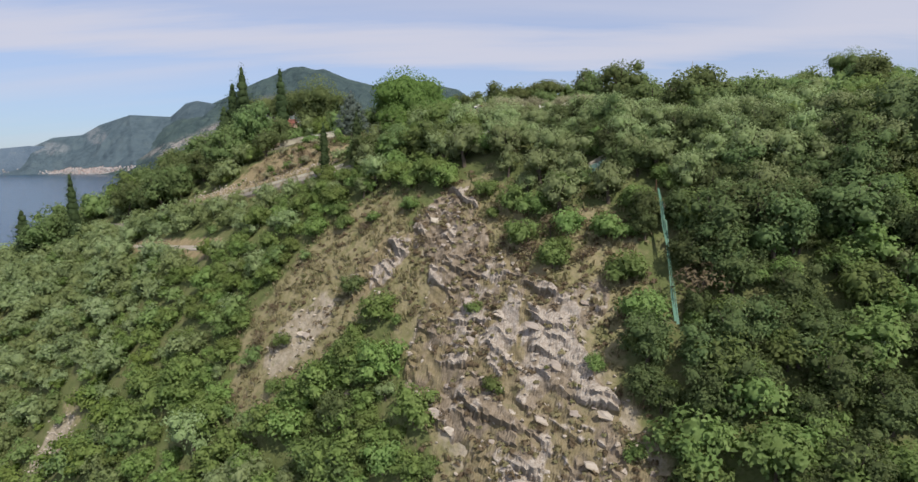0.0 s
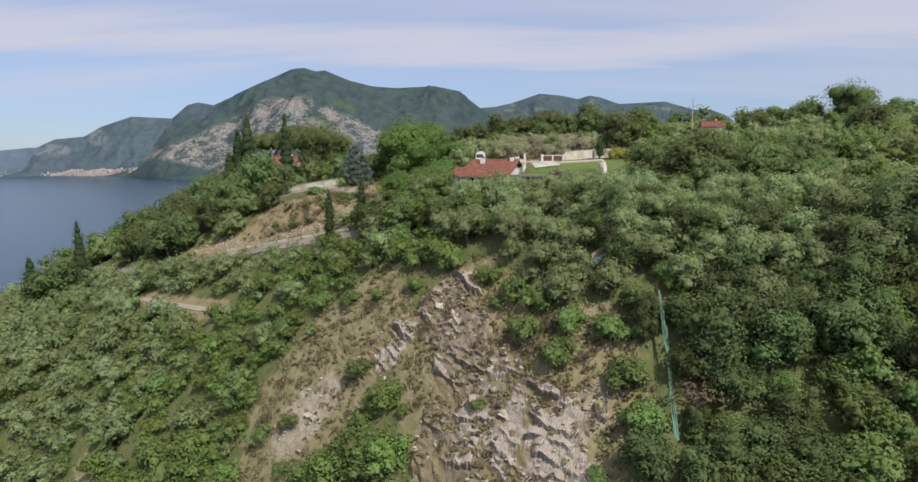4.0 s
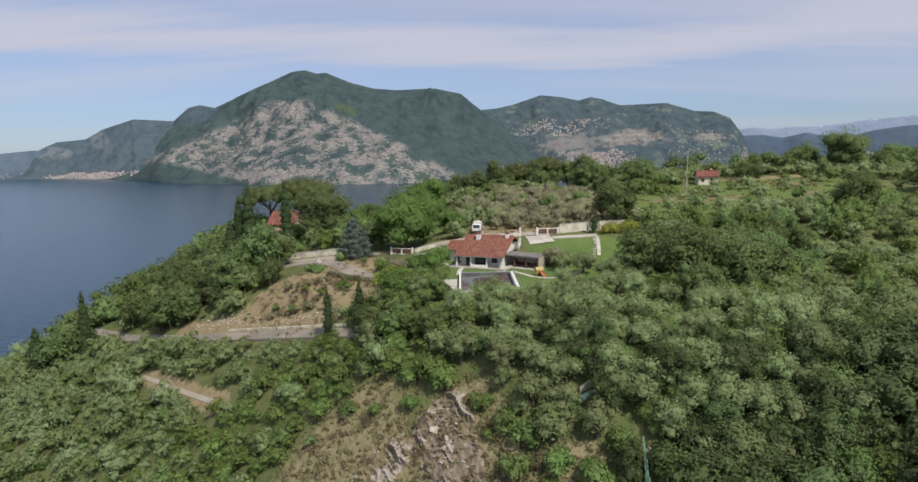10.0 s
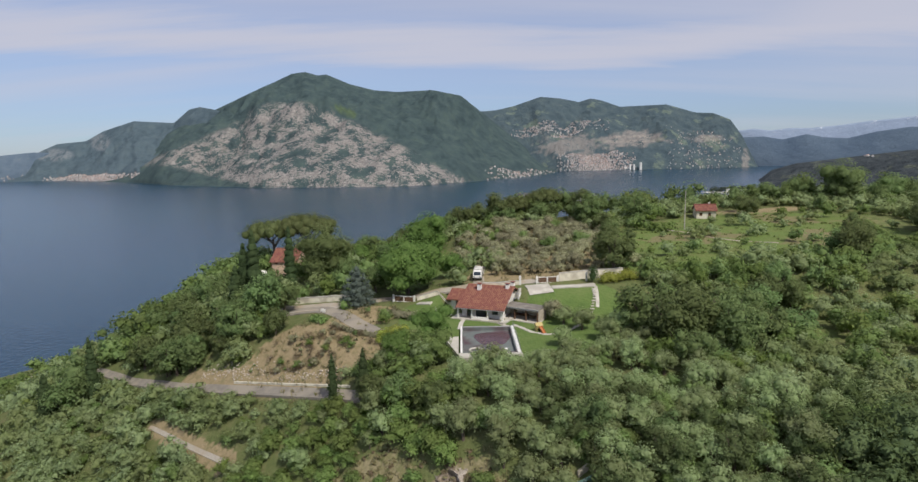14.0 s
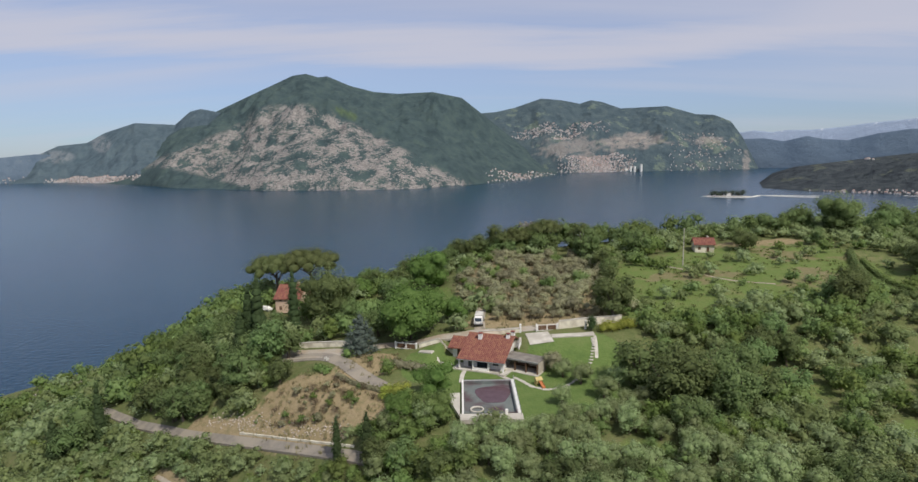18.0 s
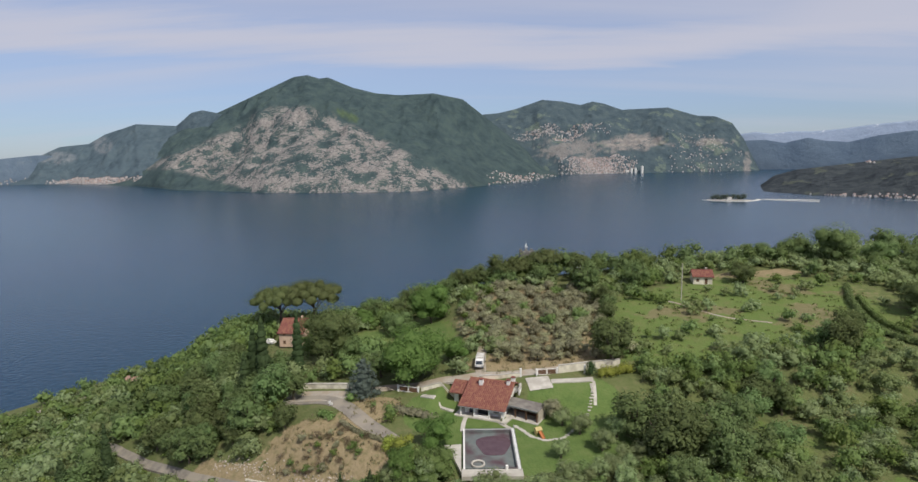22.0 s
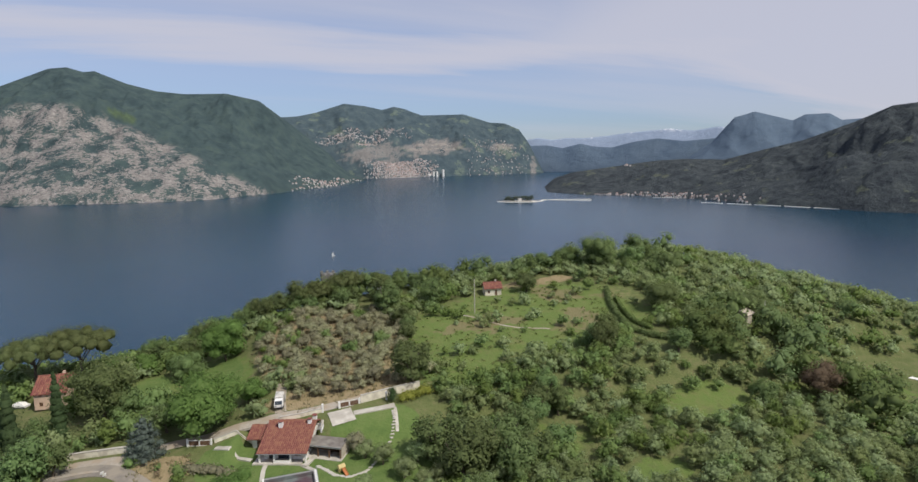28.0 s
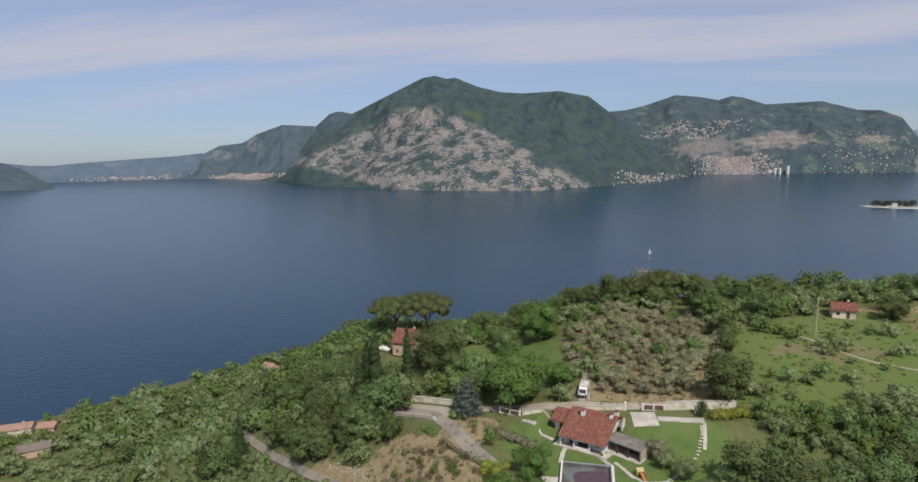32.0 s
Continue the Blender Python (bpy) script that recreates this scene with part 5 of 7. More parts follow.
hedge("drive_hedge", [(-16, 120), (-14.5, 116)], 2.4, 1.8, M_shrub, "green bushes between drive and garden", 14)
hedge("slope_hedge", [(-31.5, 120.3), (-28, 117.6)], 1.6, 1.4, M_shrub, "low dark bushes on the bank above the bare slope", 15)

# ---- roads and paths ----
M_asphalt = material("worn_asphalt", [(0.18, 0.16, 0.135), (0.245, 0.218, 0.182)], scale=0.8, bump=0.01, big=(0.28, 0.245, 0.195), big_scale=0.25)
M_gravel = material("pale_gravel", [(0.3, 0.265, 0.22), (0.4, 0.36, 0.3)], scale=3, bump=0.02, big=(0.33, 0.27, 0.2), big_scale=0.3)
M_concrete = material("pale_concrete", [(0.42, 0.39, 0.34), (0.52, 0.49, 0.43)], scale=0.7, bump=0.008, big=(0.38, 0.35, 0.3), big_scale=0.4)
M_plaster = material("cream_plaster", [(0.62, 0.57, 0.46), (0.74, 0.69, 0.56)], scale=0.6, bump=0.006, big=(0.48, 0.43, 0.34), big_scale=0.5)
M_white = material("white_paint", [(0.68, 0.66, 0.62), (0.78, 0.76, 0.72)], scale=1.5, bump=0.003)
M_wood = material("dark_wood", [(0.09, 0.05, 0.03), (0.15, 0.085, 0.05)], scale=6, stretch=(1, 1, 6), bump=0.004)
M_tile = material("terracotta_tile", [(0.17, 0.07, 0.05), (0.235, 0.098, 0.068), (0.2, 0.098, 0.072)], scale=0.9, bump=0.02, spread=0.22, island=0.2)
# near-black paint for the shade inside the chimney tops
M_flue_shade = material("dark_interior", [(0.03, 0.027, 0.025), (0.05, 0.045, 0.04)], scale=2)
M_stone = material("pale_stone", [(0.36, 0.31, 0.24), (0.5, 0.45, 0.37)], scale=2, bump=0.03, spread=0.15)
M_steel = material("grey_metal", [(0.3, 0.3, 0.3), (0.38, 0.38, 0.38)], rough=0.45, scale=3, metal=0.6)
M_glass = material("window_glass", [(0.03, 0.04, 0.05), (0.04, 0.05, 0.06)], rough=0.08, scale=1, spec=0.6)
ribbon("lower_road", LOWER_ROAD, 2.1, M_asphalt, "narrow grey asphalt road along the slope", "road")
ribbon("upper_road", UPPER_ROAD, 3.7, M_asphalt, "grey asphalt drive curving up to the house", "road")
ribbon("terrace_track", TRACK, 0.7, M_gravel, "pale dirt track between olive trees", "track")
ribbon("gravel_yard", [(-43, 133), (-33, 129.5), (-27, 127)], 5.0, M_gravel, "gravel forecourt below the stone wall", "yard", lift=0.05)
ribbon("rear_lane", [(-27, 129), (-17, 131.5), (-9, 131), (1, 129.5), (14, 129), (25, 130.5), (38, 132.5)], 3.0, M_gravel, "pale gravel lane behind the villa", "lane")
ribbon("orchard_track", [(5, 131), (5, 137), (6, 146)], 2.6, M_gravel, "pale earth track beside the grove", "track")
ribbon("meadow_path", [(64, 176), (70, 166), (75, 158), (86, 152)], 0.8, M_gravel, "narrow worn footpath across the meadow", "path", lift=0.05)
ribbon("garden_path", [(-9, 125), (-6, 122.5), (-1.5, 119.5)], 1.0, M_concrete, "pale curved garden path to the villa", "path", lift=0.22)


def wall_run(name, line, h, thick, mat, label, cap=True, kind="structure"):
    """A wall that follows the ground along a line, with a coping."""
    ob = thing(name, pose(0, 0, 0), label, "wall", kind=kind)
    V, F, CV, CF = [], [], [], []
    pts = []
    for (ax, ay), (bx, by) in zip(line[:-1], line[1:]):
        n = max(1, int(math.hypot(bx - ax, by - ay) / 2.0))
        pts += [(ax + (bx - ax) * k / n, ay + (by - ay) * k / n) for k in range(n)]
    pts.append(line[-1])
    for k, (a, b) in enumerate(zip(pts[:-1], pts[1:])):
        d = Vector((b[0] - a[0], b[1] - a[1], 0)).normalized()
        nrm = Vector((-d.y, d.x, 0)) * thick / 2
        za, zb = ground_at(*a), ground_at(*b)
        for (VV, FF, z0, z1, wd) in ((V, F, -0.5, h, 1.0), (CV, CF, h + 0.003, h + 0.09, 1.35)):
            if VV is CV and not cap:
                continue
            o = len(VV)
            for p, z in ((a, za), (b, zb)):
                for s in (-1, 1):
                    for zz in (z0, z1):
                        VV.append((p[0] + s * nrm.x * wd, p[1] + s * nrm.y * wd, z + zz))
            FF += [(o, o + 4, o + 5, o + 1), (o + 2, o + 3, o + 7, o + 6), (o + 1, o + 5, o + 7, o + 3), (o, o + 2, o + 6, o + 4), (o, o + 1, o + 3, o + 2), (o + 4, o + 6, o + 7, o + 5)]
    part("wall_body", V, F, mat, ob)
    if cap:
        part("coping", CV, CF, M_concrete, ob)
    return ob


wall_run("wall_boundary", [(-9.3, 127.6), (0, 127.3), (7, 127.2), (14, 127.4)], 0.9, 0.35, M_plaster, "low cream boundary wall behind the villa")
wall_run("wall_boundary_far", [(23.2, 128.2), (30, 129), (38.2, 130.2)], 1.9, 0.4, M_plaster, "tall cream boundary wall ending at the meadow")
wall_run("wall_forecourt", [(-41.5, 136.5), (-34, 134), (-27, 131.4), (-24.5, 130.6)], 1.3, 0.5, M_plaster, "rough pale plastered wall above the forecourt")
wall_run("wall_road", [(-46, 111.8), (-38.5, 107), (-31.6, 102.5), (-25, 98.3), (-18.6, 94.2)], 0.3, 0.3, M_plaster, "low pale kerb wall beside the lower road", cap=False)
wall_run("wall_brow", [(15, 66), (19.5, 67.6)], 0.7, 0.35, M_stone, "short pale stone wall at the brow of the cliff", cap=False)


def gate(a, b, leaves_n, h, label):
    """White posts and frames with dark wooden panels, between two plan points."""
    d = Vector((b[0] - a[0], b[1] - a[1], 0))
    w = d.length
    ob = thing("gate", pose(a[0], a[1], ground_at(*a), 0, 0, math.degrees(math.atan2(d.y, d.x))), label, "gate")
    for x in (0, w):
        part("post", *box(x - 0.16, x + 0.16, -0.16, 0.16, -0.4, h + 0.25, 0.04), M_white, ob)
    lw = (w - 0.4) / leaves_n
    for k in range(leaves_n):
        x0 = 0.2 + k * lw + 0.03
        x1 = x0 + lw - 0.06
        leaf = part("gate_leaf", *join(box(x0, x1, -0.04, 0.04, h - 0.14, h), box(x0, x1, -0.04, 0.04, 0.1, 0.24), box(x0, x0 + 0.12, -0.04, 0.04, 0.24, h - 0.14), box(x1 - 0.12, x1, -0.04, 0.04, 0.24, h - 0.14)), M_white, ob)
        n = 5
        bw = (x1 - x0 - 0.24) / n
        for j in range(n):
            part("board", *box(x0 + 0.12 + j * bw + 0.015, x0 + 0.12 + (j + 1) * bw - 0.015, -0.02, 0.02, 0.244, h - 0.144), M_wood, leaf)
    return ob


gate((-14.9, 129.0), (-9.9, 127.4), 2, 1.5, "white-framed double gate with dark wooden boards by the lane")
gate((18.0, 127.6), (22.9, 128.1), 2, 1.5, "white-framed double gate with dark boards above the drive")
for x, y in ((14.2, 127.3), (29.2, 127.2)):
    pst = thing("gate_post", pose(x, y, ground_at(x, y)), "white square post at the boundary", "post")
    part("shaft", *box(-0.2, 0.2, -0.2, 0.2, -0.4, 1.9, 0.03), M_white, pst)
    part("cap", *box(-0.26, 0.26, -0.26, 0.26, 1.903, 2.03, 0.04), M_white, pst)


def slab(name, corners, z, thick, mat, label, category, kind="structure"):
    """A flat paved area with thickness from its plan corners."""
    n = len(corners)
    z = list(z) if hasattr(z, "__len__") else [z] * n
    v = [(x, y, h - thick) for (x, y), h in zip(corners, z)] + [(x, y, h) for (x, y), h in zip(corners, z)]
    f = [tuple(range(n - 1, -1, -1)), tuple(range(n, 2 * n))] + [(k, (k + 1) % n, n + (k + 1) % n, n + k) for k in range(n)]
    return tagged(mesh_ob(name, v, f, mat), label, category, kind=kind)


ribbon("driveway", [(18.4, 121.5), (18.1, 124), (17.8, 126.6)], 5.4, M_concrete, "pale concrete parking pad beside the villa", "driveway", lift=0.16)
ribbon("drive_strip", [(20.9, 124.2), (25, 124.1), (30.5, 124.1)], 1.7, M_concrete, "pale concrete strip joining the parking pad", "path", lift=0.2)
ribbon("ring_path", [(30.4, 123.2), (30.4, 120.4), (29.5, 117.4)], 0.7, M_concrete, "narrow pale path curving down over the lawn", "path", lift=0.12)

# ---- the villa ----
villa = thing("villa", pose(2.4, 125.5, 93.4, 0, 0, -20), "low white villa with a red tiled roof and deep porch", "house")


def tiled_roof(name, parent, x0, x1, y_eave, y_ridge, z_eave, z_ridge, pitch_rows=9, width=0.42):
    """A roof slope: a deck with rows of rounded tiles, each its own piece."""
    t = 0.16
    deck = part(name, [(x0, y_eave, z_eave - t), (x1, y_eave, z_eave - t), (x1, y_ridge, z_ridge - t), (x0, y_ridge, z_ridge - t), (x0, y_eave, z_eave), (x1, y_eave, z_eave), (x1, y_ridge, z_ridge), (x0, y_ridge, z_ridge)],
                [(3, 2, 1, 0), (4, 5, 6, 7), (0, 1, 5, 4), (1, 2, 6, 5), (2, 3, 7, 6), (3, 0, 4, 7)] if y_eave < y_ridge else [(0, 1, 2, 3), (7, 6, 5, 4), (4, 5, 1, 0), (5, 6, 2, 1), (6, 7, 3, 2), (7, 4, 0, 3)], M_tile, parent)
    run = math.hypot(y_ridge - y_eave, z_ridge - z_eave)
    length = run / pitch_rows + 0.08
    arc = [(width * 0.46 * math.cos(a), 0.1 * math.sin(a)) for a in (math.pi * k / 5 for k in range(6))]
    v = [(x, 0, z) for x, z in arc] + [(x * 0.86, length, z * 0.86 + 0.0) for x, z in arc] + [(x * 0.86, 0, z * 0.8 - 0.015) for x, z in arc]
    f = [(k + 1, k, 6 + k, 7 + k) for k in range(5)] + [(k, k + 1, 13 + k, 12 + k) for k in range(5)]
    me = None
    sign = 1 if y_ridge > y_eave else -1
    tilt = math.degrees(math.atan2(z_ridge - z_eave, abs(y_ridge - y_eave)))
    cols = int((x1 - x0) / width)
    for c in range(cols):
        for r in range(pitch_rows):
            s = r / pitch_rows
            y, z = y_eave + (y_ridge - y_eave) * s, z_eave + (z_ridge - z_eave) * s
            if me is None:
                ob = part("tile", v, f, M_tile, deck)
                me = ob.data
            else:
                ob = new("tile", me)
                ob.parent = deck
            ob.matrix_basis = pose(x0 + (c + 0.5) * (x1 - x0) / cols, y, z + 0.03, 0, 0, 0 if sign > 0 else 180) @ pose(0, 0, 0, tilt, 0, 0)
    return deck


# local axes: x along the ridge, y away from the lake terrace; ridge at y = 0
WX0, WX1, WY0, WY1, WH = 0.9, 9.9, -6.6, 2.4, 2.5


def wall_with_openings(name, length, height, thick, openings, mat, m, parent):
    """A wall along local x with rectangular holes (x0, x1, z0, z1)."""
    xs_ = sorted({0, length, *[o[0] for o in openings], *[o[1] for o in openings]})
    shapes = []
    for a, b in zip(xs_[:-1], xs_[1:]):
        cut = sorted((o[2], o[3]) for o in openings if o[0] <= a + 1e-6 and o[1] >= b - 1e-6)
        z = 0
        for lo, hi in cut:
            if lo > z:
                shapes.append(box(a, b, 0, thick, z, lo))
            z = hi
        if z < height:
            shapes.append(box(a, b, 0, thick, z, height))
    v, f = join(*shapes)
    index, order = {}, []
    for p in v:                                    # one connected mesh: shared corners, no inner faces
        key = tuple(round(c, 4) for c in p)
        if key not in index:
            index[key] = len(order)
            order.append(p)
    f = [tuple(index[tuple(round(c, 4) for c in v[i])] for i in q) for q in f]
    times = collections.Counter(frozenset(q) for q in f)
    return part(name, *moved((order, [q for q in f if times[frozenset(q)] == 1]), m), mat, parent)


front_open = [(1.0, 2.0, 0.05, 2.15), (3.0, 5.4, 0.05, 2.2), (6.6, 7.9, 0.9, 2.1)]
wf = wall_with_openings("front_wall", WX1 - WX0, WH + 0.35, 0.3, front_open, M_white, pose(WX0, WY0, 0), villa)
wall_with_openings("side_wall", WY1 - WY0 - 0.61, WH + 0.35, 0.3, [(1.2, 2.4, 0.9, 2.1)], M_white, pose(WX1, WY0 + 0.303, 0, 0, 0, 90), villa)
wall_with_openings("side_wall", WY1 - WY0 - 0.61, WH + 0.35, 0.3, [(1.0, 2.0, 0.05, 2.1), (3.4, 4.4, 0.9, 2.0)], M_white, pose(WX0 + 0.3, WY0 + 0.303, 0, 0, 0, 90), villa)
wall_with_openings("back_wall", WX1 - WX0, WH + 0.35, 0.3, [], M_white, pose(WX0, WY1 - 0.303, 0), villa)
part("floor_slab", *box(WX0 + 0.3, WX1 - 0.3, WY0 + 0.3, WY1 - 0.31, -0.25, 0.02), M_concrete, villa)
for x0, x1, z0, z1 in front_open:
    wd = part("window" if z0 > 0.5 else "door", *join(box(x0 + WX0 + 0.002, x0 + WX0 + 0.09, WY0 + 0.1, WY0 + 0.18, z0, z1), box(x1 + WX0 - 0.09, x1 + WX0 - 0.002, WY0 + 0.1, WY0 + 0.18, z0, z1), box(x0 + WX0 + 0.09, x1 + WX0 - 0.09, WY0 + 0.1, WY0 + 0.18, z1 - 0.1, z1 - 0.002)), M_wood, villa, "dark wooden frame")
    part("pane", *box(x0 + WX0 + 0.092, x1 + WX0 - 0.092, WY0 + 0.13, WY0 + 0.15, z0 + 0.02, z1 - 0.102), M_glass, wd)
tiled_roof("front_roof", villa, 0.0, 10.7, -8.7, 0.0, 2.5, 5.6, 14)
tiled_roof("back_roof", villa, 0.0, 10.7, 3.4, 0.0, 4.3, 5.6, 6)
part("ridge_cap", *tube([(0.0, 0, 5.66), (10.7, 0, 5.66)], [0.17, 0.17], 8), M_tile, villa)
# gable ends under the roof slopes
for gx in (WX0, WX1 - 0.3):
    part("gable", [(gx, WY0 + 0.305, WH + 0.352), (gx + 0.3, WY0 + 0.305, WH + 0.352), (gx + 0.3, 0, 5.36), (gx, 0, 5.36), (gx, WY1 - 0.31, 4.3), (gx + 0.3, WY1 - 0.31, 4.3), (gx, WY1 - 0.31, WH + 0.352), (gx + 0.3, WY1 - 0.31, WH + 0.352)],
         [(0, 6, 4, 3), (1, 2, 5, 7), (0, 3, 2, 1), (3, 4, 5, 2), (4, 6, 7, 5), (0, 1, 7, 6)], M_white, villa)
for px in (0.5, 3.6, 7.0, 10.2):
    part("porch_post", *box(px - 0.16, px + 0.16, -8.3, -7.98, -0.3, 2.48), M_white, villa)
part("porch_beam", *box(0.2, 10.5, -8.26, -8.02, 2.25, 2.46), M_wood, villa)
part("porch_wall", *box(3.8, 6.8, -8.25, -8.05, 0, 0.7, 0.02), M_white, villa, "low white porch wall")
# lower western wing
part("wing_wall", *join(box(-3.5, 0.86, -1.6, -1.3, -0.3, 2.3), box(-3.5, -3.2, -1.297, 2.6, -0.3, 2.3), box(-3.5, 0.86, 2.603, 2.9, -0.3, 2.3)), M_white, villa)
part("wing_door", *box(-2.4, -1.3, -1.66, -1.603, 0.0, 2.0), M_wood, villa, "dark wooden door")
tiled_roof("wing_roof", villa, -4.4, -0.02, -2.6, 1.2, 2.5, 4.1, 6)
tiled_roof("wing_back_roof", villa, -4.4, -0.02, 3.6, 1.2, 3.1, 4.1, 4)
for cx, cy, cw, ch in ((3.2, -1.7, 0.42, 1.15), (9.3, -0.7, 0.36, 0.9), (10.0, 0.9, 0.4, 1.1)):
    zb = 5.6 - abs(cy) * (3.1 / 8.7 if cy < 0 else 0.38)
    ch_ob = part("chimney", *box(cx - cw, cx + cw, cy - cw, cy + cw, zb - 0.35, zb + ch), M_white, villa)
    part("chimney_cap", *box(cx - cw - 0.12, cx + cw + 0.12, cy - cw - 0.12, cy + cw + 0.12, zb + ch + 0.16, zb + ch + 0.26, 0.03), M_tile, ch_ob)
    # solid dark block standing in for the shaded gap below the cap
    part("flue_opening", *box(cx - cw * 0.7, cx + cw * 0.7, cy - cw * 0.7, cy + cw * 0.7, zb + ch + 0.002, zb + ch + 0.158), M_flue_shade, ch_ob)
part("gutter", *tube([(0.0, -8.78, 2.42), (10.7, -8.78, 2.42)], [0.07, 0.07], 7), M_steel, villa)

M_felt = material("weathered_roof_felt", [(0.13, 0.115, 0.1), (0.19, 0.17, 0.15)], scale=1.2, bump=0.01, big=(0.24, 0.22, 0.19), big_scale=0.4)
# pergola wing with flat roof east of the villa
perg = thing("pergola", pose(11.6, 121.1, 93.4, 0, 0, -31), "long open pergola with a flat weathered grey-brown roof", "pergola")
part("flat_roof", *box(0, 8.2, -4.2, 0.2, 2.45, 2.62, 0.03), M_felt, perg)
part("roof_edge", *box(0, 8.2, -4.32, -4.203, 2.35, 2.66), M_steel, perg)
part("rear_wall", *box(0, 8.2, -0.3, 0.0, -0.3, 2.447), M_plaster, perg)
part("end_wall", *box(7.9, 8.2, -3.9, -0.303, -0.3, 2.447), M_stone, perg)
for k in range(4):
    part("post", *box(0.1 + k * 2.55, 0.35 + k * 2.55, -4.1, -3.85, -0.3, 2.447), M_wood, perg)
part("paved_floor", *box(-0.4, 8.4, -4.9, -0.303, -0.3, 0.08), M_concrete, perg)
part("bench", *box(1.0, 4.4, -1.1, -0.5, 0.08, 0.55, 0.03), M_wood, perg)
part("table", *join(box(4.9, 6.9, -2.8, -1.8, 0.76, 0.82), *[box(x, x + 0.08, y, y + 0.08, 0.08, 0.76) for x in (4.95, 6.75) for y in (-2.75, -1.9)]), M_wood, perg)
arc = [(12.2 + 1.5 * math.cos(t), 122.2 + 1.7 * math.sin(t)) for t in np.linspace(-0.9, 1.6, 8)]
wall_run("wall_curved", arc, 0.9, 0.35, M_white, "curved white garden wall at the villa's corner")

# terrace slabs and garden path stones
sl = [(-1.5, 117.6), (8.2, 114.0), (9.7, 117.6), (0.1, 121.2)]
slab("terrace", sl, 93.62, 0.6, M_concrete, "pale paved terrace in front of the villa", "terrace")
sl = [(8.3, 113.6), (9.3, 113.0), (12.3, 117.0), (11.4, 117.6)]
slab("terrace_walk", sl, 93.66, 0.5, M_concrete, "pale paved walk along the villa", "terrace")

# ---- swimming pool ----
pool = thing("swimming_pool", pose(0.6, 94.0, 93.35), "drained rectangular pool with dark murky bottom and white surround", "swimming pool")
M_pool = material("pool_lining", [(0.12, 0.14, 0.135), (0.16, 0.175, 0.165)], scale=0.5, bump=0.01, big=(0.085, 0.05, 0.058), big_scale=0.16)
M_sludge = material("pool_sludge", [(0.075, 0.04, 0.045), (0.11, 0.065, 0.07)], rough=0.25, scale=0.7, spec=0.5)
PW, PL = 10.2, 16.6
part("basin_floor", *box(0.5, PW - 0.5, 1.9, PL - 0.5, -0.42, -0.3), M_pool, pool)
part("basin_wall", *join(box(0.3, 0.5, 1.7, PL - 0.3, -0.5, 0.36), box(PW - 0.5, PW - 0.3, 1.7, PL - 0.3, -0.5, 0.36), box(0.5, PW - 0.5, 1.7, 1.9, -0.5, 0.36), box(0.5, PW - 0.5, PL - 0.5, PL - 0.3, -0.5, 0.36)), M_pool, pool)
part("rim", *join(box(-0.05, 0.297, 1.2, PL + 0.15, -0.3, 0.45, 0.03)), M_white, pool, "white paved rim")
part("rim", *join(box(PW - 0.297, PW + 0.3, 1.2, PL + 0.15, -0.3, 0.45, 0.03)), M_white, pool, "white paved rim")
part("rim", *join(box(0.3, PW - 0.3, PL - 0.297, PL + 0.15, -0.3, 0.42, 0.03)), M_steel, pool, "grey rim")
part("deck", *box(-0.35, PW + 0.5, -1.2, 1.197, -0.3, 0.47, 0.03), M_concrete, pool, "wide pale deck")
sv = [(6.0 + (3.3 + 0.5 * math.sin(3 * t)) * math.cos(t), 11.0 + (4.4 + 0.6 * math.cos(2 * t)) * math.sin(t)) for t in np.linspace(0, 2 * math.pi, 40, endpoint=False)]
part("sludge", [(x, y, -0.298) for x, y in sv] + [(x, y, -0.27) for x, y in sv], [tuple(range(40, 80))] + [(k, (k + 1) % 40, 40 + (k + 1) % 40, 40 + k) for k in range(40)], M_sludge, pool, "purple-brown puddle")
part("diving_block", *box(7.6, 8.1, 0.7, 1.19, 0.473, 1.3, 0.04), M_white, pool)
for k in range(9):
    part("fence_post", *tube([(PW + 0.2, 0.5 + 2 * k, 0.4), (PW + 0.2, 0.5 + 2 * k, 1.4)], [0.035, 0.035], 6), M_steel, pool)
part("fence_rail", *join(tube([(PW + 0.2, 0.5, 1.4), (PW + 0.2, 16.5, 1.4)], [0.03, 0.03], 6), tube([(PW + 0.2, 0.5, 0.95), (PW + 0.2, 16.5, 0.95)], [0.02, 0.02], 6)), M_steel, pool)
rg = thing("inflatable_ring", pose(3.3, 98.0, 93.35 - 0.3 + 0.2), "pale ring float lying in the drained pool", "pool float")
rv, rf = [], []
for i in range(24):
    for j in range(8):
        a, b = 2 * math.pi * i / 24, 2 * math.pi * j / 8
        rv.append(((1.15 + 0.2 * math.cos(b)) * math.cos(a), (1.15 + 0.2 * math.cos(b)) * math.sin(a), 0.2 * math.sin(b)))
        rf.append((i * 8 + j, ((i + 1) % 24) * 8 + j, ((i + 1) % 24) * 8 + (j + 1) % 8, i * 8 + (j + 1) % 8))
part("tube", rv, rf, M_concrete, rg, smooth=True)
sl = [(-3.2, 104.0), (-1.9, 101.6), (0.2, 94.2), (0.2, 104.4)]
slab("side_deck", sl, 93.78, 0.7, M_concrete, "pale paved deck beside the pool", "deck")
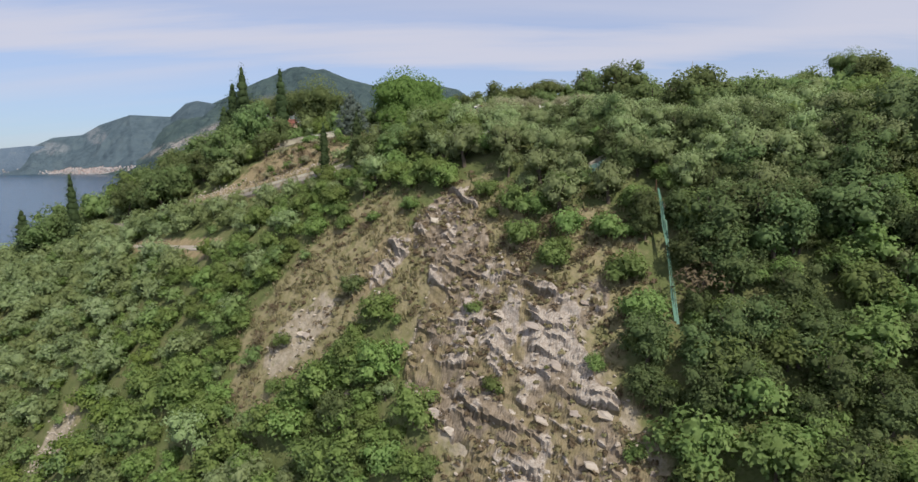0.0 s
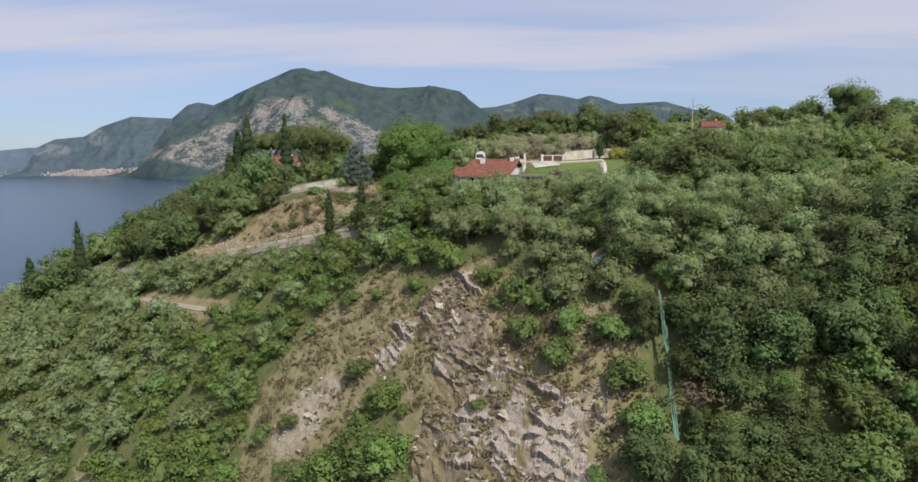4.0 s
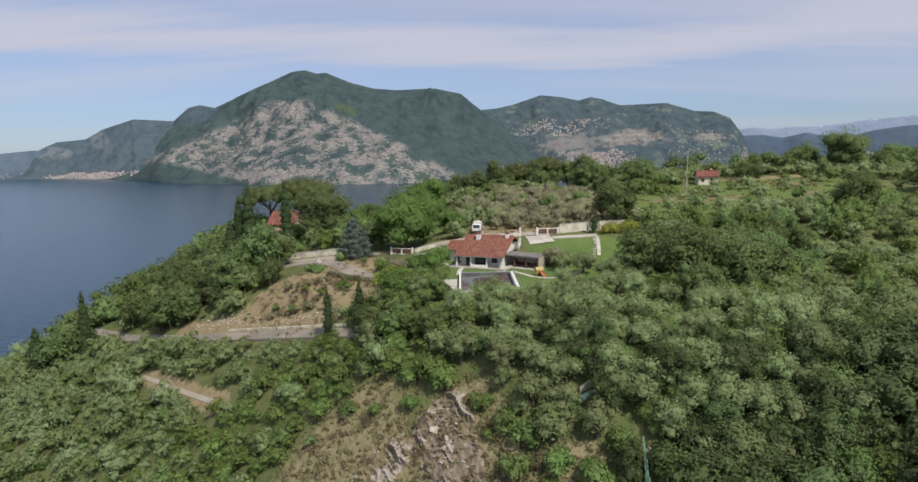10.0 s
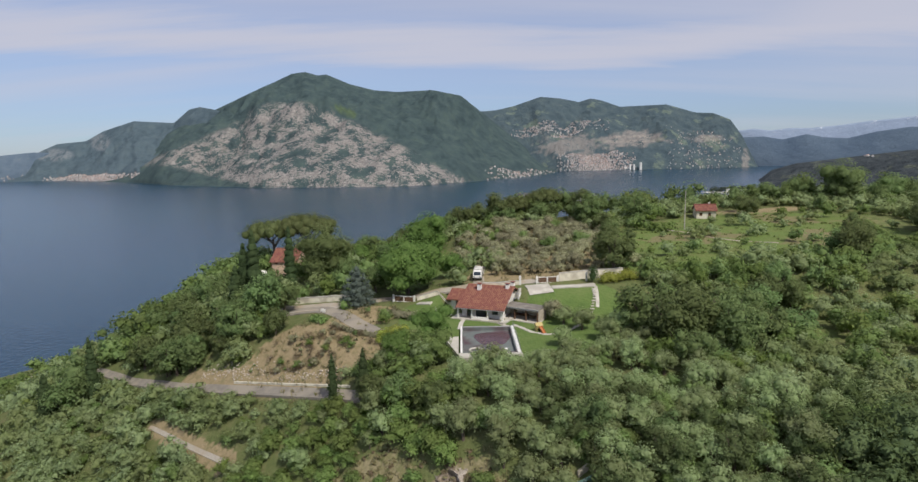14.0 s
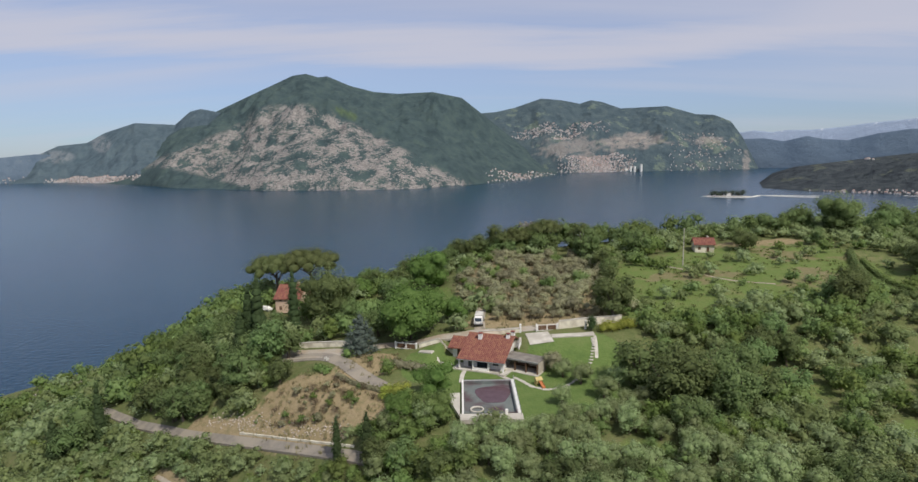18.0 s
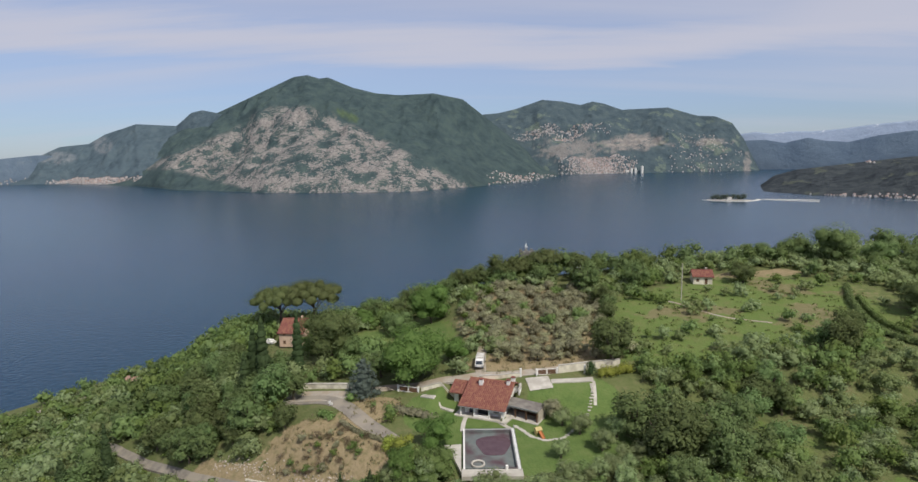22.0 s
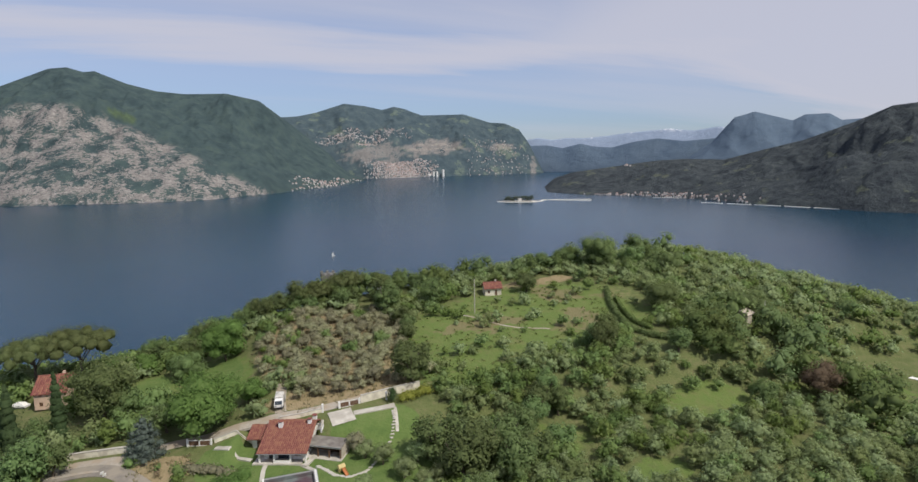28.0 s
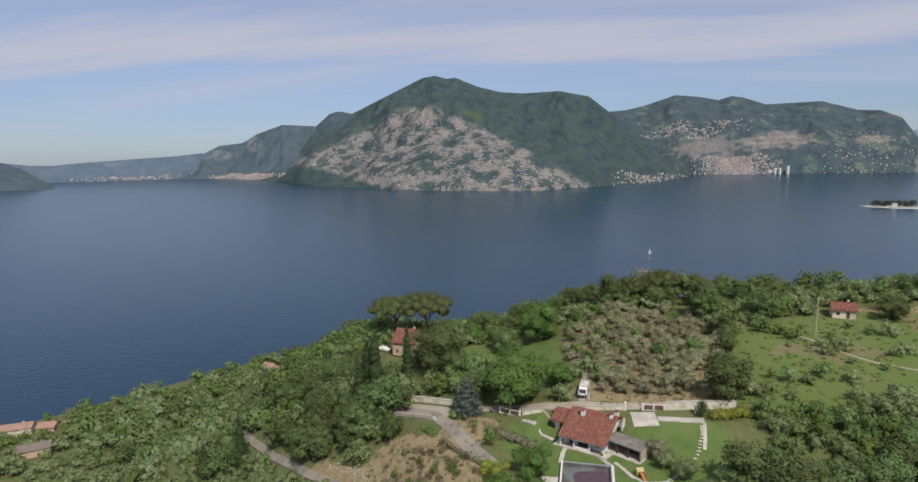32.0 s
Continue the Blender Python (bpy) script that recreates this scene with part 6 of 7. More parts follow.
ribbon("pool_path", [(1.6, 118), (0.4, 114.5), (0.4, 110.8)], 0.9, M_concrete, "pale curved path from terrace to pool", "path")
ribbon("pool_path_far", [(7.5, 115.2), (9.6, 113.5), (10.8, 111.2)], 0.9, M_concrete, "pale paved path from pool to pergola", "path")

# stepping stones in a ring over the lawn
stones = thing("stepping_stones", pose(0, 0, 0), "ring of pale stepping stones laid in the lawn", "stepping stones")
ring_line = np.array([(11.6, 112.6), (13.0, 110.6), (14.4, 108.2), (17.1, 106.4), (20.8, 107.2), (24.6, 111.6), (28.1, 116.7), (29.6, 120.5), (29.8, 122.4)])
tt = np.linspace(0, len(ring_line) - 1, 48)
me = None
for k, t in enumerate(tt):
    x, y = np.interp(t, range(len(ring_line)), ring_line[:, 0]), np.interp(t, range(len(ring_line)), ring_line[:, 1])
    if me is None:
        so = part("stone", *box(-0.4, 0.4, -0.3, 0.3, -0.12, 0.06, 0.05), M_concrete, stones)
        me = so.data
    else:
        so = new("stone", me); so.parent = stones
    so.matrix_basis = pose(float(x), float(y), ground_at(float(x), float(y)) + 0.03, 0, 0, 40 * math.sin(k * 1.7) + 20) @ Matrix.Diagonal((1 + 0.2 * math.sin(k * 2.3), 1 + 0.25 * math.cos(k * 1.1), 1, 1))

# play set on the lawn
M_orange = material("orange_plastic", [(0.36, 0.13, 0.045), (0.42, 0.16, 0.06)], rough=0.4, scale=1)
M_yel = material("yellow_plastic", [(0.42, 0.33, 0.13), (0.5, 0.4, 0.17)], rough=0.4, scale=1)
toy = thing("play_house", pose(15.9, 109.0, ground_at(15.9, 109.0), 0, 0, 20), "small plastic play house with an orange slide", "toy")
part("play_walls", *join(box(-0.6, -0.52, -0.5, 0.5, 0, 1.1), box(0.52, 0.6, -0.5, 0.5, 0, 1.1), box(-0.52, 0.52, 0.42, 0.5, 0, 1.1), box(-0.52, 0.52, -0.5, -0.42, 0.5, 1.1)), M_yel, toy)
part("play_roof", [(-0.75, -0.65, 1.1), (0.75, -0.65, 1.1), (0.75, 0.65, 1.1), (-0.75, 0.65, 1.1), (-0.7, 0, 1.65), (0.7, 0, 1.65)], [(3, 2, 1, 0), (0, 1, 5, 4), (2, 3, 4, 5), (0, 4, 3), (1, 2, 5)], M_yel, toy)
part("slide", *join(moved(box(-0.3, 0.3, -1.9, 0, -0.03, 0.03), pose(0.1, -0.55, 0.95, 27, 0, 0)), moved(box(-0.36, -0.3, -1.9, 0, -0.03, 0.2), pose(0.1, -0.55, 0.95, 27, 0, 0)), moved(box(0.3, 0.36, -1.9, 0, -0.03, 0.2), pose(0.1, -0.55, 0.95, 27, 0, 0))), M_orange, toy)


# ---- the parked truck and the car ----
M_rubber = material("black_rubber", [(0.02, 0.02, 0.02), (0.03, 0.03, 0.03)], rough=0.8, scale=5)
M_tarp = material("pale_tarp", [(0.5, 0.48, 0.44), (0.6, 0.58, 0.53)], scale=1.2, bump=0.02, big=(0.42, 0.4, 0.36), big_scale=0.8)


def wheel(parent, x, y, r, w):
    ob = part("wheel", *tube([(x - w / 2, y, r), (x + w / 2, y, r)], [r, r], 14), M_rubber, parent, "black tyre")
    part("rim", *tube([(x - w / 2 - 0.01, y, r), (x + w / 2 + 0.01, y, r)], [r * 0.55, r * 0.55], 10), M_steel, ob)


truck = thing("truck", pose(4.6, 132.2, ground_at(4.6, 133.5) + 0.1, 0, 0, -6), "small pale flatbed truck with a covered load", "truck")
part("chassis", *box(-0.85, 0.85, 0.3, 5.4, 0.5, 0.75), M_steel, truck)
cab = part("cab", [(-1.0, 0, 0.55), (1.0, 0, 0.55), (1.0, 1.7, 0.55), (-1.0, 1.7, 0.55), (-1.0, -0.05, 1.25), (1.0, -0.05, 1.25), (-0.9, 0.35, 2.15), (0.9, 0.35, 2.15), (0.95, 1.7, 2.2), (-0.95, 1.7, 2.2)],
           [(3, 2, 1, 0), (0, 1, 5, 4), (4, 5, 7, 6), (6, 7, 8, 9), (2, 3, 9, 8), (1, 2, 8, 7, 5), (3, 0, 4, 6, 9)], M_white, truck)
part("windscreen", [(-0.84, -0.02, 1.3), (0.84, -0.02, 1.3), (0.78, 0.315, 2.08), (-0.78, 0.315, 2.08), (-0.84, -0.035, 1.3), (0.84, -0.035, 1.3), (0.78, 0.3, 2.08), (-0.78, 0.3, 2.08)], [(4, 5, 6, 7), (3, 2, 1, 0), (0, 1, 5, 4), (2, 3, 7, 6), (1, 2, 6, 5), (3, 0, 4, 7)], M_glass, cab)
for x in (-0.7, 0.7):
    part("headlight", *box(x - 0.16, x + 0.16, -0.07, -0.02, 0.85, 1.02), M_glass, cab)
part("bumper", *box(-1.0, 1.0, -0.14, -0.06, 0.45, 0.7, 0.03), M_rubber, truck)
part("load_bed", *join(box(-1.1, 1.1, 1.9, 5.6, 0.75, 0.9), box(-1.1, -1.02, 1.9, 5.6, 0.9, 1.4), box(1.02, 1.1, 1.9, 5.6, 0.9, 1.4), box(-1.02, 1.02, 5.52, 5.6, 0.9, 1.4)), M_steel, truck)
part("covered_load", [(-1.0, 1.95, 0.9), (1.0, 1.95, 0.9), (1.0, 5.5, 0.9), (-1.0, 5.5, 0.9), (-0.98, 1.97, 2.35), (0.95, 2.0, 2.45), (0.97, 5.45, 2.3), (-0.95, 5.4, 2.4), (0, 3.6, 2.85)], [(3, 2, 1, 0), (0, 1, 5, 4), (1, 2, 6, 5), (2, 3, 7, 6), (3, 0, 4, 7), (4, 5, 8), (5, 6, 8), (6, 7, 8), (7, 4, 8)], M_tarp, truck)
for x in (-0.95, 0.95):
    for y in (0.85, 4.5):
        wheel(truck, x, y, 0.42, 0.28)

car = thing("car", pose(-60.5, 173.0, ground_at(-60.5, 173), 0, 0, 70), "small white car parked beside the ochre house", "car")
part("body", [(-0.85, -2, 0.35), (0.85, -2, 0.35), (0.85, 2, 0.35), (-0.85, 2, 0.35), (-0.83, -2, 0.85), (0.83, -2, 0.85), (0.83, 2, 0.9), (-0.83, 2, 0.9), (-0.65, -0.9, 1.42), (0.65, -0.9, 1.42), (0.65, 1.3, 1.42), (-0.65, 1.3, 1.42), (-0.8, -1.4, 0.92), (0.8, -1.4, 0.92), (0.8, 1.9, 0.95), (-0.8, 1.9, 0.95)],
     [(3, 2, 1, 0), (0, 1, 5, 4), (2, 3, 7, 6), (1, 2, 6, 5), (3, 0, 4, 7), (4, 5, 13, 12), (6, 7, 15, 14), (5, 6, 14, 13), (7, 4, 12, 15), (12, 13, 9, 8), (14, 15, 11, 10), (13, 14, 10, 9), (15, 12, 8, 11), (8, 9, 10, 11)], M_white, car)
for x in (-0.82, 0.82):
    for y in (-1.25, 1.25):
        wheel(car, x, y, 0.31, 0.2)


# ---- other houses ----
M_ochre = material("ochre_plaster", [(0.5, 0.36, 0.26), (0.58, 0.43, 0.32)], scale=0.7, bump=0.01, big=(0.46, 0.33, 0.25), big_scale=0.4)


def house(name, m, w, d, h, rise, wall_mat, label, along="x", eave=0.5, openings=True, rows=8, tiles=True, roof_mat=None):
    """A small house with gable roof: walls with thickness, windows and a tiled roof. Ridge along local x."""
    ob = thing(name, m, label, "house")
    t = 0.3
    ops = [(w * 0.15, w * 0.15 + 0.9, 0.9, 2.0), (w * 0.6, w * 0.6 + 0.9, 0.05, 2.05)] if openings else []
    if openings and h > 4:
        ops += [(w * 0.15, w * 0.15 + 0.9, 3.6, 4.8), (w * 0.6, w * 0.6 + 0.9, 3.6, 4.8)]
    wall_with_openings("front_wall", w, h, t, ops, wall_mat, pose(-w / 2, -d / 2, 0), ob)
    wall_with_openings("back_wall", w, h, t, [], wall_mat, pose(-w / 2, d / 2 - t, 0), ob)
    sd = d - 2 * t - 0.006
    for x in (-w / 2 + t, w / 2):
        wall_with_openings("side_wall", sd, h, t, [(sd * 0.4, sd * 0.4 + 0.9, 0.9, 2.0)] if openings else [], wall_mat, pose(x, -d / 2 + t + 0.003, 0, 0, 0, 90), ob)
        part("gable", [(x - t, -d / 2, h + 0.003), (x, -d / 2, h + 0.003), (x, d / 2, h + 0.003), (x - t, d / 2, h + 0.003), (x - t, 0, h + rise - 0.2), (x, 0, h + rise - 0.2)], [(3, 2, 1, 0), (0, 1, 5, 4), (2, 3, 4, 5), (0, 4, 3), (1, 2, 5)], wall_mat, ob)
    for x0, x1, z0, z1 in ops:
        part("shutter" if z0 > 0.5 else "door", *box(x0 - w / 2 + 0.003, x1 - w / 2 - 0.003, -d / 2 + 0.12, -d / 2 + 0.18, z0 + 0.003, z1 - 0.003), M_wood, ob)
    k = rise / (d / 2)
    if tiles:
        tiled_roof("front_roof", ob, -w / 2 - eave, w / 2 + eave, -d / 2 - eave, 0, h - eave * k + 0.06, h + rise + 0.06, rows, 0.6)
        tiled_roof("back_roof", ob, -w / 2 - eave, w / 2 + eave, d / 2 + eave, 0, h - eave * k + 0.06, h + rise + 0.06, rows, 0.6)
    else:
        for s in (-1, 1):
            ye, ze = s * (d / 2 + eave), h - eave * k + 0.06
            part("front_roof" if s < 0 else "back_roof", [(-w / 2 - eave, ye, ze), (w / 2 + eave, ye, ze), (w / 2 + eave, 0, h + rise + 0.06), (-w / 2 - eave, 0, h + rise + 0.06), (-w / 2 - eave, ye, ze + 0.15), (w / 2 + eave, ye, ze + 0.15), (w / 2 + eave, 0, h + rise + 0.21), (-w / 2 - eave, 0, h + rise + 0.21)],
                 [(3, 2, 1, 0), (4, 5, 6, 7), (0, 1, 5, 4), (1, 2, 6, 5), (3, 7, 6, 2), (3, 0, 4, 7)], roof_mat or M_tile, ob)
    part("ridge_cap", *tube([(-w / 2 - eave, 0, h + rise + 0.16), (w / 2 + eave, 0, h + rise + 0.16)], [0.16, 0.16], 7), roof_mat or M_tile, ob)
    part("chimney", *box(w * 0.2, w * 0.2 + 0.6, 0.3, 0.9, h + rise - 0.6, h + rise + 0.8), wall_mat, ob)
    return ob


M_weathered = material("sunbleached_tile", [(0.3, 0.175, 0.125), (0.38, 0.24, 0.18)], scale=0.8, bump=0.02, big=(0.27, 0.18, 0.14), big_scale=0.3)
M_slate = material("grey_brown_roofing", [(0.15, 0.12, 0.105), (0.21, 0.175, 0.155)], scale=0.8, bump=0.02)
house("ochre_house", pose(-51.2, 171.5, ground_at(-52, 168) + 0.3, 0, 0, -6), 7.4, 9.5, 4.6, 2.9, M_ochre, "tall ochre house with terracotta roof behind cypresses")
house("ochre_annex", pose(-45.1, 174.5, ground_at(-48, 173), 0, 0, -12), 4.5, 5, 3.4, 1.0, M_ochre, "low ochre annex beside the tall house", rows=5)
house("field_house", pose(82.5, 191.5, ground_at(82, 189), 0, 0, -10), 6.0, 5.5, 2.9, 1.5, M_plaster, "small white field house with a red roof", rows=6)
house("lakeside_hut", pose(-214, 353, ground_at(-214, 353) + 0.3, 0, 0, -25), 11, 8, 2.8, 2.2, M_ochre, "lakeside hut with broad terracotta roof", tiles=False, roof_mat=M_weathered)
for x, y, w, d, h, turn, label in ((-309, 243, 17, 9, 4.5, 30, "long lakeside house with orange tiled roof"), (-292, 248, 9, 8, 3.4, 20, "small lakeside house with pale tiled roof"), (-268, 219, 14, 9, 4, 40, "lakeside house with grey-brown roof")):
    house("lakeside_house", pose(x, y, max(2.0, float(ground_height(x, y))) + 0.2, 0, 0, turn), w, d, h, 1.8, M_plaster if w > 15 else M_ochre, label, tiles=False, roof_mat=M_slate if w == 14 else M_weathered)
ribbon("shore_road", [(-300, 255), (-276, 275), (-262, 300), (-246, 325), (-232, 345)], 5, M_gravel, "pale road along the lake shore", "road", lift=0.25)
shack = house("field_ruin", pose(143.5, 133.5, ground_at(143, 133) - 0.2, 0, 0, 25), 4.5, 3.5, 3.6, 0.9, M_stone, "small ruined stone hut among trees", tiles=False, openings=False, roof_mat=M_stone)

# eastern pool in its white surround
ep = thing("garden_pool", pose(180, 98, ground_at(180, 98) + 0.2, 0, 0, -38), "kidney-shaped pool with a wide white surround", "swimming pool")
def outline(r, n=36):
    return [(r * (1.15 + 0.22 * math.cos(2 * t)) * math.cos(t), r * 0.62 * (1 + 0.16 * math.sin(3 * t)) * math.sin(t)) for t in (2 * math.pi * k / n for k in range(n))]
o1, o2 = outline(8.0), outline(5.6)
part("surround", [(x, y, -1.2) for x, y in o1] + [(x, y, 0.15) for x, y in o1] + [(x, y, 0.15) for x, y in o2] + [(x, y, -0.6) for x, y in o2], [q for k in range(36) for q in ((k, (k + 1) % 36, 36 + (k + 1) % 36, 36 + k), (36 + k, 36 + (k + 1) % 36, 72 + (k + 1) % 36, 72 + k), (72 + k, 72 + (k + 1) % 36, 108 + (k + 1) % 36, 108 + k))], M_white, ep)
part("water_surface", [(x, y, -0.1) for x, y in outline(5.62)], [tuple(range(36))], M_pool, ep)

# slanted white boards at the bend of the drive
boards = thing("roadside_boards", pose(-29.9, 123.4, ground_at(-29.9, 123.4), 0, 0, 35), "two white boards on short posts at the drive's bend", "sign")
for k in (0, 1):
    part("board", *moved(box(-0.35, 0.35, -0.03, 0.03, 0.3, 1.0, 0.01), pose(0.1, k * 1.1, 0, 18, 0, 0)), M_white, boards)
    part("post", *box(0.05, 0.13, k * 1.1 + 0.05, k * 1.1 + 0.12, -0.3, 0.55), M_wood, boards)

# utility poles
def pole(x, y, h, label, arms=True):
    ob = thing("utility_pole", pose(x, y, ground_at(x, y) - 0.2), label, "utility pole")
    part("shaft", *tube([(0, 0, 0), (0, 0, h)], [0.16, 0.1], 8), M_concrete, ob)
    if arms:
        part("crossarm", *box(-1.2, 1.2, -0.06, 0.06, h - 0.9, h - 0.75), M_steel, ob)
        part("transformer", *box(-0.9, 0.1, -0.35, 0.35, h - 3.4, h - 2.3, 0.05), M_white, ob)
        part("platform", *box(-1.1, 1.3, -0.4, 0.4, h - 3.6, h - 3.45), M_white, ob)
        for x0 in (-1.0, 0, 1.0):
            part("insulator", *tube([(x0, 0, h - 0.75), (x0, 0, h - 0.5)], [0.06, 0.05], 6), M_white, ob)


pole(39.8, 185.6, 10.0, "concrete utility pole with transformer and white platform")
pole(69, 173.5, 12.0, "slim concrete utility pole on the meadow", False)
pole(148, 130, 8, "slim utility pole beside the ruin", False)
M_masonry = material("grey_masonry", [(0.13, 0.125, 0.115), (0.2, 0.19, 0.175)], scale=0.8, bump=0.08, big=(0.1, 0.11, 0.085), big_scale=0.3)
tw = thing("stone_tower", pose(26.2, 222, float(ground_height(26.2, 222)) - 2.5), "small ruined stone tower above the trees", "tower")
part("tower_wall", *join(box(-2.7, 2.7, -2.7, 2.7, 0, 13.6), *[box(x, x + 1.0, y, y + 1.0, 13.603, 14.4) for x in (-2.7, -0.5, 1.7) for y in (-2.7, 1.7)]), M_masonry, tw)

# green net hanging down the cliff
M_net = material("green_net", [(0.055, 0.13, 0.085), (0.085, 0.19, 0.13)], scale=2, rough=0.6)
net = thing("green_net", pose(0, 0, 0), "torn turquoise netting hanging down the slope", "net")
top = [(20.4, 59.4), (20.2, 58), (19.9, 56.2), (19.6, 54.3), (19.2, 52.4), (18.9, 50.6), (18.6, 48.6)]
for s, w0 in ((0, 0.08), (1, 0.05), (2, 0.04)):
    V, F = [], []
    for k, (x, y) in enumerate(top[s:] if s else top):
        z = ground_at(x, y) + 1.7 + 0.3 * math.sin(k * 2.1 + s)
        w = w0 * (1 + 0.9 * math.sin(k * 1.3 + s))
        V += [(x - w + 0.12 * s, y - 0.8, z), (x + w + 0.12 * s, y - 0.8, z), (x + w * 0.8 + 0.12 * s, y - 0.73, z + 0.05), (x - w * 0.8 + 0.12 * s, y - 0.73, z + 0.05)]
    for k in range(len(V) // 4 - 1):
        F += [(4 * k + j, 4 * k + (j + 1) % 4, 4 * k + 4 + (j + 1) % 4, 4 * k + 4 + j) for j in range(4)]
    part("net_strand", V, F, M_net, net)
part("net_post", *tube([(20.4, 59.4, ground_at(20.4, 59.4) - 0.3), (20.4, 59.3, ground_at(20.4, 59.4) + 2.6)], [0.06, 0.05], 6), M_wood, net)
M_mesh = material("grey_green_mesh", [(0.09, 0.16, 0.14), (0.12, 0.2, 0.17)], scale=3)
fence = thing("mesh_fence", pose(0, 0, 0), "low grey-green mesh fence at the brow", "fence")
fl = [(14.6 + 0.9 * k, 64.2 + 0.1 * k) for k in range(5)]
for x, y in fl:
    part("post", *tube([(x, y, ground_at(x, y) - 0.3), (x, y, ground_at(x, y) + 2.1)], [0.04, 0.04], 6), M_steel, fence)
for (ax, ay), (bx, by) in zip(fl[:-1], fl[1:]):
    za, zb = ground_at(ax, ay) + 1.2, ground_at(bx, by) + 1.2
    part("panel", [(ax, ay, za), (bx, by, zb), (bx, by, zb + 0.8), (ax, ay, za + 0.8), (ax, ay + 0.03, za), (bx, by + 0.03, zb), (bx, by + 0.03, zb + 0.8), (ax, ay + 0.03, za + 0.8)], [(0, 1, 2, 3), (7, 6, 5, 4), (3, 2, 6, 7), (0, 4, 5, 1)], M_mesh, fence)


# ---- rock on the cliff ----
# the bare face in strata that fall to the right, each overhanging a shaded joint
CELL = 0.19
CX, CY = np.meshgrid(np.arange(-14, 26, CELL), np.arange(28, 76, CELL))
CZ = surface(CX, CY)
RAG = fractal(CX, CY, 5, 4, 31)
CMASK = S(0.25, 0.6, zone("rock", CX, CY) + 0.5 * RAG + 0.25 * fractal(CX, CY, 1.5, 3, 41))
BED = CZ * 0.98 + CX * 0.16 + 1.3 * fractal(CX, CY, 7, 3, 33) + 0.5 * fractal(CX, CY, 1.6, 3, 34)
ALONG = CX * 0.92 - CZ * 0.36


def ledge(period, seed, run, base, gain):
    """How far a bed stands out: most above its joint, less upwards, broken along its length."""
    k = np.floor(BED / period)
    strong = np.clip(base + gain * fractal(ALONG + 37 * k, 11 * k, run, 3, seed), 0, 1)
    return strong * (1 - (BED / period - k)) ** 1.2, k


big, bed_no = ledge(2.3, 35, 3.2, -0.15, 2.8)
fine_, fine_no = ledge(0.72, 36, 1.5, 0.15, 2.4)
CRAG = np.abs(fractal(CX + 0.5 * CZ, CZ * 1.3, 2.4, 5, 37))
OUT = (0.95 * big + 0.55 * fine_ + 0.6 * CRAG + 0.3 * np.abs(fractal(CX + 0.5 * CZ, CZ, 1.1, 2, 40)) + 0.05) * CMASK - 0.55 * (1 - CMASK)
M_cliff = masked("cliff_face", [
    (None, 1.6, [(0.125, 0.1, 0.07), (0.205, 0.165, 0.12), (0.29, 0.24, 0.185)]),
    ("pale", 2.6, [(0.21, 0.175, 0.14), (0.4, 0.355, 0.305), (0.25, 0.205, 0.165), (0.46, 0.42, 0.365)]),
    ("weed", 0.9, [(0.125, 0.12, 0.06), (0.185, 0.15, 0.085), (0.225, 0.185, 0.115), (0.15, 0.14, 0.07)]),
])
face = grid_mesh("cliff_rock_face", CX, CY - 0.7 * OUT, CZ + 0.71 * OUT, M_cliff, False)
face.parent = hill
WEED = np.clip(1.4 * fractal(CX, CY, 3.4, 5, 39) + 0.48 - 0.9 * big - 0.5 * fine_ + 1.2 * (1 - CMASK) - 0.22 * S(60, 50, CY), 0, 1)
for layer, value in (("pale", np.clip(0.35 * np.sin(fine_no * 12.9) + 0.55 * big + 0.45 * fine_ + 0.8 * RAG + 0.9 * fractal(CX, CY, 1.3, 3, 42) + 0.08 + 0.3 * S(62, 50, CY), 0, 1)), ("weed", WEED)):
    face.data.attributes.new(layer, "FLOAT", "POINT").data.foreach_set("value", np.ascontiguousarray(value.ravel(), dtype=np.float32))


def on_cliff(x, y):
    """Height of the ground, or of the rock face where it stands over it."""
    i, j = int(round((y - 28) / CELL)), int(round((x + 14) / CELL))
    z = ground_at(x, y)
    return max(z, float(CZ[i, j] + 0.71 * OUT[i, j] + 0.9 * 0.7 * OUT[i, j])) if 0 <= i < CX.shape[0] and 0 <= j < CX.shape[1] and CMASK[i, j] > 0.2 else z


def stone_mesh(seed, points=16):
    g = random.Random(seed)
    bm = bmesh.new()
    for _ in range(points):
        d = Vector((g.gauss(0, 1), g.gauss(0, 1), g.gauss(0, 1))).normalized()
        bm.verts.new((d.x * 0.5 * g.uniform(0.8, 1.1), d.y * 0.5 * g.uniform(0.8, 1.1), max(-0.5, min(0.5, d.z * 0.8)) * g.uniform(0.9, 1)))
    bmesh.ops.convex_hull(bm, input=bm.verts)
    for v in [v for v in bm.verts if not v.link_faces]:
        bm.verts.remove(v)
    me = bpy.data.meshes.new("rock")
    bm.to_mesh(me)
    bm.free()
    me.materials.append(M_rock)
    return me


stone_meshes = [stone_mesh(k) for k in range(8)]


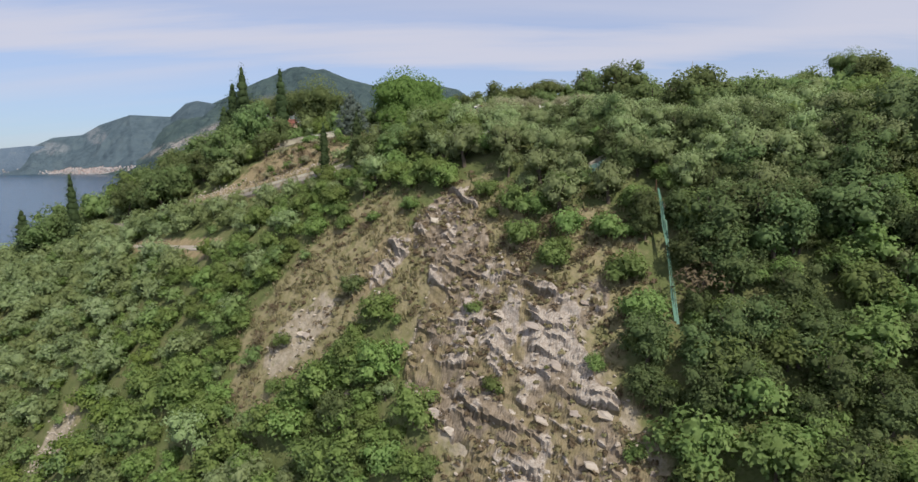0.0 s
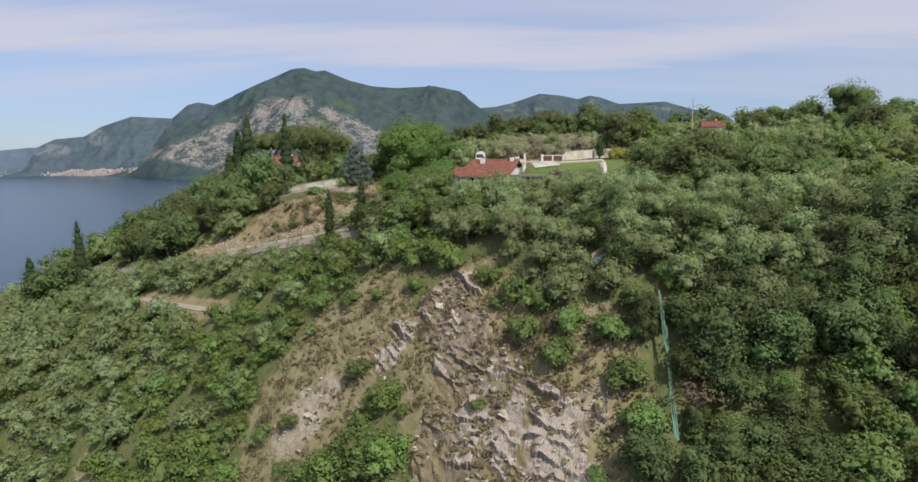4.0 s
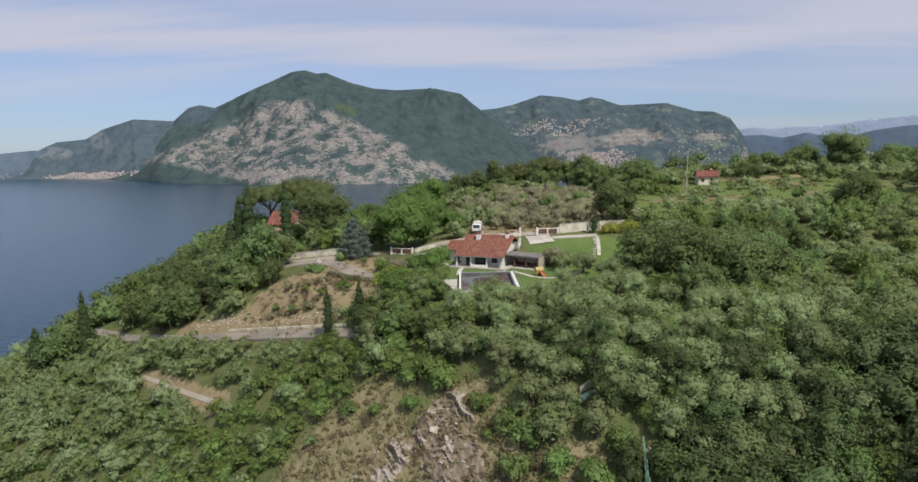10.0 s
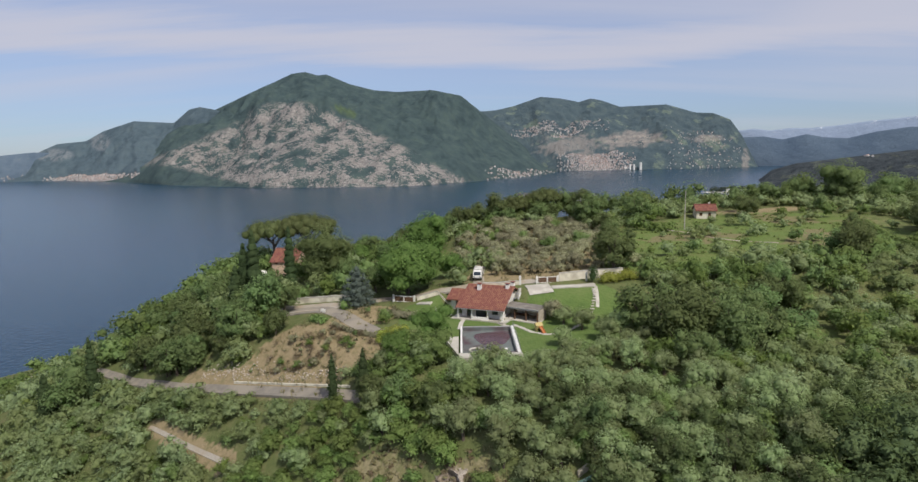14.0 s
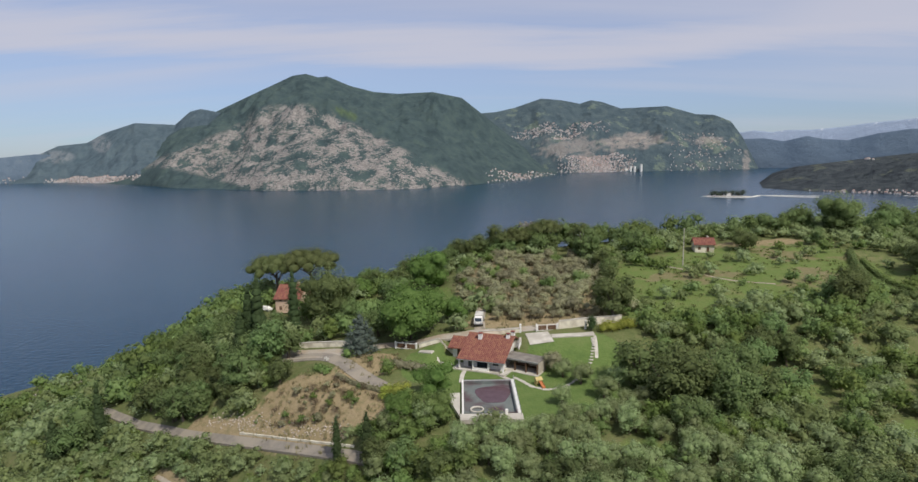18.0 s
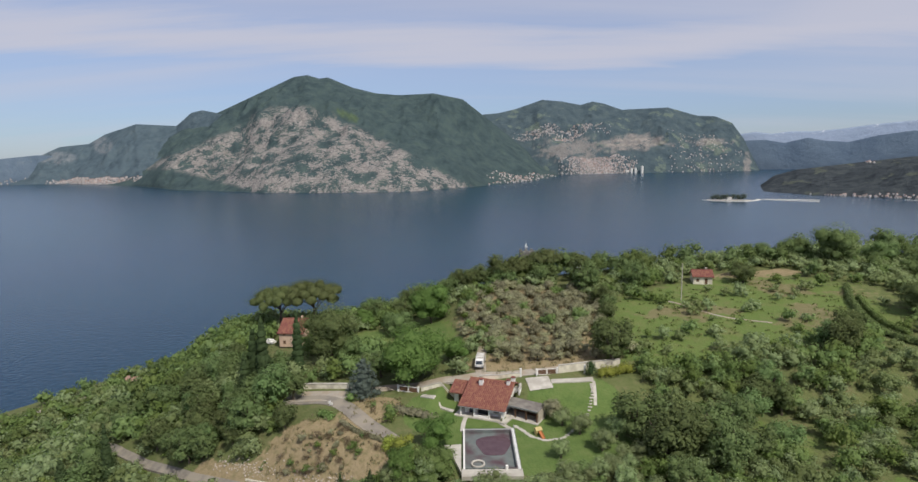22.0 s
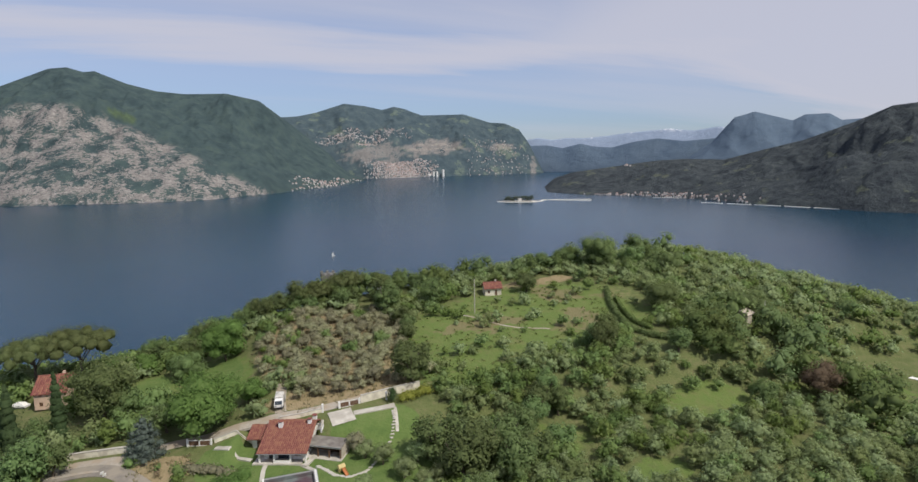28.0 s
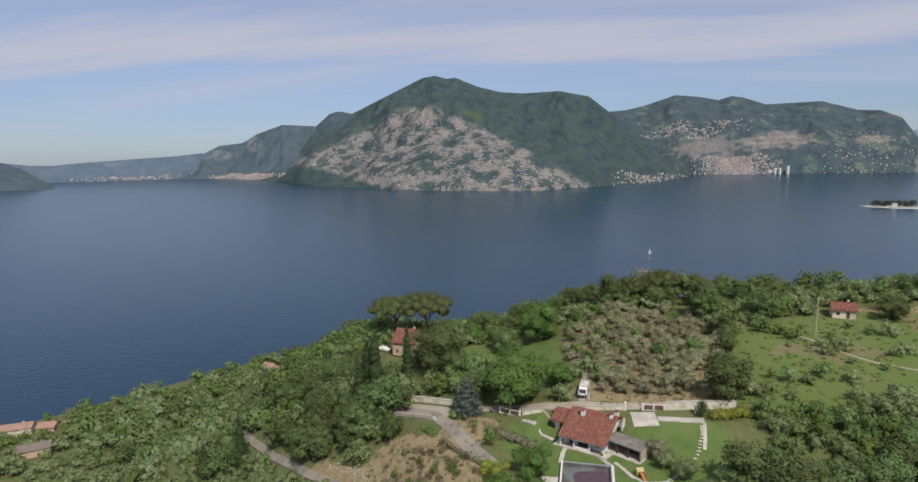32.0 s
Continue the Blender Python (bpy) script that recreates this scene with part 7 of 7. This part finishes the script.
def lay_stone(x, y, length, width, thick, slope, roll, parent, lift=0.0, name="rock"):
    """A slab bedded in the slope, its long side along the strata that fall to the right."""
    along = Vector((math.cos(slope), 0.12, -math.sin(slope))).normalized()
    outward = Vector((0.1 * math.sin(roll), -0.62, 0.78)).normalized()
    side = outward.cross(along).normalized()
    outward = along.cross(side).normalized()
    m = Matrix((along, side, outward)).transposed().to_4x4()
    ob = new(name, stone_meshes[int(abs(x * 13 + y * 7)) % 8])
    ob.parent = parent
    ob.matrix_basis = Matrix.Translation((x, y, on_cliff(x, y) + lift)) @ m @ Matrix.Rotation(roll * 0.25, 4, "X") @ Matrix.Diagonal((length, width, thick, 1))


for x, y, ln in ((-2.2, 52.4, 3.5), (-0.8, 51.0, 3.0), (7.4, 47.6, 3.6), (10.2, 46.8, 3.0), (4.4, 56, 3.5), (1.6, 58.4, 4.2), (7.4, 53.2, 4.0), (12.6, 45.6, 3.4), (-2.4, 69.2, 3.6), (-18.6, 68.0, 3.0), (9.2, 50.2, 3.4), (-4.2, 55.4, 2.6), (10.9, 43.4, 3.8), (5.4, 44.2, 4.0), (1.4, 55.4, 3.0), (12.4, 53.6, 2.6)):
    lay_stone(x, y, ln * 0.8, ln * 0.34, ln * 0.12, 0.42, math.sin(x * 5) * 1.2, hill, -0.22)
count = 0
while count < 60:
    x, y = rng.uniform(-26, 22), rng.uniform(34, 73)
    if zone("rock", x, y) * rng.uniform(0.3, 1) < 0.34:
        continue
    ln = 0.5 + 1.8 * rng.random() ** 2
    lay_stone(x, y, ln, ln * rng.uniform(0.35, 0.6), ln * rng.uniform(0.1, 0.18), rng.uniform(0.2, 0.5), rng.uniform(-1.2, 1.2), hill, rng.uniform(-0.2, -0.05))
    count += 1
# loose rubble, too small to pick apart
V, F = [], []
for k in range(2200):
    area = rng.random()
    if area > 0.9:
        x, y = rng.normal(-62, 1.8), rng.normal(81, 1.7)
    elif area < 0.72:
        x, y = rng.uniform(-26, 24), rng.uniform(32, 76)
        if zone("rock", x, y) * rng.uniform(0.4, 1) < 0.22:
            continue
    else:
        t = rng.random()
        x, y = -56 + 36 * t + rng.normal() * 0.9, 119.6 - 23.0 * t + abs(rng.normal()) * 1.3
        if rng.random() < 0.25:
            continue
    me = stone_meshes[k % 8]
    s = rng.uniform(0.12, 0.5)
    m = Matrix.Translation((x, y, on_cliff(x, y) + 0.05)) @ Euler(rng.uniform(-0.8, 0.8, 3)).to_matrix().to_4x4() @ Matrix.Diagonal((s * 1.5, s, s * 0.7, 1))
    o = len(V)
    V += [tuple(m @ v.co) for v in me.vertices]
    F += [tuple(i + o for i in q.vertices) for q in me.polygons]
tagged(mesh_ob("rubble", V, F, M_stone), "loose pale rock debris on the slope and beside the road", "rubble", kind="stuff")

# dry grass and low weeds
n = 7000
TX, TY = rng.uniform(-34, 28, n), rng.uniform(32, 84, n)
w = zone("dry", TX, TY) * (1 - zone("rock", TX, TY)) ** 2
pick = rng.random(n) * 1.5 < w
TX2, TY2 = rng.uniform(-42, 45, 5000), rng.uniform(96, 190, 5000)
pick2 = rng.random(5000) * 1.2 < zone("soil", TX2, TY2)
TX, TY = np.concatenate([TX[pick], TX2[pick2]]), np.concatenate([TY[pick], TY2[pick2]])
TZ = np.array([on_cliff(x, y) for x, y in zip(TX, TY)])
blades, V = 7, []
for k in range(blades):
    a, l, h = rng.uniform(0, 6.28, TX.shape), rng.uniform(0.1, 0.45, TX.shape), rng.uniform(0.25, 0.75, TX.shape)
    ox, oy = rng.normal(0, 0.25, TX.shape), rng.normal(0, 0.25, TX.shape)
    dxy = np.stack([np.cos(a), np.sin(a)], 1)
    base = np.stack([TX + ox, TY + oy, TZ - 0.06], 1)
    side = np.stack([-np.sin(a), np.cos(a), 0 * a], 1) * 0.09
    tip = base + np.concatenate([dxy * l[:, None], h[:, None]], 1)
    V.append(np.stack([base - side, base + side, tip + side * 0.5, tip - side * 0.5], 1))
V = np.concatenate(V).reshape(-1, 3)
tagged(new("dry_grass", fast_mesh("dry_grass", V, np.arange(len(V)).reshape(-1, 4), [M_straw])), "tufts of dry straw-coloured grass on the bank", "grass", kind="stuff")

# low brown and dull green scrub over rock and bank
n = 9500
TX, TY = rng.uniform(-34, 28, n), rng.uniform(32, 84, n)
rocky = zone("rock", TX, TY)
patchy = 0.5 + 1.1 * fractal(TX, TY, 4.2, 4, 39)
pick = rng.random(n) < np.clip(np.maximum(zone("dry", TX, TY), rocky) * np.where(rocky > 0.35, 0.75 * patchy, 0.35 + 0.6 * patchy), 0, 1)
for name, mat, label, share in (("brown_scrub", M_dead, "low withered brown scrub between the rocks", 0.42), ("green_scrub", M_straw, "low dull green and straw scrub on the bank", 1.0)):
    mine = pick & (rng.random(n) < share)
    pick &= ~mine
    C = np.column_stack([TX[mine], TY[mine], np.array([on_cliff(x, y) for x, y in zip(TX[mine], TY[mine])])])
    size = rng.uniform(0.2, 0.7, len(C))
    B = np.repeat(C, 16, 0)
    K = np.repeat(size, 16)[:, None]
    D = rng.normal(size=B.shape); D[:, 2] = np.abs(D[:, 2]) + 0.2
    D /= np.linalg.norm(D, axis=1)[:, None]
    P = B + D * K * np.array([1.0, 1.0, 0.7]) * rng.uniform(0.4, 1.0, K.shape)
    A = np.cross(D, rng.normal(size=B.shape)); A /= np.linalg.norm(A, axis=1)[:, None]
    E = np.cross(D, A) * 0.09
    A = A * 0.16
    V = np.stack([P - A - E, P + A - E * 0.6, P + A * 0.8 + E, P - A * 0.7 + E], 1).reshape(-1, 3)
    nn = D + np.array([0, 0, 0.4])
    nn = np.repeat(nn / np.linalg.norm(nn, axis=1)[:, None], 4, 0)
    tagged(new(name, fast_mesh(name, V, np.arange(len(V)).reshape(-1, 4), [mat], normals=nn)), label, "scrub", kind="stuff")

# low weeds and tussocks on the meadow
n = 3200
TX, TY = rng.uniform(15, 140, n), rng.uniform(128, 200, n)
pick = rng.random(n) < zone("meadow", TX, TY) * (0.35 + 0.9 * fractal(TX, TY, 8, 3, 50))
TX, TY = TX[pick], TY[pick]
TZ = surface(TX, TY)
V = []
for k in range(6):
    a, l, h = rng.uniform(0, 6.28, TX.shape), rng.uniform(0.15, 0.5, TX.shape), rng.uniform(0.2, 0.6, TX.shape)
    base = np.stack([TX + rng.normal(0, 0.35, TX.shape), TY + rng.normal(0, 0.35, TX.shape), TZ - 0.05], 1)
    side = np.stack([-np.sin(a), np.cos(a), 0 * a], 1) * 0.22
    tip = base + np.stack([np.cos(a) * l, np.sin(a) * l, h], 1)
    V.append(np.stack([base - side, base + side, tip + side * 0.7, tip - side * 0.7], 1))
V = np.concatenate(V).reshape(-1, 3)
M_weed = leaf_material("meadow_weeds", [(0.13, 0.16, 0.052), (0.16, 0.185, 0.066), (0.2, 0.19, 0.088)])
tagged(new("meadow_weeds", fast_mesh("meadow_weeds", V, np.arange(len(V)).reshape(-1, 4), [M_weed])), "tussocks of green and brown weeds on the meadow", "grass", kind="stuff")

# ---- far shore: villages, silos, islet, floating walkway, boat ----
M_wall_far = material("village_walls", [(0.32, 0.31, 0.3), (0.48, 0.47, 0.46)], scale=0.03, island=0.35)
M_roof_far = material("village_roofs", [(0.33, 0.2, 0.165), (0.41, 0.27, 0.225)], scale=0.03, island=0.35)


def village(name, side, b0, b1, u0, u1, number, label, seed, size=0.56):
    """Small gabled houses standing on a mountain side between two bearings and two heights of it, joined: walls and roofs."""
    g = random.Random(seed)
    bearings, D, Z = SHAPES[side]
    V, F, I = [], [], []
    for k in range(number):
        b = g.triangular(b0, b1, 0.5 * (b0 + b1))
        u = u0 + (u1 - u0) * g.random() ** 1.4
        c = min(int(np.searchsorted(bearings, b)), len(bearings) - 1)
        r = u * (len(D) - 1)
        i = int(r)
        d, z = D[i, c] + (r - i) * (D[i + 1, c] - D[i, c]), Z[i, c] + (r - i) * (Z[i + 1, c] - Z[i, c])
        b = radians(b)
        x, y = d * math.sin(b), d * math.cos(b)
        w, l, h = (size * g.uniform(*q) for q in ((7, 10), (8, 18), (4, 9)))
        m = Matrix.Translation((x, y, max(z, 0.5) + 1)) @ Matrix.Rotation(g.uniform(0, 3.1), 4, "Z")
        o = len(V)
        pts = [(-l / 2, -w / 2, -3 * size - 2), (l / 2, -w / 2, -3 * size - 2), (l / 2, w / 2, -3 * size - 2), (-l / 2, w / 2, -3 * size - 2), (-l / 2, -w / 2, h), (l / 2, -w / 2, h), (l / 2, w / 2, h), (-l / 2, w / 2, h), (-l / 2, 0, h + 2.6 * size), (l / 2, 0, h + 2.6 * size)]
        V += [tuple(m @ Vector(p)) for p in pts]
        F += [tuple(i + o for i in q) for q in ((0, 1, 5, 4), (1, 2, 6, 9, 5), (2, 3, 7, 6), (3, 0, 4, 8, 7), (4, 5, 9, 8), (6, 7, 8, 9))]
        I += [0, 0, 0, 0, 1, 1]
    ob = mesh_ob(name, V, F, M_wall_far)
    ob.data.materials.append(M_roof_far)
    ob.data.polygons.foreach_set("material_index", I)
    return tagged(ob, label, "village", kind="stuff")


village("village_west", "mountain_far_shore", -36.0, -28.8, 0.0, 0.085, 700, "red-roofed lakeside village at the mountain's foot", 1)
village("village_far_west", "mountain_far_left", -47, -35.5, 0.0, 0.12, 170, "distant pale lakeside town", 2)
village("village_north", "mountain_village", 9.4, 17.0, 0.0, 0.13, 1300, "dense red-roofed village climbing from the shore", 3)
village("village_slope", "mountain_village", 4.5, 14.5, 0.34, 0.48, 420, "scattered houses high on the mountainside", 4)
village("village_shore", "mountain_cliff", 2.2, 9.6, 0.0, 0.16, 170, "scattered lakeside houses below the forest", 5)
village("village_east", "mountain_village", 19, 26.4, 0.0, 0.55, 200, "scattered pale houses on the mountainside", 6)
village("village_island", "mountain_island", 30.5, 47, 0.0, 0.05, 130, "row of houses on the island's shore", 7, 0.42)
village("village_ridge", "mountain_island", 34.8, 35.4, 0.93, 0.99, 6, "small hilltop group of white buildings", 8)
for k, (b, h, r) in enumerate(((16.35, 34, 7), (16.7, 34, 7), (17.3, 46, 8), (15.9, 20, 13))):
    x, y = 3925 * math.sin(radians(b)), 3925 * math.cos(radians(b))
    so = thing("cement_silo", pose(x, y, 0), "white cylindrical silo of the lakeside works", "silo", "lakeside silos")
    part("shell", *tube([(0, 0, -3), (0, 0, h)], [r, r], 16), M_white, so, smooth=False)
    part("roof_cone", *tube([(0, 0, h), (0, 0, h + 5)], [r, r * 0.2], 16), M_steel, so)
M_isle = leaf_material("islet_leaves", [(0.11, 0.145, 0.12), (0.15, 0.18, 0.15)])
# islet with trees and walls
ib = radians(24.9)
isl = thing("islet", pose(1848 * math.sin(ib), 1848 * math.cos(ib), 0, 0, 0, -25), "small wooded islet with a low pale quay", "islet")
ov = [(58 * math.cos(t), 20 * math.sin(t)) for t in np.linspace(0, 2 * math.pi, 28, endpoint=False)]
part("quay", [(x, y, -3) for x, y in ov] + [(x, y, 2.2) for x, y in ov], [tuple(range(28, 56))] + [(k, (k + 1) % 28, 28 + (k + 1) % 28, 28 + k) for k in range(28)], M_concrete, isl)
part("tree_canopy", *(lambda c: ([tuple(p) for p in c[0]], [tuple(q) for q in c[1]]))(leaves([(-42 + 7 * k + 2 * math.sin(k * 3), 5 * math.sin(k * 2.1), 8 + 3 * math.sin(k * 1.7) + 0.25 * k) for k in range(13)], [(8, 7, 8)] * 13, 1500, 2.2, seed=3)), M_isle, isl)
part("manor_wall", *box(-4, 8, -8, 0, 2, 11), M_white, isl)
M_pier = material("pale_walkway", [(0.62, 0.6, 0.55), (0.7, 0.67, 0.6)], scale=0.05)


def pier(points, width, label):
    """A floating walkway on the lake through bearings and distances."""
    pts = [(d * math.sin(radians(b)), d * math.cos(radians(b))) for b, d in points]
    V, F = [], []
    for (ax, ay), (bx, by) in zip(pts[:-1], pts[1:]):
        d = Vector((bx - ax, by - ay, 0)).normalized()
        nx, ny = -d.y * width / 2, d.x * width / 2
        o = len(V)
        for z in (-0.5, 0.9):
            V += [(ax + nx, ay + ny, z), (ax - nx, ay - ny, z), (bx - nx, by - ny, z), (bx + nx, by + ny, z)]
        F += [(o + 4, o + 5, o + 6, o + 7), (o, o + 1, o + 5, o + 4), (o + 1, o + 2, o + 6, o + 5), (o + 2, o + 3, o + 7, o + 6), (o + 3, o, o + 4, o + 7)]
    return tagged(mesh_ob("floating_walkway", V, F, M_pier), label, "walkway")


pier([(22.8, 1848), (23.6, 1822), (24.9, 1815), (26.2, 1824), (26.9, 1850)], 11, "pale floating walkway around the islet")
pier([(26.9, 1850), (27.4, 1905), (29.5, 1915), (31.9, 1925)], 11, "pale floating walkway leading to the island")
pier([(27.4, 1905), (29.5, 1880), (31.9, 1872)], 8, "second pale floating walkway leading to the island")
pier([(37.6, 2020), (41.0, 1990)], 9, "pale floating walkway along the island shore")
for b0, b1 in ((41.8, 43.6), (44.0, 45.9), (46.2, 48.2), (48.5, 50.4), (50.7, 52.6), (52.9, 55.6)):
    pier([(b0, 1838 - (b0 - 41.8) * 9), (b1, 1838 - (b1 - 41.8) * 9)], 9, "pale length of floating walkway off the island")
boat = thing("sailing_boat", pose(102, 905, 0, 0, 0, 30) @ Matrix.Diagonal((0.62, 0.62, 0.62, 1)), "small white sailing boat on the lake", "boat")
part("hull", [(-4, -1.2, 0), (3, -1.2, 0), (5, 0, 0.2), (3, 1.2, 0), (-4, 1.2, 0), (-4.2, -1.4, 1.2), (3.2, -1.4, 1.2), (6, 0, 1.5), (3.2, 1.4, 1.2), (-4.2, 1.4, 1.2)], [(4, 3, 2, 1, 0), (5, 6, 7, 8, 9), (0, 1, 6, 5), (1, 2, 7, 6), (2, 3, 8, 7), (3, 4, 9, 8), (4, 0, 5, 9)], M_white, boat)
part("mast", *tube([(0.5, 0, 1), (0.5, 0, 13)], [0.12, 0.08], 6), M_steel, boat)
part("sail", [(0.4, 0, 2), (-3.8, 0.5, 2.2), (0.4, 0, 12.5), (0.4, 0.08, 2), (-3.8, 0.58, 2.2), (0.4, 0.08, 12.5)], [(0, 1, 2), (5, 4, 3), (0, 3, 4, 1), (1, 4, 5, 2), (2, 5, 3, 0)], M_white, boat)
